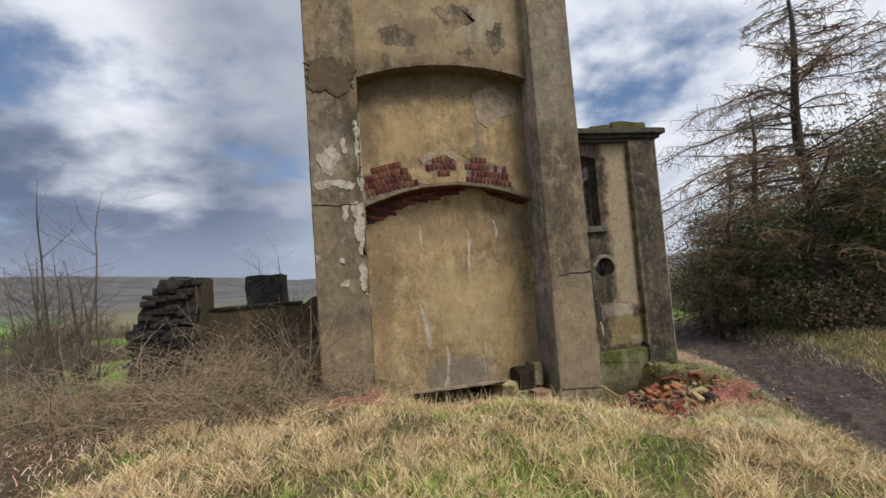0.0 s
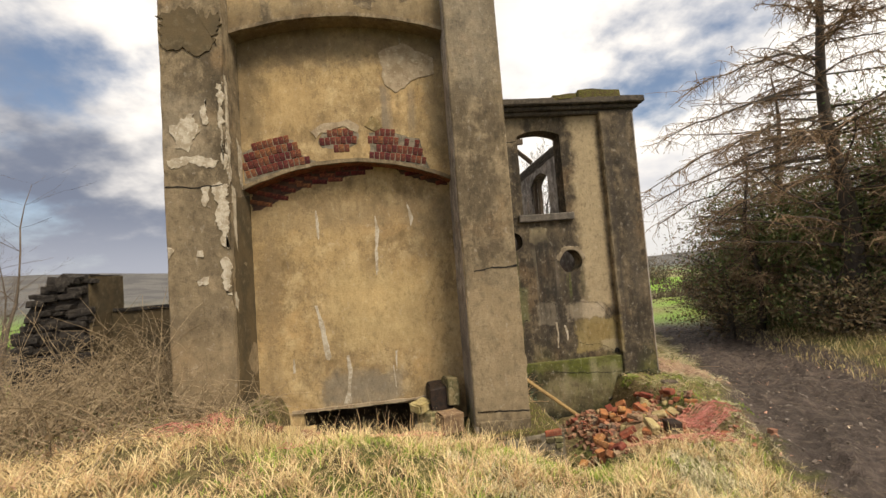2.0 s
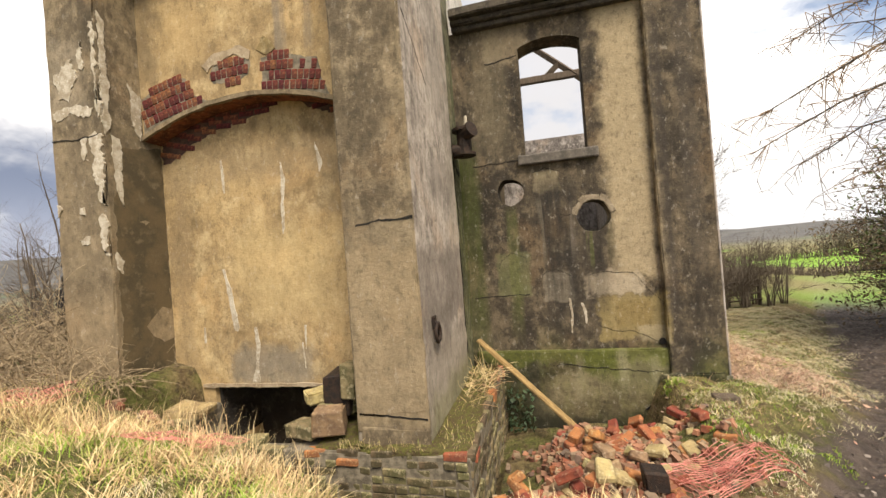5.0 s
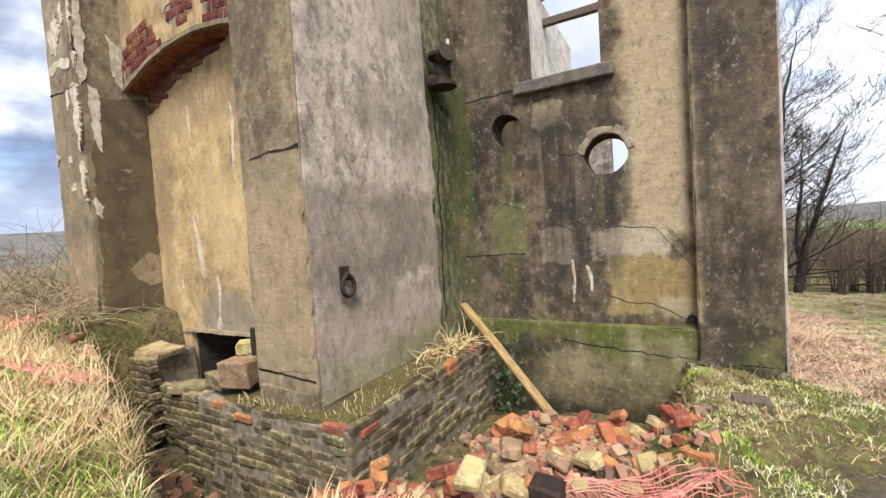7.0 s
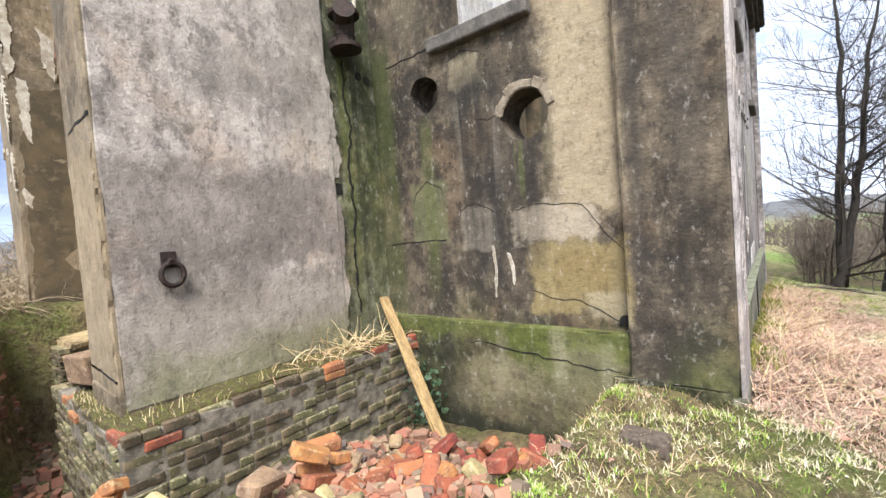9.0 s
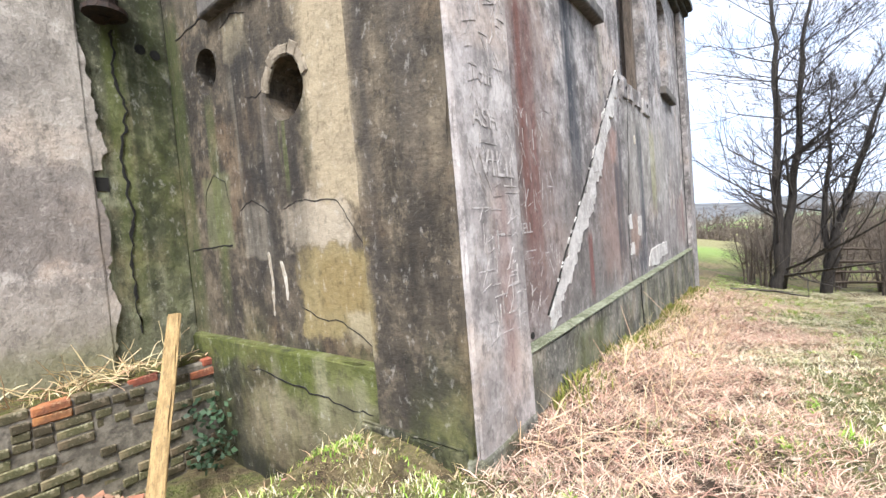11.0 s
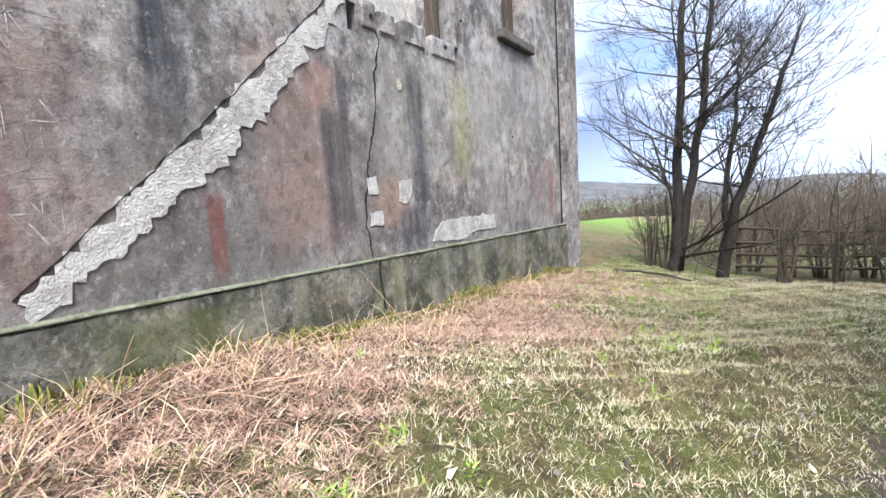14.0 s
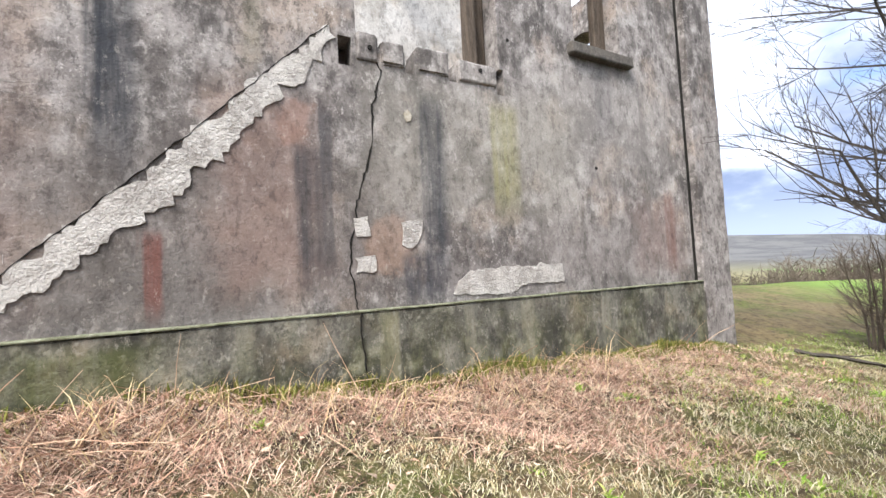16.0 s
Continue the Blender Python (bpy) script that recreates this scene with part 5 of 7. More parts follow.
for i, (x, y, z, lx, ly, lz, m, rz) in enumerate(((0.5, 6.55, 0.13, 0.45, 0.32, 0.09, YELLOW_BRICK, 8), (2.42, 6.28, 0.10, 0.30, 0.24, 0.24, YELLOW_BRICK, 20), (2.15, 6.3, 0.05, 0.34, 0.26, 0.14, OLD_BRICK, -12), (2.3, 6.65, 0.12, 0.4, 0.3, 0.16, OLD_BRICK, 30), (2.5, 6.62, 0.32, 0.16, 0.3, 0.36, OLD_BRICK, 12),
                                                  (1.2, 6.52, -0.21, 0.5, 0.28, 0.09, OLD_BRICK, 5), (2.1, 6.62, 0.28, 0.26, 0.2, 0.12, YELLOW_BRICK, 40))):
    bm = rough_box(-lx / 2, lx / 2, -ly / 2, ly / 2, 0, lz, 0.07, 0.03, 0.05, i)
    me = bpy.data.meshes.new("stone_block")
    bm.to_mesh(me)
    bm.free()
    me.materials.append(m)
    ob = new("stone_block", me)
    ob.matrix_basis = pose(x, y, z - 0.03, rnd.uniform(-6, 6), rnd.uniform(-8, 8), rz)
    tagged(ob, "broken buff stone block lying on the old brick footing", "stone", "blocks on the footing")
plank_dir = Vector((4.86, 7.92, -0.62)) - Vector((3.53, 8.62, 0.41))
bm = rough_box(-0.055, 0.055, -0.022, 0.022, 0, plank_dir.length, 0.12, 0.006, 0.02, 4)
me = bpy.data.meshes.new("plank")
bm.to_mesh(me)
bm.free()
me.materials.append(FRESH_WOOD)
plank = new("plank", me)
plank.matrix_basis = Matrix.Translation((3.53, 8.62, 0.41)) @ plank_dir.to_track_quat("Z", "Y").to_matrix().to_4x4()
tagged(plank, "weathered splintered timber plank leaning into the corner", "plank")

LOOSE = [brick_mesh("brick", *d, LOOSE_BRICK, 0.010, s, 0.14) for s, d in enumerate(((0.215, 0.1, 0.066), (0.16, 0.1, 0.066), (0.215, 0.11, 0.075), (0.11, 0.1, 0.066)))]
BUFF = [brick_mesh("brick", *d, YELLOW_BRICK, 0.014, s + 5, 0.26) for s, d in enumerate(((0.2, 0.12, 0.09), (0.14, 0.12, 0.08), (0.24, 0.16, 0.1), (0.1, 0.09, 0.07)))]
rnd = random.Random(21)
spots = []
for i in range(330):
    a = rnd.random()
    if a < 0.5:
        x, y = rnd.gauss(5.0, 0.5), rnd.gauss(6.5, 0.5)
    elif a < 0.72:
        x, y = rnd.gauss(4.35, 0.3), rnd.gauss(5.8, 0.25)
    else:
        x, y = rnd.gauss(5.5, 0.3), rnd.gauss(7.6, 0.4)
    if 4.0 < x < 6.0 and 5.45 < y < 8.2 and not (x < 4.45 and y > 6.1) and not (x > 5.7 and y > 8.0):
        spots.append((x, y))
heap = {}
for x, y in spots:
    key = (round(x / 0.16), round(y / 0.16))
    lvl = heap.get(key, 0)
    heap[key] = lvl + 1
    if lvl > 0 and rnd.random() < 0.5:
        continue
    buff = rnd.random() < (0.6 if y < 6.7 and 4.4 < x else 0.15)
    me = (BUFF if buff else LOOSE)[rnd.choice((0, 0, 1, 2, 3))]
    ob = new("brick", me)
    ob.matrix_basis = pose(x, y, gz(x, y) - 0.03 + 0.05 * lvl, rnd.uniform(-32, 32), rnd.uniform(-32, 32), rnd.uniform(0, 360))
    tagged(ob, "loose buff stone lump in the rubble heap" if buff else "loose orange-red brick tumbled in the rubble heap", "brick", "rubble heap")
bm = rough_box(-0.09, 0.09, -0.08, 0.08, -0.08, 0.09, 0.05, 0.03, 0.05, 2)
lump = part("black_lump", bm, RUST)
lump.matrix_basis = pose(5.25, 6.1, gz(5.25, 6.1) + 0.1)
tagged(lump, "black burnt lump among the loose bricks", "lump")


def net(cx, cy, w, h, turn, cell=0.033, seed=0):
    """Faded red plastic netting draped over the ground."""
    st = Sticks()
    c, s = math.cos(radians(turn)), math.sin(radians(turn))
    def P(u, v):
        uu = u + 0.10 * noise.noise(Vector((u * 3, v * 3, seed)))
        vv = v + 0.10 * noise.noise(Vector((u * 3, v * 3, seed + 9)))
        x, y = cx + c * uu - s * vv, cy + s * uu + c * vv
        return Vector((x, y, gz(x, y) + 0.07 + 0.05 * noise.noise(Vector((x * 4, y * 4, seed)))))
    nu, nv = int(w / cell), int(h / cell)
    for i in range(nu + 1):
        u = -w / 2 + i * cell
        lo, hi = -h / 2 * (0.7 + 0.3 * math.sin(i * 0.9 + seed)), h / 2 * (0.7 + 0.3 * math.cos(i * 0.7 + seed))
        n = max(3, int((hi - lo) / 0.07))
        st.add([P(u + (0.012 if j % 2 else -0.012), lo + (hi - lo) * j / n) for j in range(n + 1)], 0.0032, 0.0032)
    for j in range(nv + 1):
        v = -h / 2 * 0.9 + j * cell * 0.9
        lo, hi = -w / 2 * (0.75 + 0.25 * math.sin(j * 1.3 + seed)), w / 2 * (0.75 + 0.25 * math.cos(j + seed))
        n = max(3, int((hi - lo) / 0.07))
        st.add([P(lo + (hi - lo) * i / n, v) for i in range(n + 1)], 0.0032, 0.0032)
    ob = st.done("plastic_net", NET)
    return tagged(ob, "crumpled faded red plastic netting lying on grass and rubble", "netting", "plastic netting")


net(5.8, 6.25, 0.9, 0.7, 20, seed=1)
net(4.9, 5.45, 1.1, 0.5, -5, seed=4)
net(1.5, 5.15, 1.5, 0.4, 4, seed=7)
net(-0.2, 5.5, 0.8, 0.5, -10, seed=8)

IVY = island_mat("ivy_leaves", [(0.03, 0.06, 0.03), (0.06, 0.10, 0.05), (0.10, 0.15, 0.09)], 0.45, 0.2)
r4 = np.random.RandomState(88)
n_ivy = 150
ip = np.stack([r4.uniform(3.9, 4.25, n_ivy), r4.uniform(8.45, 8.74, n_ivy), -0.85 + 0.55 * r4.random_sample(n_ivy) ** 1.6], 1)
ia = r4.normal(0, 1, (n_ivy, 3))
ia /= np.linalg.norm(ia, axis=1)[:, None]
ib = np.cross(ia, r4.normal(0, 1, (n_ivy, 3)))
ib /= np.linalg.norm(ib, axis=1)[:, None]
iv = np.stack([ip - ia * 0.03, ip + ib * 0.022, ip + ia * 0.035, ip - ib * 0.022], 1)
tagged(mesh_part("ivy", iv.reshape(-1, 3), (np.arange(n_ivy) * 4)[:, None] + np.array([[0, 1, 2, 3]]), IVY), "small dark ivy clump in the damp wall corner", "ivy", kind="stuff")
clod = part("earth_clod", rough_box(6.25, 6.5, 7.75, 7.9, gz(6.37, 7.82) - 0.03, gz(6.37, 7.82) + 0.06, 0.04, 0.04, 0.06, 41), WOOD)
tagged(clod, "dark rotten chunk of wood lying on the turf", "wood")

# ---------------------------------------------------------------- western ruin
ruin = thing("ruined_pier", (-3.9, 9.0, 0.0), "broken rubble-stone pier with a scrap of brown render on one face", "pier", kind="structure")
bm = bmesh.new()
steps = [(-4.55, 0.3), (-4.5, 0.9), (-4.35, 1.55), (-4.2, 1.95), (-4.02, 2.25), (-3.85, 2.42), (-3.32, 2.47)]
out = [(-3.32, -0.4), (-4.75, -0.4)] + steps
rim = ragged(out, 0.12, 0.09, 4)
prism(bm, rim, "y", 8.62, 9.45)
part("rubble_core", bm, DARK_STONE, ruin)
rnd = random.Random(3)
SLABS = []
for s in range(5):
    b = rough_box(-0.16, 0.16, -0.06, 0.06, -0.06, 0.06, 0.06, 0.03, 0.05, s + 60)
    me = bpy.data.meshes.new("stone")
    b.to_mesh(me)
    b.free()
    me.materials.append(DARK_STONE)
    SLABS.append(me)
for i in range(150):
    u, z = rnd.uniform(-4.6, -3.36), rnd.uniform(0.2, 2.42)
    if inside((u, z), out):
        piece(SLABS[rnd.randrange(5)], Matrix.Translation((u, 8.62 + rnd.uniform(-0.04, 0.02), z)) @ Euler((rnd.uniform(-.2, .2), rnd.uniform(-.12, .12), rnd.uniform(-.2, .2))).to_matrix().to_4x4() @ Matrix.Diagonal((rnd.uniform(.6, 1.2), 1, rnd.uniform(.5, 1.2), 1)), ruin)
part("render_face", rough_box(-3.33, -3.29, 8.60, 9.46, -0.3, 2.45, 0.12, 0.01, 0.03, 5), RUIN_COAT, ruin, "brown weathered render")
low_ruin = thing("ruined_wall", (-2.0, 9.3, 0.0), "low broken brown rendered wall joining the ruined pier", "wall", kind="structure")
bm = bmesh.new()
prism(bm, ragged([(-3.29, -0.4), (-0.82, -0.4), (-0.82, 1.95), (-1.3, 1.92), (-1.45, 1.8), (-3.29, 1.80)], 0.15, 0.03, 2), "y", 9.12, 9.42)
part("wall_body", bm, RUIN_COAT, low_ruin)
part("coping", rough_box(-3.28, -1.5, 9.08, 9.46, 1.78, 1.85, 0.15, 0.015, 0.03, 4), DARK_STONE, low_ruin)
far_pier = thing("far_pier", (-2.66, 11.4, -0.3), "second broken stone pier behind the low wall", "pier", kind="structure")
part("rubble_core", rough_box(-3.1, -2.25, 11.0, 11.8, -0.5, 2.5, 0.16, 0.05, 0.12, 9), DARK_STONE, far_pier)


# ---------------------------------------------------------------- grasses
def blades(name, x, y, h, w, lean, mat, label, flat=False, rs=0, lift=0.0, category="grass"):
    """Grass: every blade a bent tapering strip. x, y, h, w, lean are arrays."""
    r = np.random.RandomState(rs)
    n = len(x)
    z = ground_height(x, y) + lift - 0.01
    a, f = r.uniform(0, 2 * np.pi, n), r.uniform(0, 2 * np.pi, n)
    dx, dy = np.cos(a) * lean * h, np.sin(a) * lean * h
    wx, wy = np.cos(f) * w / 2, np.sin(f) * w / 2
    v = np.zeros((n, 5, 3))
    up = h * np.sqrt(np.clip(1 - np.minimum(lean, 0.98) ** 2, 0.01, 1))
    for k, (t, q) in enumerate(((0, 1), (0.55, 0.8))):
        for s, sg in ((0, -1), (1, 1)):
            v[:, k * 2 + s, 0] = x + dx * t ** 1.6 + sg * wx * q
            v[:, k * 2 + s, 1] = y + dy * t ** 1.6 + sg * wy * q
            v[:, k * 2 + s, 2] = z + up * t * (1.15 if t else 1)
    v[:, 4, 0], v[:, 4, 1], v[:, 4, 2] = x + dx, y + dy, z + up
    b = (np.arange(n) * 5)[:, None]
    faces = [tuple(q) for q in (b + np.array([[0, 1, 3, 2]])).tolist()] + [tuple(q) for q in (b + np.array([[2, 3, 4]])).tolist()]
    ob = mesh_part(name, v.reshape(-1, 3), faces, mat)
    return tagged(ob, label, category, kind="stuff")


R = np.random.RandomState(4)
MOSS_BLADE = island_mat("moss_blades", [(0.09, 0.11, 0.02), (0.15, 0.16, 0.03), (0.24, 0.24, 0.05), (0.20, 0.15, 0.06)])


def chips(name, x, y, size, mat, label, seed, lift=0.0):
    """Small angular fragments gathered into one mesh."""
    r = np.random.RandomState(seed)
    n = len(x)
    z = ground_height(x, y) + lift
    cube = np.array([[i, j, k] for i in (-1, 1) for j in (-1, 1) for k in (-1, 1)], float) * 0.5
    dims = r.uniform(0.35, 1.0, (n, 1, 3)) * size[:, None, None]
    v = cube[None] * dims * r.uniform(0.75, 1.15, (n, 8, 1))
    a, b = r.uniform(0, 6.283, n), r.uniform(-0.6, 0.6, n)
    ca, sa, cb, sb = np.cos(a)[:, None], np.sin(a)[:, None], np.cos(b)[:, None], np.sin(b)[:, None]
    X, Y, Z = v[..., 0] * cb - v[..., 2] * sb, v[..., 1], v[..., 0] * sb + v[..., 2] * cb
    out = np.stack([X * ca - Y * sa + x[:, None], X * sa + Y * ca + y[:, None], Z + (z + size * 0.15)[:, None]], -1)
    f = np.array([[0, 1, 3, 2], [4, 6, 7, 5], [0, 4, 5, 1], [2, 3, 7, 6], [0, 2, 6, 4], [1, 5, 7, 3]])
    faces = (np.arange(n)[:, None, None] * 8 + f[None]).reshape(-1, 4)
    return tagged(mesh_part(name, out.reshape(-1, 3), faces, mat), label, "rubble", kind="stuff")


RUBBLE = island_mat("brick_fragments", [(0.32, 0.13, 0.08), (0.22, 0.10, 0.07), (0.38, 0.28, 0.18), (0.16, 0.12, 0.09), (0.42, 0.20, 0.12), (0.12, 0.10, 0.085)], 0.9, 0.5)
PEBBLE = island_mat("track_pebbles", [(0.10, 0.08, 0.07), (0.20, 0.165, 0.14), (0.30, 0.26, 0.23), (0.07, 0.055, 0.05)], 0.8, 0.3)
cx, cy = R.normal(5.0, 0.5, 1900), R.normal(6.6, 0.75, 1900)
ok = (cx > 3.95) & (cx < 6.1) & (cy > 5.3) & (cy < 8.7) & ~((cx < 4.4) & (cy > 6.2) & (R.uniform(0, 1, 1900) < 0.6))
chips("rubble_fragments", cx[ok], cy[ok], R.uniform(0.03, 0.10, ok.sum()), RUBBLE, "small broken brick and mortar fragments between the loose bricks", 51)
cx, cy = R.uniform(0.4, 3.7, 260), R.uniform(5.7, 6.15, 260)
chips("trench_rubble", cx, cy, R.uniform(0.03, 0.12, 260), RUBBLE, "broken brick fragments in the trench bottom", 52)
cx, cy = R.uniform(4.6, 14, 5200), R.uniform(1.0, 22, 5200)
ok = (((cx - 4.8) * 0.897 - (cy - 3.5) * 0.443) > 0.1) & (((cx - 4.8) * 0.897 - (cy - 3.5) * 0.443) < 3.1)
chips("track_stones", cx[ok], cy[ok], R.uniform(0.012, 0.05, ok.sum()), PEBBLE, "small stones pressed into the muddy track", 53, -0.006)


def scatter(n, x0, x1, y0, y1, keep):
    x, y = R.uniform(x0, x1, n), R.uniform(y0, y1, n)
    m = keep(x, y)
    return x[m], y[m]


def dtrack(x, y):
    return (x - 4.8) * 0.897 - (y - 3.5) * 0.443


def in_hollow(x, y):
    return ((x > 0.2) & (x < 4.2) & (y > 5.66 - 0.27 * np.clip(x - 1.0, -0.3, 2.6))) | ((x > 3.7) & (x < 6.2) & (y > 6.0) & (y < 8.85)) | ((y > 6.15) & (x > -0.85) & (x < 3.5) & (y < 9)) | ((x > 3) & (x < 6.8) & (y > 8.7) & (y < 17.7))


def clump(x, y, f, s):
    return wave(x, y, f, s) * 0.5 + 0.5


# long straw tussocks in front of the tower
x, y = scatter(42000, -3.0, 6.6, 0.8, 6.2, lambda x, y: (dtrack(x, y) < 0.1 + 0.2 * np.sin(y * 3)) & ~in_hollow(x, y))
c = np.clip(clump(x, y, 2.3, 0.4), 0, 1.6)
m = R.uniform(0, 1, len(x)) < 0.25 + 0.6 * c
x, y, c = x[m], y[m], c[m]
bank = np.exp(-((y - 5.1) / 0.55) ** 2) * sstep(2.6, 1.8, x)
blades("long_grass", x, y, R.uniform(0.05, 0.16, len(x)) * (0.6 + 0.8 * c + 0.7 * bank) * (1 - 0.45 * sstep(2.4, 3.2, x) * sstep(4.4, 5.0, y)), R.uniform(0.003, 0.007, len(x)), R.uniform(0.55, 1.0, len(x)), GRASS, "long straw-coloured winter grass with green tufts", rs=1)
x, y = scatter(16000, -3.0, 6.6, 0.8, 6.2, lambda x, y: (dtrack(x, y) < -0.1) & ~in_hollow(x, y) & (clump(x, y, 1.5, 2.2) > 0.85))
blades("green_grass", x, y, R.uniform(0.04, 0.10, len(x)), R.uniform(0.003, 0.006, len(x)), R.uniform(0.1, 0.8, len(x)), GREEN_GRASS, "short bright green grass in patches", rs=2)
gx = np.concatenate([R.normal(0.9, 0.8, 8000), R.normal(3.4, 0.45, 2600), R.normal(1.6, 0.5, 2200), R.normal(5.6, 0.35, 1500)])
gy = np.concatenate([R.normal(3.0, 0.5, 8000), R.normal(4.7, 0.25, 2600), R.normal(4.9, 0.2, 2200), R.normal(4.6, 0.4, 1500)])
ok = ~in_hollow(gx, gy) & (dtrack(gx, gy) < 0)
gx, gy = gx[ok], gy[ok]
blades("lush_grass", gx, gy, R.uniform(0.05, 0.13, len(gx)), R.uniform(0.004, 0.008, len(gx)), R.uniform(0.4, 1.0, len(gx)), GREEN_GRASS, "lush bright green grass patches in the straw", rs=14)
x, y = scatter(500, 0.0, 3.0, 5.0, 5.6, lambda x, y: x > -9)
blades("straw_stalk", x, y, R.uniform(0.15, 0.42, len(x)), R.uniform(0.003, 0.006, len(x)), R.uniform(0.1, 0.9, len(x)), STRAW, "tall dry straw stalks on the bank edge", rs=3)


def tussocks(name, n, per, x0, x1, y0, y1, keep, hgt, mat, label, seed, spread=0.05, width=(0.004, 0.009)):
    """Clumps whose blades arch outwards from a common root."""
    r = np.random.RandomState(seed)
    cx, cy = r.uniform(x0, x1, n), r.uniform(y0, y1, n)
    m = keep(cx, cy)
    cx, cy = np.repeat(cx[m], per), np.repeat(cy[m], per)
    k = len(cx)
    size = np.repeat(r.uniform(0.6, 1.25, m.sum()), per)
    x, y = cx + r.normal(0, spread, k) * size, cy + r.normal(0, spread, k) * size
    return blades(name, x, y, r.uniform(*hgt, k) * size, r.uniform(*width, k), r.uniform(0.6, 1.0, k), mat, label, rs=seed)


tussocks("straw_tussock", 1500, 46, -2.6, 6.3, 1.2, 5.5, lambda x, y: (dtrack(x, y) < -0.1) & ~in_hollow(x, y) & (wave(x, y, 1.9, 0.2) > -0.5), (0.08, 0.26), STRAW, "bleached straw tussocks bent over in the winter grass", 31)
tussocks("green_tussock", 200, 40, -2.6, 6.3, 1.5, 5.3, lambda x, y: (dtrack(x, y) < -0.2) & ~in_hollow(x, y) & (wave(x, y, 1.3, 2.2) > 0.2), (0.05, 0.16), GREEN_GRASS, "bright green tussocks among the straw", 32)
tussocks("bleached_tussock", 800, 36, 7.4, 10.4, 8.5, 18.5, lambda x, y: dtrack(x, y) < 0.7, (0.03, 0.09), STRAW, "flattened bleached tufts in the turf", 33, 0.08, (0.002, 0.004))
tussocks("bracken_clump", 420, 30, 6.95, 8.8, 8.7, 17.5, lambda x, y: (dtrack(x, y) < 0.0) & (x - 6.9 < 1.3 + 0.5 * wave(x, y, 1.7, 0.6)), (0.05, 0.13), BRACKEN, "matted clumps of reddish dead bracken", 36, 0.05, (0.003, 0.007))
tussocks("weed_tuft", 60, 26, 7.0, 9.5, 8.6, 17.5, lambda x, y: dtrack(x, y) < 0.1, (0.04, 0.10), GREEN_GRASS, "small green weeds in the litter", 34, 0.03, (0.01, 0.022))
x, y = scatter(5200, 6.8, 9.2, 8.6, 18.0, lambda x, y: R.uniform(0, 1, len(x)) < np.clip(1.3 - (x - 6.8) / 1.6, 0, 1))
blades("dead_leaves", x, y, R.uniform(0.03, 0.08, len(x)), R.uniform(0.02, 0.05, len(x)), R.uniform(0.85, 1.0, len(x)), BRACKEN, "curled dead leaves strewn along the wall", rs=35, category="leaves")
# turf right of the long wall
x, y = scatter(200000, 6.85, 12.5, 7.6, 19.8, lambda x, y: (dtrack(x, y) < 0.35 + 0.45 * sstep(6.5, 9.5, y) + 0.25 * np.sin(y * 2.7)))
litter = np.clip(1.25 - (x - 6.8) / 1.5 + 0.4 * wave(x, y, 1.7, 0.6), 0, 1)
m = (R.uniform(0, 1, len(x)) > litter * 0.85) & (wave(x + 0.4 * y, y - 0.5 * x, 2.9, 1.1) + 0.7 * wave(x - 0.6 * y, y + 0.3 * x, 6.7, 3.1) > R.uniform(-2.4, 0.0, len(x)))
x, y = x[m], y[m]
blades("short_turf", x, y, R.uniform(0.025, 0.085, len(x)), R.uniform(0.0028, 0.0056, len(x)), R.uniform(0.5, 1.0, len(x)), PALE_TURF, "short bleached turf beside the track", rs=5)
x, y = scatter(42000, 6.85, 10.5, 9.5, 21.0, lambda x, y: (dtrack(x, y) < 0.1) & ((clump(x, y, 1.2, 4.2) > 0.9) | ((y > 15) & (x < 9.2) & (clump(x, y, 1.9, 1.2) > 0.25))))
blades("green_turf", x, y, R.uniform(0.03, 0.07, len(x)), R.uniform(0.003, 0.006, len(x)), R.uniform(0.2, 0.9, len(x)), GREEN_GRASS, "fresh green turf patches by the wall end", rs=6)
x, y = scatter(80000, 6.8, 9.0, 8.6, 16.7, lambda x, y: R.uniform(0, 1, len(x)) < np.clip(1.3 - (x - 6.8) / 1.4 + 0.4 * wave(x, y, 1.7, 0.6), 0, 1))
blades("leaf_litter", x, y, R.uniform(0.04, 0.20, len(x)), R.uniform(0.003, 0.008, len(x)), R.uniform(0.85, 1.0, len(x)), BRACKEN, "reddish dead bracken and leaf litter along the wall foot", rs=7, category="litter")
x, y = scatter(700, 6.8, 7.5, 8.9, 15.0, lambda x, y: R.uniform(0, 1, len(x)) < 0.8)
blades("dry_stalk", x, y, R.uniform(0.15, 0.45, len(x)), R.uniform(0.003, 0.007, len(x)), R.uniform(0.55, 0.98, len(x)), STRAW, "fallen dry stalks leaning along the plinth", rs=8)
x, y = scatter(16000, 6.75, 7.05, 9.6, 17.4, lambda x, y: R.uniform(0, 1, len(x)) < np.exp(-(x - 6.75) / 0.10) * (0.35 + 0.65 * (y > 11.5)))
blades("moss_fringe", x, y, R.uniform(0.05, 0.11, len(x)) * (0.5 + np.clip(clump(x, y, 2.6, 1.7), 0, 1.6)), R.uniform(0.008, 0.02, len(x)), R.uniform(0.1, 0.8, len(x)), MOSS_BLADE, "thick green moss fringe at the plinth foot", rs=9, category="moss")
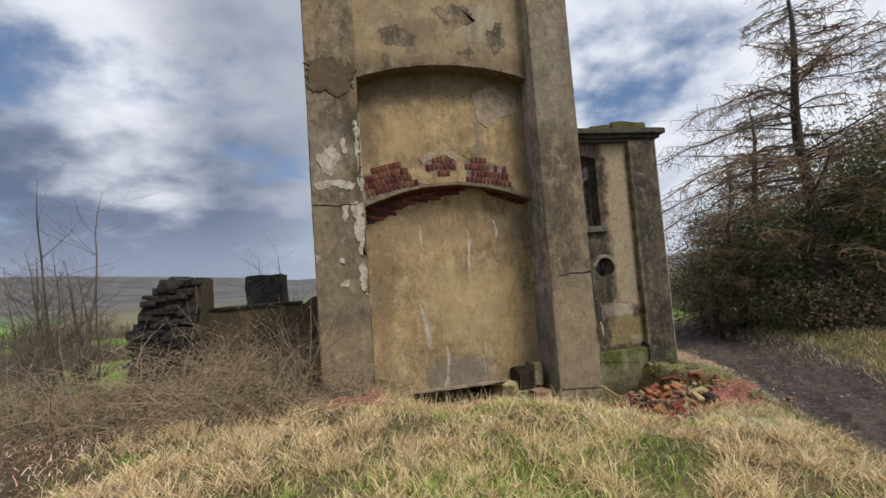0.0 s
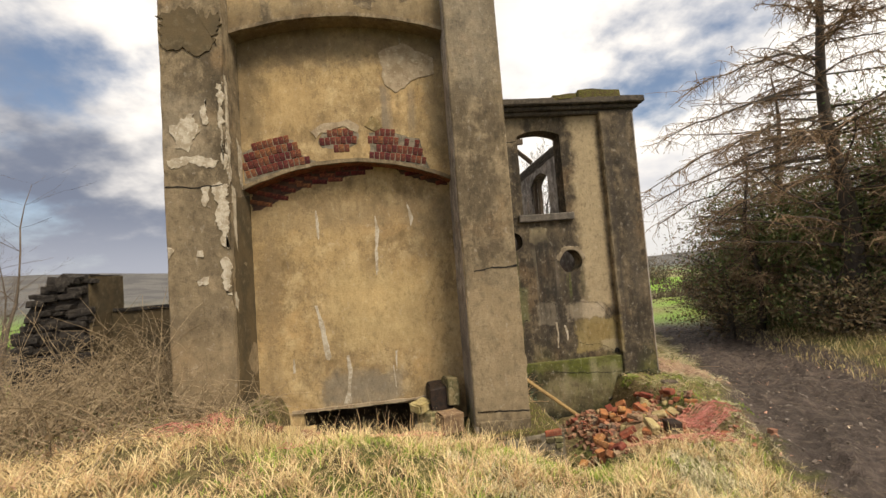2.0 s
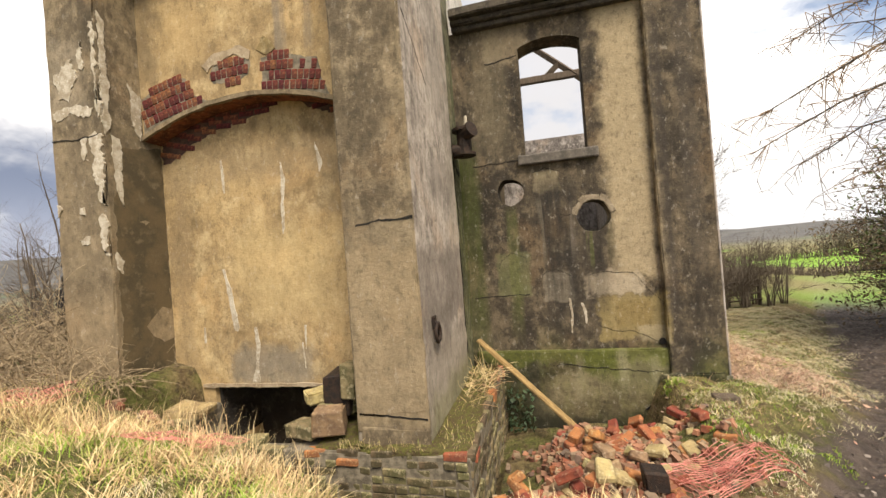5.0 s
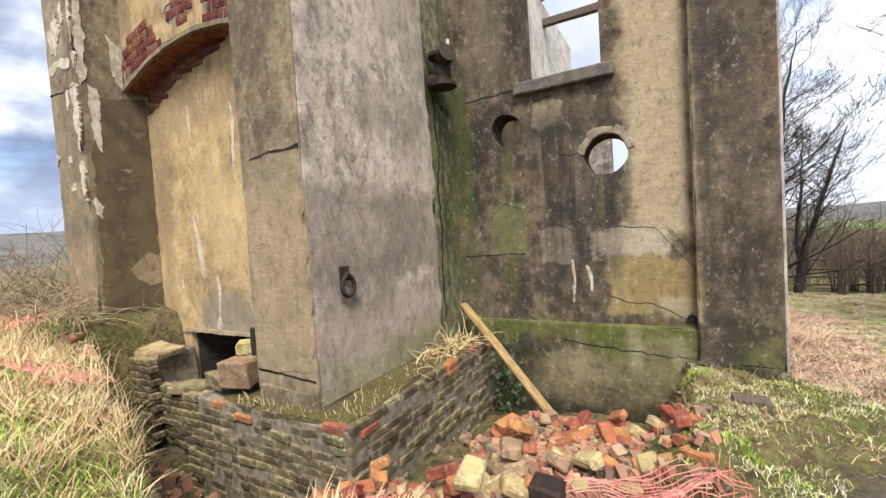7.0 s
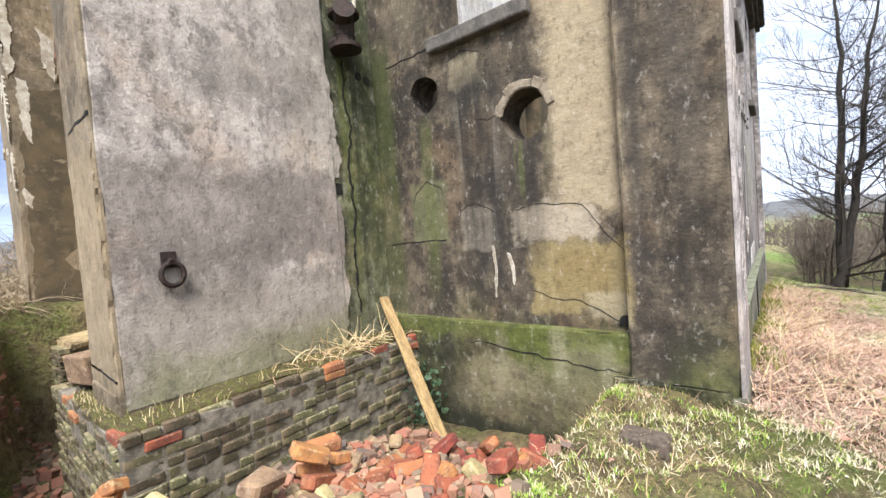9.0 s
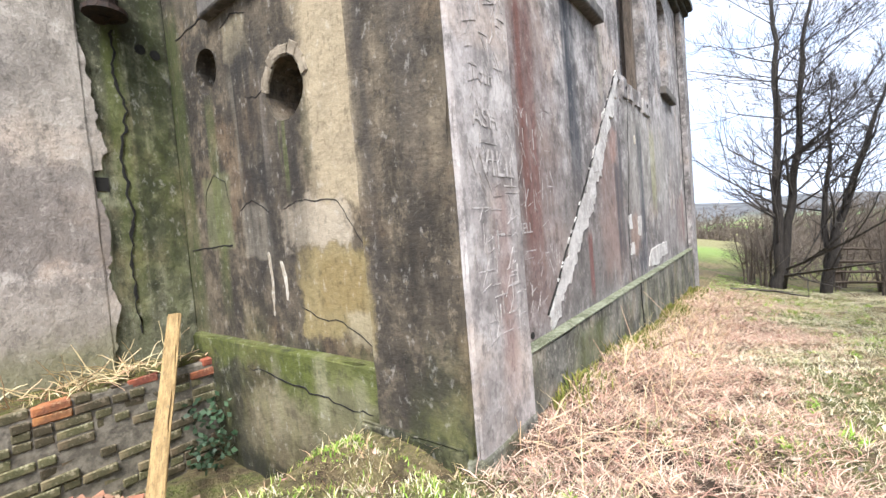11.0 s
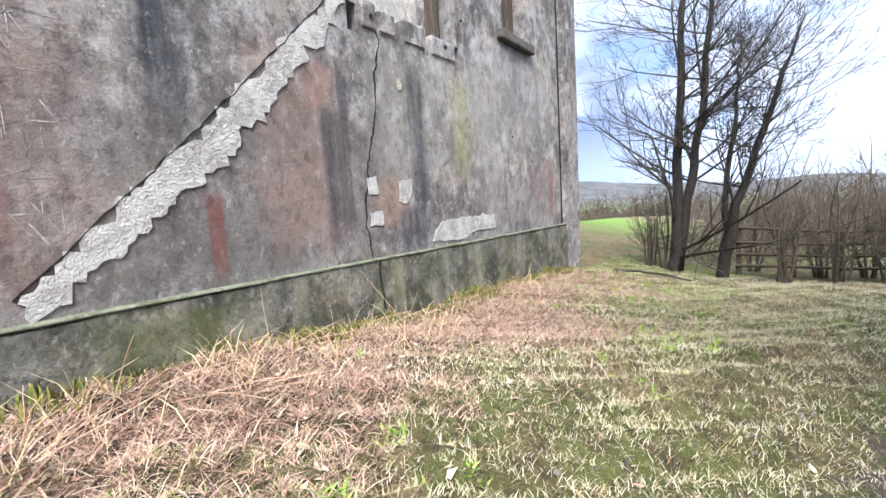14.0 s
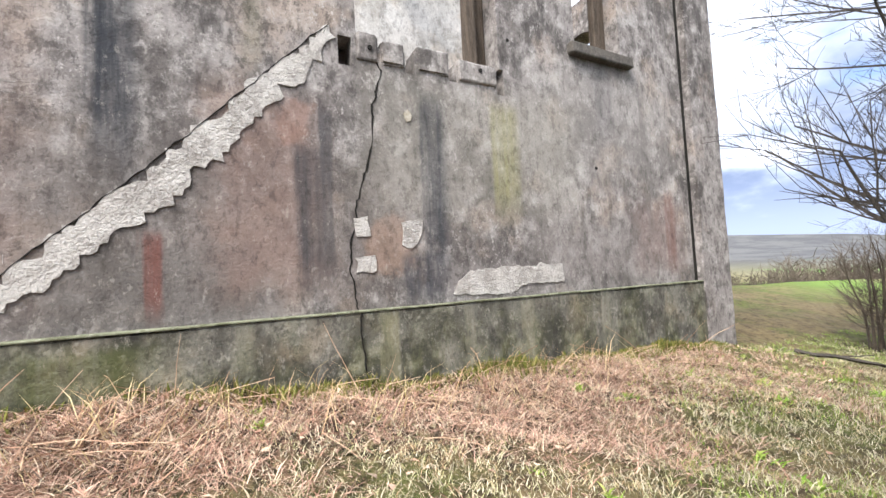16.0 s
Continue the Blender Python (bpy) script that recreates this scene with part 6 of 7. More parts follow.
# turf between rubble and corner, and on the ledge
x, y = scatter(9000, 5.6, 8.2, 5.0, 9.0, lambda x, y: (dtrack(x, y) < 0.1) & ~((x < 6.0) & (y > 6.0)) & ~((x < 6.85) & (y > 8.6)))
blades("verge_grass", x, y, R.uniform(0.02, 0.055, len(x)), R.uniform(0.003, 0.007, len(x)), R.uniform(0.3, 0.95, len(x)), GREEN_GRASS, "patchy green verge grass beside the rubble", rs=10)
x, y = scatter(30000, 5.6, 8.2, 4.6, 9.0, lambda x, y: (dtrack(x, y) < 0.2) & ~((x < 6.0) & (y > 6.0)) & ~((x < 6.85) & (y > 8.6)) & (clump(x, y, 2.4, 0.7) > 0.3))
blades("bleached_verge_turf", x, y, R.uniform(0.02, 0.06, len(x)), R.uniform(0.003, 0.006, len(x)), R.uniform(0.4, 1.0, len(x)), PALE_TURF, "bleached mossy turf between the rubble and the track", rs=41)
x, y = scatter(9000, 5.9, 6.9, 6.6, 8.6, lambda x, y: clump(x, y, 2.1, 3.3) > 0.6)
blades("verge_moss", x, y, R.uniform(0.015, 0.045, len(x)), R.uniform(0.006, 0.012, len(x)), R.uniform(0.2, 0.8, len(x)), GREEN_GRASS, "bright green moss cushions at the wall corner", rs=42, category="moss")
x, y = scatter(700, 5.8, 8.0, 5.0, 8.6, lambda x, y: dtrack(x, y) < 0.2)
blades("verge_leaves", x, y, R.uniform(0.02, 0.06, len(x)), R.uniform(0.015, 0.035, len(x)), R.uniform(0.9, 1.0, len(x)), BRACKEN, "dead leaves scattered on the verge turf", rs=43, category="leaves")
x, y = scatter(16000, 2.2, 5.6, 3.9, 5.6, lambda x, y: (dtrack(x, y) < -0.1) & ~in_hollow(x, y) & (clump(x, y, 1.7, 5.1) > 0.4))
blades("bank_turf", x, y, R.uniform(0.04, 0.11, len(x)), R.uniform(0.004, 0.007, len(x)), R.uniform(0.4, 1.0, len(x)), PALE_TURF, "pale bent turf on the bank edge", rs=44)
x = np.concatenate([R.uniform(3.46, 3.82, 330), R.uniform(2.6, 3.45, 120)])
y = np.concatenate([R.uniform(6.1, 8.7, 330), R.uniform(6.08, 6.2, 120)])
lb = blades("ledge_grass", x, y, R.uniform(0.03, 0.11, len(x)), R.uniform(0.003, 0.006, len(x)), R.uniform(0.2, 0.9, len(x)), GRASS, "green and straw grass on the earth ledge", rs=11)
co = np.zeros(len(lb.data.vertices) * 3)
lb.data.vertices.foreach_get("co", co)
co = co.reshape(-1, 5, 3)
co[:, :, 2] += (0.0 - ground_height(x, y))[:, None]
lb.data.vertices.foreach_set("co", co.reshape(-1))
x, y = scatter(4000, 5.5, 7.0, 7.3, 8.72, lambda x, y: R.uniform(0, 1, len(x)) < 0.75)
blades("corner_grass", x, y, R.uniform(0.02, 0.06, len(x)), R.uniform(0.003, 0.006, len(x)), R.uniform(0.4, 1.0, len(x)), MOSS_BLADE, "green and mossy grass against the wall corner", rs=46)
x, y = scatter(1500, 5.5, 7.1, 7.2, 8.75, lambda x, y: R.uniform(0, 1, len(x)) < 0.75)
blades("corner_litter", x, y, R.uniform(0.04, 0.14, len(x)), R.uniform(0.002, 0.005, len(x)), R.uniform(0.7, 1.0, len(x)), STRAW, "pale dead grass against the wall corner", rs=47, category="litter")
# far bank of the track
x, y = scatter(26000, 9.0, 20.0, 3.0, 26.0, lambda x, y: (dtrack(x, y) > 2.9) & (dtrack(x, y) < 6.5))
blades("bank_grass", x, y, R.uniform(0.06, 0.22, len(x)), R.uniform(0.006, 0.014, len(x)), R.uniform(0.2, 0.9, len(x)), GRASS, "rough grass on the bank across the track", rs=12)
# stones and leaves on the mud
x, y = scatter(2600, 4.5, 15, 1.0, 22.0, lambda x, y: (dtrack(x, y) > 0.0) & (dtrack(x, y) < 3.2))
blades("track_litter", x, y, R.uniform(0.02, 0.07, len(x)), R.uniform(0.015, 0.05, len(x)), R.uniform(0.9, 1.0, len(x)), BRACKEN, "fallen leaves and grit on the muddy track", rs=13, category="litter")


# ---------------------------------------------------------------- stems, scrub, trees
def wander(p, d, length, n, rng, curve=0.25, droop=0.0):
    pts = [p.copy()]
    d = d.normalized()
    for i in range(n):
        d = (d + Vector((rng.uniform(-1, 1), rng.uniform(-1, 1), rng.uniform(-1, 1))) * curve + Vector((0, 0, -droop))).normalized()
        pts.append(pts[-1] + d * (length / n))
    return pts


def brambles(x0, x1, y0, y1, n, height, name, label, mat, seed, keep=lambda x, y: True, length=(0.7, 1.8), r=0.006):
    rng = random.Random(seed)
    st = Sticks()
    for i in range(n):
        x, y = rng.uniform(x0, x1), rng.uniform(y0, y1)
        if not keep(x, y):
            continue
        L = rng.uniform(*length)
        p = Vector((x, y, gz(x, y) - 0.02))
        d = Vector((rng.uniform(-1, 1), rng.uniform(-1, 1), rng.uniform(0.4, 1.6) * height))
        pts = wander(p, d, L, 6, rng, 0.22, 0.16)
        st.add(pts, r * rng.uniform(0.7, 1.3), r * 0.35)
        for j in range(rng.randrange(1, 4)):
            q = pts[rng.randrange(2, 6)]
            st.add(wander(q, Vector((rng.uniform(-1, 1), rng.uniform(-1, 1), rng.uniform(-0.2, 0.9))), L * rng.uniform(0.15, 0.4), 3, rng, 0.3, 0.05), r * 0.5, r * 0.25)
    return tagged(st.done(name, mat), label, "scrub", kind="stuff")


brambles(-6.5, -0.9, 4.6, 8.9, 2400, 0.7, "bramble_thicket", "tangled brown winter brambles beside the tower", BRAMBLE, 1, lambda x, y: y > 5.2 - 0.25 * (x + 1) and not (-4.6 < x < -3.3 and y > 8.5))
x, y = scatter(9000, -6.5, -0.9, 4.4, 9.0, lambda x, y: (y > 5.0 - 0.25 * (x + 1)))
blades("bramble_leaves", x, y, R.uniform(0.02, 0.06, len(x)), R.uniform(0.015, 0.04, len(x)), R.uniform(0.3, 1.0, len(x)), BROWN_LEAF, "withered brown and green bramble leaves", rs=41, lift=R.uniform(0, 0.4, len(x)) ** 1.5, category="leaves")
x, y = scatter(9000, -7.5, -1.0, 2.5, 6.5, lambda x, y: R.uniform(0, 1, len(x)) < 0.9)
blades("scrub_floor_litter", x, y, R.uniform(0.04, 0.16, len(x)), R.uniform(0.005, 0.016, len(x)), R.uniform(0.6, 1.0, len(x)), BRACKEN, "dead brown stalks and litter under the brambles", rs=42, category="litter")
brambles(-0.9, 0.35, 5.55, 6.2, 160, 0.6, "bramble_thicket", "tangled brown brambles at the tower foot", BRAMBLE, 2, length=(0.3, 0.8))
brambles(-9, -5.0, 7, 12, 420, 1.0, "scrub_thicket", "bare brown scrub thicket beyond the ruined pier", SCRUB_TWIG, 3, lambda x, y: not 0.50 < -x / y < 0.66, length=(0.8, 1.7), r=0.009)
brambles(-3.2, -0.9, 9.6, 12.5, 260, 1.2, "scrub_thicket", "bare scrub behind the low ruined wall", SCRUB_TWIG, 4, length=(0.8, 2.0))
rng = random.Random(17)
dead = Sticks()
for i in range(110):
    p = Vector((rng.uniform(3.48, 3.8), rng.gauss(8.0, 0.35), 0.01))
    dead.add(wander(p, Vector((rng.uniform(-0.6, 1), rng.uniform(-1, 1), rng.uniform(0.1, 0.8))), rng.uniform(0.12, 0.4), 4, rng, 0.25, 0.12), 0.005, 0.002)
fallen = Sticks()
for i in range(130):
    yy = 9.0 + 7.5 * rng.random() ** 1.5
    xx = 6.86 + abs(rng.gauss(0, 0.45))
    p = Vector((xx, yy, gz(xx, yy) + rng.uniform(0.01, 0.08)))
    fallen.add(wander(p, Vector((rng.uniform(-0.5, 1), rng.uniform(-1, 1), rng.uniform(-0.08, 0.35) + (0.5 if rng.random() < 0.12 else 0))), rng.uniform(0.2, 0.75), 4, rng, 0.08, 0.05), 0.0042, 0.002)
tagged(fallen.done("fallen_stems", DRY_STEM), "long dry pinkish stems fallen along the wall foot", "stems", kind="stuff")
tagged(dead.done("dead_stem_heap", STRAW), "heap of dead pale stems on the brick ledge", "stems", kind="stuff")


def leaves(name, cx, cy, cz, rx, ry, rz_, n, size, mat, seed, parent=None, label="", lumps=14):
    r = np.random.RandomState(seed)
    lc = r.normal(0, 0.5, (lumps, 3))
    pick = r.randint(0, lumps, n)
    p = lc[pick] + r.normal(0, 0.23, (n, 3))
    p = p * np.array([rx, ry, rz_]) + np.array([cx, cy, cz])
    a = r.normal(0, 1, (n, 3))
    a /= np.linalg.norm(a, axis=1)[:, None]
    b = np.cross(a, r.normal(0, 1, (n, 3)))
    b /= np.linalg.norm(b, axis=1)[:, None]
    s = r.uniform(0.5, 1.2, n)[:, None] * size
    v = np.stack([p - a * s, p + b * s * 0.4, p + a * s, p - b * s * 0.4], 1)
    f = (np.arange(n) * 4)[:, None] + np.array([[0, 1, 2, 3]])
    return mesh_part(name, v.reshape(-1, 3), f, mat, parent, label)


def branching(st, p, d, length, radius, depth, rng, spread=0.6, up=0.12, keep=0.78, kids=(2, 4)):
    n = 4 if depth > 1 else 3
    pts = wander(p, d, length, n, rng, 0.13, -up)
    st.add(pts, radius, radius * 0.62)
    if depth == 0:
        return
    for i in range(rng.randint(*kids)):
        k = rng.randint(1, n)
        ax = (pts[k] - pts[k - 1]).normalized()
        side = Vector((rng.uniform(-1, 1), rng.uniform(-1, 1), rng.uniform(-0.5, 0.8)))
        branching(st, pts[k], ax + side * spread, length * rng.uniform(0.55, keep), radius * (0.6 if k == n else 0.45), depth - 1, rng, spread, up, keep, kids)
    ax = (pts[-1] - pts[-2]).normalized()
    branching(st, pts[-1], ax + Vector((rng.uniform(-1, 1), rng.uniform(-1, 1), 0)) * 0.2, length * 0.75, radius * 0.62, depth - 1, rng, spread, up, keep, kids)


def bare_tree(x, y, h, seed, stems, radius, label, lean=(0, 0), mat=None, depth=4):
    rng = random.Random(seed)
    base = Vector((x, y, gz(x, y) - 0.1))
    t = thing("bare_tree", base, label, "tree")
    mat = mat or DARK_BARK
    crown = Sticks()
    for s in range(stems):
        a = 6.283 * s / max(1, stems) + rng.uniform(-0.4, 0.4)
        d = Vector((math.cos(a) * 0.10 * (stems > 1) + lean[0], math.sin(a) * 0.10 * (stems > 1) + lean[1], 1))
        pts = wander(base + Vector((math.cos(a), math.sin(a), 0)) * 0.08 * (stems > 1), d, h * rng.uniform(0.75, 1), 9, rng, 0.13, -0.05)
        bm = bmesh.new()
        rad = [radius * rng.uniform(0.7, 1.0) * (1 - 0.1 * i) for i in range(10)]
        rad[0] *= 1.35
        tube(bm, pts, rad, 8)
        part("trunk", bm, mat, t, smooth=True)
        for i in range(2, 10):
            for k in range(rng.randint(1, 3)):
                a2 = rng.uniform(0, 6.283)
                branching(crown, pts[i], Vector((math.cos(a2), math.sin(a2), rng.uniform(0.1, 0.9))), h * rng.uniform(0.08, 0.2) * (1.15 - 0.05 * i), rad[i] * 0.33, depth - 1, rng, 0.75, 0.05, 0.8)
    crown.done("crown", mat, t, "bare winter branches and twigs")
    return t



def grow(st, p, d, length, radius, depth, rng):
    """A limb that forks into finer, upward-turning twigs."""
    n = 5 if depth > 1 else 3
    pts = wander(p, d, length, n, rng, 0.10, -0.05)
    st.add(pts, radius, max(0.0025, radius * 0.45))
    if depth == 0:
        return
    for i in range(4 if depth > 1 else 5):
        k = rng.randint(1, n)
        ax = (pts[k] - pts[k - 1]).normalized()
        side = ax.cross(Vector((rng.uniform(-1, 1), rng.uniform(-1, 1), rng.uniform(-1, 1)))).normalized()
        grow(st, pts[k], ax + side * rng.uniform(0.45, 0.95) + Vector((0, 0, 0.12)), length * rng.uniform(0.42, 0.66), max(0.0032, radius * 0.5 * (1.1 - 0.1 * k)), depth - 1, rng)


def forked_tree(x, y, stems, label, seed, reach=1.5):
    """A winter tree whose stems follow given lines (x, y, z, radius)."""
    rng = random.Random(seed)
    t = thing("bare_tree", (x, y, gz(x, y) - 0.1), label, "tree")
    crown = Sticks()
    for line in stems:
        knots = [Vector(q[:3]) for q in line]
        pts, rad = [], []
        for a, b, qa, qb in zip(knots, knots[1:], line, line[1:]):
            for i in range(5):
                f = i / 5
                pts.append(a.lerp(b, f) + Vector((rng.uniform(-1, 1), rng.uniform(-1, 1), 0)) * 0.03 * min(1, len(pts)))
                rad.append(qa[3] + (qb[3] - qa[3]) * f)
        pts.append(knots[-1])
        rad.append(line[-1][3])
        bm = bmesh.new()
        tube(bm, pts, rad, 9)
        part("trunk", bm, DARK_BARK, t, smooth=True)
        for i in range(4, len(pts)):
            h = (pts[i].z - gz(x, y)) / 7.0
            for k in range(2 if h > 0.25 else 1):
                a2 = rng.uniform(0, 6.283)
                grow(crown, pts[i], Vector((math.cos(a2), math.sin(a2), rng.uniform(0.1, 0.8))), reach * rng.uniform(0.55, 1.0) * (1.2 - 0.6 * h), rad[i] * 0.36, 3 if h > 0.25 else 2, rng)
    crown.done("crown", BARK, t, "bare winter branches and twigs")
    return t


forked_tree(8.1, 19.35, [[(8.1, 19.35, -1.3, 0.15), (8.17, 19.35, -0.6, 0.11), (8.24, 19.3, 2.4, 0.075), (8.3, 19.3, 4.5, 0.05), (8.2, 19.2, 6.6, 0.012)],
                         [(8.2, 19.37, -1.0, 0.10), (8.42, 19.4, 0.8, 0.085), (8.62, 19.4, 2.35, 0.065), (8.78, 19.4, 4.4, 0.042), (9.1, 19.4, 6.3, 0.012)]], "bare two-stemmed winter tree by the field edge", 5, 2.3)
forked_tree(8.95, 19.4, [[(8.95, 19.4, -1.3, 0.12), (9.18, 19.4, 0.3, 0.08), (9.68, 19.4, 2.05, 0.05), (10.1, 19.4, 3.5, 0.012)],
                         [(9.02, 19.45, -0.7, 0.07), (9.0, 19.5, 0.6, 0.055), (9.15, 19.6, 2.4, 0.03), (9.2, 19.6, 3.6, 0.01)]], "bare leaning two-stemmed winter tree by the fence", 9, 1.7)
bare_tree(7.6, 19.7, 2.0, 15, 6, 0.028, "low bare bush with many stems beside the tree", mat=SCRUB_TWIG, depth=3)
bare_tree(7.9, 19.6, 2.3, 14, 4, 0.035, "small bare bush with many stems at the field edge", mat=SCRUB_TWIG, depth=3)
for i, (x, y, h, s) in enumerate(((10.0, 20.2, 2.9, 31), (11.2, 20.8, 3.0, 32), (10.5, 20.6, 2.6, 51), (11.6, 20.1, 2.7, 52), (12.3, 21.2, 3.0, 53), (13.2, 21.0, 3.2, 54), (11.9, 21.2, 2.2, 33), (10.7, 19.7, 2.3, 34), (9.4, 21.5, 3.0, 36), (9.9, 19.3, 2.0, 38), (11.3, 19.6, 2.4, 39), (12.4, 20.2, 2.2, 40))):
    bare_tree(x, y, h, s, 6, 0.03, "bare many-stemmed grey hedge bush behind the fence", mat=SCRUB_TWIG, depth=3)
bare_tree(-6.6, 10.6, 6.3, 41, 2, 0.05, "thin bare sapling rising from the scrub", mat=SCRUB_TWIG, depth=2)
bare_tree(-5.3, 8.9, 2.9, 142, 6, 0.04, "bare grey bush in the scrub", mat=SCRUB_TWIG, depth=3)
bare_tree(-6.6, 9.6, 3.4, 43, 5, 0.045, "bare brown shrub in the brambles", mat=SCRUB_TWIG, depth=3)
bare_tree(-2.9, 13.0, 3.9, 44, 2, 0.04, "bare sapling behind the low ruined wall", mat=SCRUB_TWIG, depth=3)
bare_tree(-8.5, 13.0, 4.8, 45, 3, 0.05, "bare tree beyond the western scrub", mat=SCRUB_TWIG, depth=3)

# fallen branch and a crumpled sack
rng = random.Random(6)
limb = Sticks()
trunk_line = [Vector((x, 18.05 + 0.12 * (x - 7.4) + 0.05 * math.sin(x * 5), gz(x, 18.05 + 0.12 * (x - 7.4)) + 0.05)) for x in np.linspace(7.3, 8.6, 8)]
limb.add(trunk_line, 0.035, 0.015)
for k in (2, 4, 5):
    limb.add(wander(trunk_line[k], Vector((0.6, rng.uniform(-1, 1), 0.1)), 0.4, 3, rng, 0.2), 0.012, 0.006)
tagged(limb.done("fallen_branch", BARK), "dark fallen branch lying on the turf", "branch")
sack = part("crumpled_sack", rough_box(2.22, 2.52, 6.55, 6.9, 0.12, 0.52, 0.05, 0.06, 0.1, 17), RUST)
tagged(sack, "crumpled black sack wedged on the stones", "sack")

# post and rail fence
fence = thing("fence", (11.5, 20.3, -1.1), "old grey post-and-rail timber fence along the hedge", "fence")
rng = random.Random(8)
fx = [9.2 + 1.5 * i for i in range(3)]
for x in fx:
    y = 19.9 + 0.22 * (x - 9.2)
    part("post", rough_box(x - 0.05, x + 0.05, y - 0.05, y + 0.05, gz(x, y) - 0.2, gz(x, y) + 1.0, 0.2, 0.01, 0.02, int(x * 3)), WOOD, fence)
for a, b in zip(fx, fx[1:]):
    for k in range(4):
        ya, yb = 19.83 + 0.22 * (a - 9.2), 19.83 + 0.22 * (b - 9.2)
        bm = bmesh.new()
        tube(bm, [Vector((a - 0.05, ya, gz(a, ya) + 0.22 + 0.24 * k + rng.uniform(-.03, .03))), Vector((b + 0.05, yb, gz(b, yb) + 0.22 + 0.24 * k + rng.uniform(-.03, .03)))], [0.032, 0.032], 5)
        part("rail", bm, WOOD, fence)


def larch(x, y, h, seed, radius, label, reach=4.2):
    rng = random.Random(seed)
    base = Vector((x, y, gz(x, y) - 0.1))
    t = thing("larch_tree", base, label, "tree")
    pts = [base + Vector((0.12 * math.sin(i * 0.7), 0.08 * math.cos(i), h * i / 12)) for i in range(13)]
    bm = bmesh.new()
    tube(bm, pts, [radius * (1.25 if i == 0 else 1) * (1 - i / 13.5) for i in range(13)], 10)
    part("trunk", bm, BARK, t, "dark ivy-clad trunk", smooth=True)
    st, tw = Sticks(), Sticks()
    for i in range(int(h * 8.5)):
        z = rng.uniform(0.16, 0.98)
        k = z * 12
        p = pts[int(k)].lerp(pts[min(12, int(k) + 1)], k % 1)
        a = rng.uniform(0, 6.283)
        L = reach * (1.05 - z) ** 0.7 * rng.uniform(0.55, 1.05)
        limb = wander(p, Vector((math.cos(a), math.sin(a), rng.uniform(-0.05, 0.3))), L, 7, rng, 0.13, 0.01)
        st.add(limb, radius * 0.20 * (1.2 - z), 0.012)
        for j in range(2, 8):
            for s in range(4):
                q = limb[j].lerp(limb[j - 1], rng.random())
                d = (limb[j] - limb[j - 1]).normalized() * 0.5 + Vector((rng.uniform(-1, 1), rng.uniform(-1, 1), rng.uniform(-0.7, 0.35)))
                sub = wander(q, d, L * rng.uniform(0.12, 0.3), 3, rng, 0.25, 0.08)
                tw.add(sub, 0.011, 0.005)
                for e in range(3):
                    tw.add(wander(sub[rng.randint(1, 3)], Vector((rng.uniform(-1, 1), rng.uniform(-1, 1), rng.uniform(-1.1, 0.3))), L * rng.uniform(0.06, 0.12), 2, rng, 0.2, 0.1), 0.007, 0.004)
    st.done("limb", BARK, t)
    tw.done("crown", LARCH_TWIG, t, "fine brown leafless larch twigs")
    return t


big_larch = larch(14.6, 11.6, 12.5, 3, 0.27, "tall leafless larch with ivy on its trunk at the wood edge", 5.6)
rng = random.Random(61)
low_limb, low_twig = Sticks(), Sticks()
for tip, z0 in (((9.0, 12.6, 3.3), 5.2), ((8.6, 11.6, 3.8), 5.8), ((9.8, 10.4, 4.3), 5.6), ((9.4, 12.0, 5.2), 6.4), ((10.2, 13.4, 3.0), 4.6), ((10.0, 11.0, 6.4), 7.4), ((10.6, 12.4, 2.6), 3.9)):
    a, b = Vector((14.6, 11.6, z0)), Vector(tip)
    line = [a.lerp(b, i / 9) + Vector((rng.uniform(-.12, .12), rng.uniform(-.12, .12), 0.35 * math.sin(math.pi * i / 9) + rng.uniform(-.08, .08))) for i in range(10)]
    low_limb.add(line, 0.055, 0.012)
    for j in range(2, 10):
        for k in range(6):
            q = line[j].lerp(line[j - 1], rng.random())
            sub = wander(q, (b - a).normalized() * 0.7 + Vector((rng.uniform(-1, 1), rng.uniform(-1, 1), rng.uniform(-0.6, 0.5))), rng.uniform(0.4, 1.1), 4, rng, 0.22, 0.06)
            low_twig.add(sub, 0.011, 0.005)
            for e in range(4):
                low_twig.add(wander(sub[rng.randint(1, 4)], Vector((rng.uniform(-1, 1), rng.uniform(-1, 1), rng.uniform(-1.2, 0.2))), rng.uniform(0.12, 0.4), 2, rng, 0.2, 0.12), 0.007, 0.004)
low_limb.done("low_limb", BARK, big_larch)
low_twig.done("low_twig", LARCH_TWIG, big_larch, "drooping brown twigs with small cones")
larch(14.2, 14.4, 7.0, 12, 0.14, "young brown leafless larch beside the track", 3.4)
larch(16.4, 9.8, 8.0, 13, 0.16, "leafless brown larch overhanging the bank", 4.0)
larch(18.5, 11.0, 11.0, 6, 0.26, "tall leafless larch among evergreens", 5.0)
larch(16.8, 15.5, 9.5, 8, 0.22, "leafless brown larch in the wood edge", 3.8)


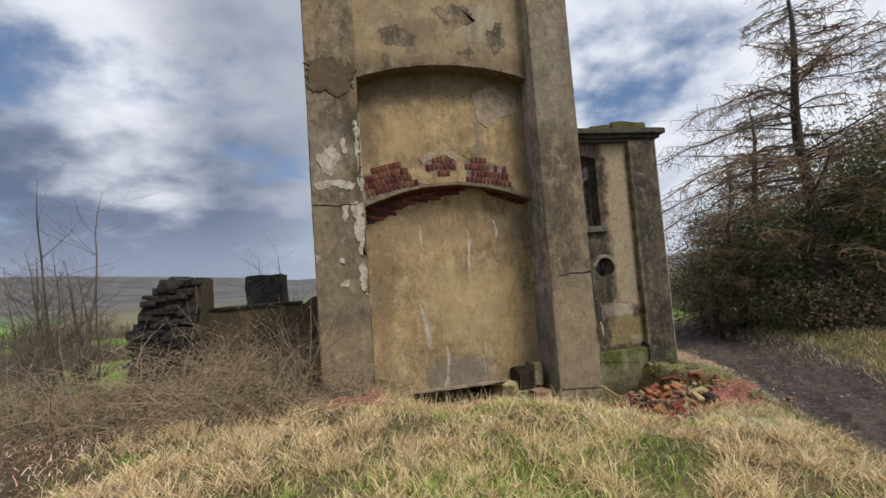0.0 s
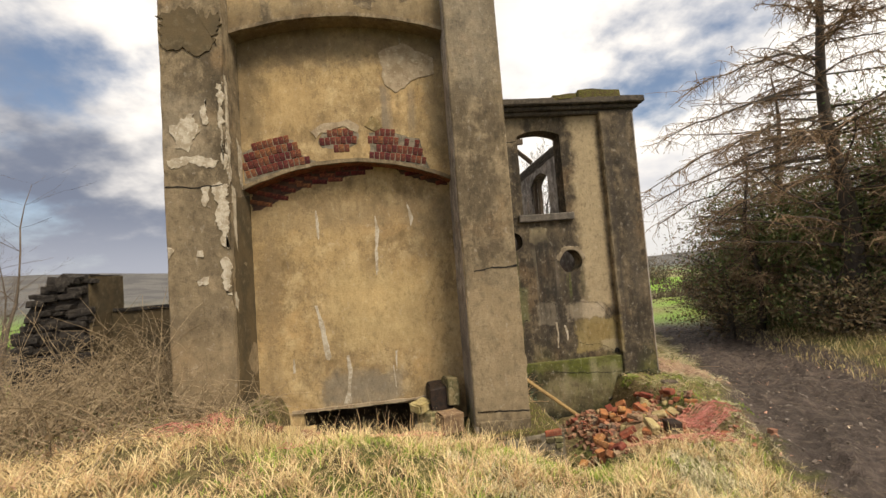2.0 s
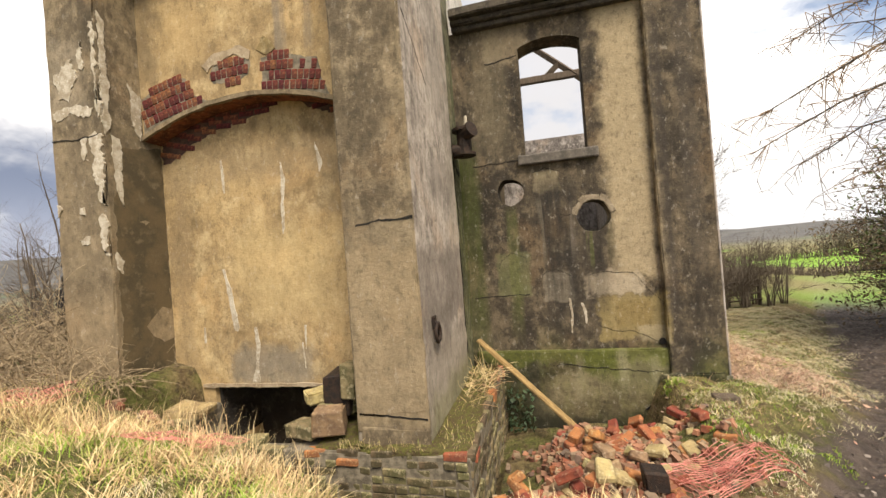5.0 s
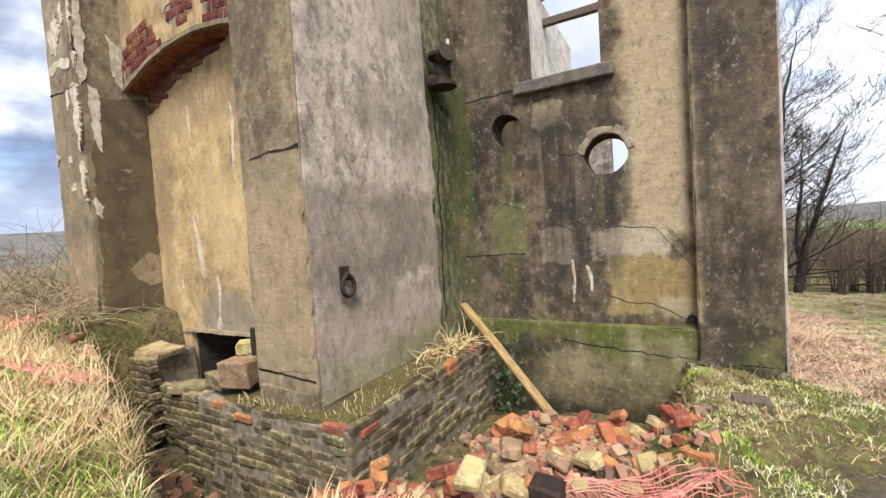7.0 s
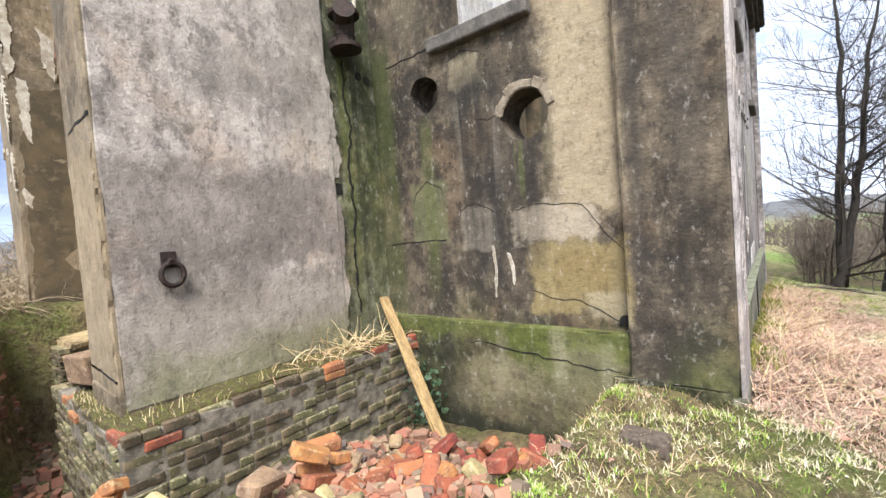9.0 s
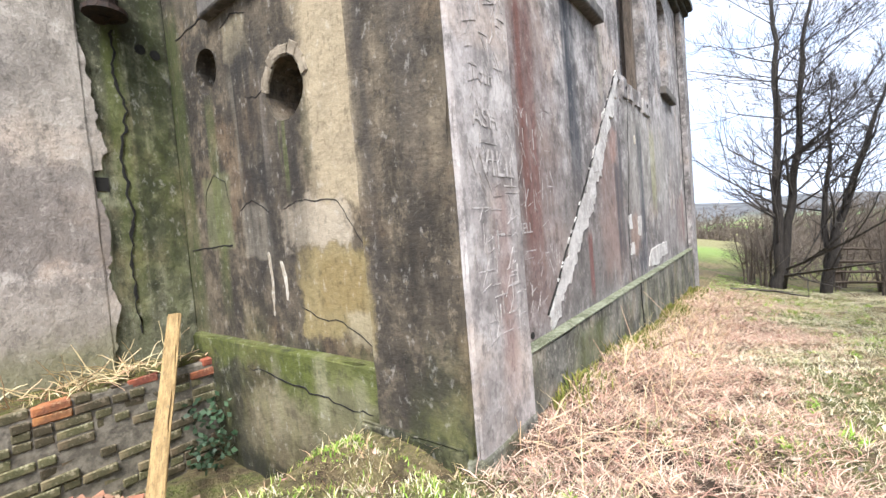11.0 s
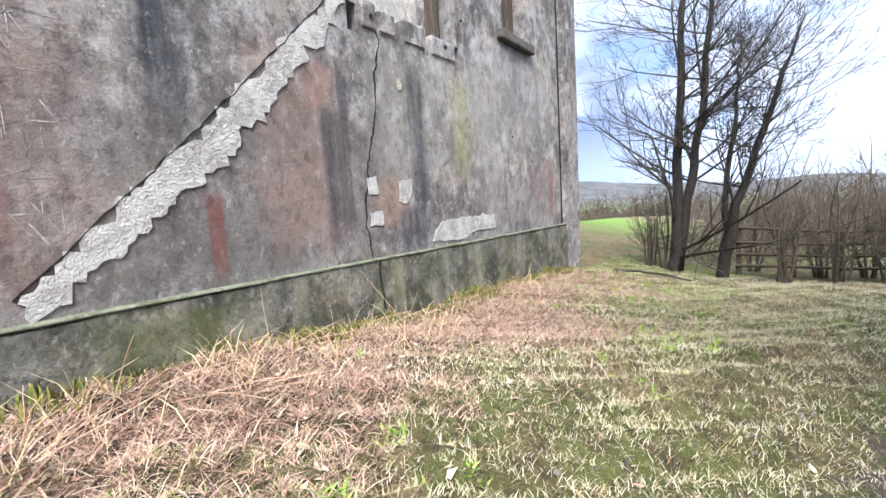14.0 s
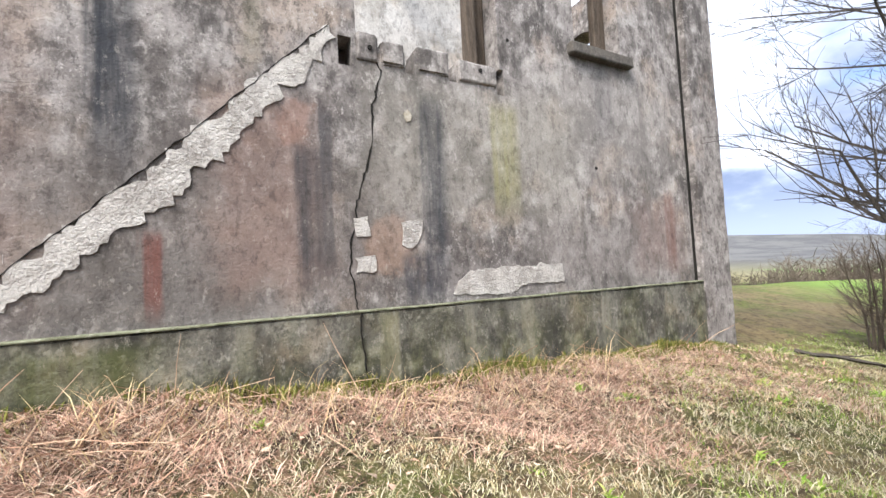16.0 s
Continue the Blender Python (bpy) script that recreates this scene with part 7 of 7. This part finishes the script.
def evergreen(x, y, h, w, seed, n=12000, name="evergreen_tree", mat=None, label="dark ivy-covered evergreen at the wood edge", size=0.075):
    base = Vector((x, y, gz(x, y) - 0.05))
    t = thing(name, base, label, "tree")
    rng = random.Random(seed)
    bm = bmesh.new()
    pts = wander(base, Vector((0, 0, 1)), h * 0.8, 6, rng, 0.08)
    tube(bm, pts, [0.13 * (1 - i / 8) for i in range(7)], 7)
    part("trunk", bm, BARK, t)
    leaves("crown", x, y, base.z + h * 0.5, w, w, h * 0.5, n, size, mat or FOLIAGE, seed, t, lumps=40)
    st = Sticks()
    for i in range(60):
        p = pts[rng.randint(1, 6)]
        st.add(wander(p, Vector((rng.uniform(-1, 1), rng.uniform(-1, 1), rng.uniform(-0.1, 0.7))), w * rng.uniform(0.7, 1.4), 5, rng, 0.18, 0.02), 0.02, 0.005)
    st.done("limb", BARK, t)
    return t


for i, (x, y, h, w) in enumerate(((15.6, 12.9, 4.6, 1.4), (16.6, 12.0, 6.5, 2.2), (17.2, 10.0, 6.0, 2.3), (19.5, 9.0, 7.5, 2.6), (18.6, 13.6, 7.0, 2.4), (15.2, 15.4, 5.2, 1.9), (17.5, 17.5, 6.0, 2.2), (20.5, 6.5, 7.0, 2.6), (18.8, 6.2, 4.0, 2.1), (22, 11, 9, 3.2))):
    evergreen(x, y, h, w, 70 + i)
for i, (x, y, h, w) in enumerate(((13.4, 14.8, 3.2, 1.5), (14.2, 11.6, 1.8, 1.3), (15.6, 10.6, 2.0, 1.5), (14.6, 16.8, 3.4, 1.6), (17.3, 8.2, 2.2, 1.7), (16.2, 18.6, 4.0, 1.9), (19.0, 5.0, 2.4, 1.8))):
    evergreen(x, y, h, w, 95 + i, 2600, "bush", BROWN_LEAF, "withered brown bramble bush at the wood edge", 0.07)
brambles(12.6, 20, 4, 18, 1500, 1.2, "bank_scrub", "bare brown scrub along the wood edge", SCRUB_TWIG, 9, lambda x, y: 5.2 < dtrack(x, y) < 9.5, (0.8, 2.4), 0.010)
for i in range(9):
    rng = random.Random(200 + i)
    a = i / 9
    bare_tree(20.5 + 9 * a + rng.uniform(-1, 1), 17 + 9 * rng.random(), rng.uniform(5, 8), 210 + i, 1, 0.09, "bare winter tree in the wood behind the track", mat=SCRUB_TWIG, depth=3)

# dry tall vegetation and hedges in the distance
brambles(7.5, 24, 22.5, 34, 3200, 2.2, "reed_bed", "tall dry tan reeds and scrub beyond the track", SCRUB_TWIG, 12, lambda x, y: not (dtrack(x, y) > -1.5 and dtrack(x, y) < 4), (1.0, 2.2), 0.012)
brambles(-26, -6, 14, 34, 2600, 1.8, "far_scrub", "brown winter scrub on the western slope", SCRUB_TWIG, 13, lambda x, y: not 0.47 < -x / y < 0.70, (1.2, 2.6), 0.016)
for i, (x0, y0, x1, y1, n, hgt) in enumerate(((-40, 44, 6, 52, 1500, 5.0), (8, 48, 60, 40, 1500, 4.5), (-60, 30, -30, 60, 900, 5.0), (-14, 95, 60, 88, 1300, 7.0), (-70, 90, -12, 100, 1300, 7.0), (30, 12, 60, 60, 900, 7.0))):
    st = Sticks()
    rng = random.Random(300 + i)
    for k in range(n):
        s = rng.random()
        x, y = x0 + (x1 - x0) * s + rng.gauss(0, 1.0), y0 + (y1 - y0) * s + rng.gauss(0, 1.0)
        h = hgt * rng.uniform(0.3, 1.0) * (0.6 + 0.5 * noise.noise(Vector((x * 0.12, y * 0.12, 1))))
        p = Vector((x, y, gz(x, y) - 0.2))
        pts = wander(p, Vector((rng.uniform(-.3, .3), rng.uniform(-.3, .3), 1)), h, 3, rng, 0.15)
        st.add(pts, 0.05, 0.02)
        for j in range(5):
            st.add(wander(pts[rng.randint(1, 3)], Vector((rng.uniform(-1, 1), rng.uniform(-1, 1), rng.uniform(0.1, 1))), h * rng.uniform(0.2, 0.4), 2, rng, 0.2), 0.03, 0.012)
    tagged(st.done("hedgerow", SCRUB_TWIG), "brown leafless hedgerow across the distant fields", "hedge", kind="stuff")

# ---------------------------------------------------------------- scratched writing on the corner
def word(text, y, z, size, face, seed=0):
    cu = bpy.data.curves.new("graffiti", "FONT")
    cu.body, cu.size, cu.extrude = text, size, 0.0008
    ob = new("graffiti", cu)
    ob.matrix_basis = pose(face, y, z, 90, 0, 90)
    bpy.context.view_layer.update()
    me = bpy.data.meshes.new_from_object(ob.evaluated_get(bpy.context.evaluated_depsgraph_get()))
    bpy.data.objects.remove(ob)
    me.transform(pose(face, y, z, 90, 0, 90))
    me.materials.clear()
    me.materials.append(SCRATCH)
    o = new("scratched_word", me)
    return adopt(o, hall)


word("Tom", 8.89, 1.72, 0.12, 6.7935)
word("ASH", 8.88, 1.49, 0.14, 6.7935)
word("WILL", 8.82, 1.24, 0.20, 6.7935)
word("HELL", 9.53, 0.91, 0.10, 6.6625)
rng = random.Random(77)
for i in range(210):
    on_pil = rng.random() < 0.6
    y, z = (rng.uniform(8.88, 9.28), rng.uniform(0.35, 2.3)) if on_pil else (rng.uniform(9.42, 10.2), rng.uniform(0.4, 1.8))
    L, a = rng.uniform(0.05, 0.16), rng.choice((0, 90, 90, 60, 120, 20))
    dy, dz = math.cos(radians(a)) * L / 2, math.sin(radians(a)) * L / 2
    wd = rng.choice((0.002, 0.003, 0.006))
    patch("scratch", [(y - dy, z - dz), (y + dy, z + dz), (y + dy + wd * abs(math.sin(radians(a))) + 0.001, z + dz + wd * abs(math.cos(radians(a)))), (y - dy + wd, z - dz + wd * abs(math.cos(radians(a))))], "x", 6.791 if on_pil else 6.66, 0.0018, SCRATCH, hall, seed=i, amp=0.003, step=0.04)
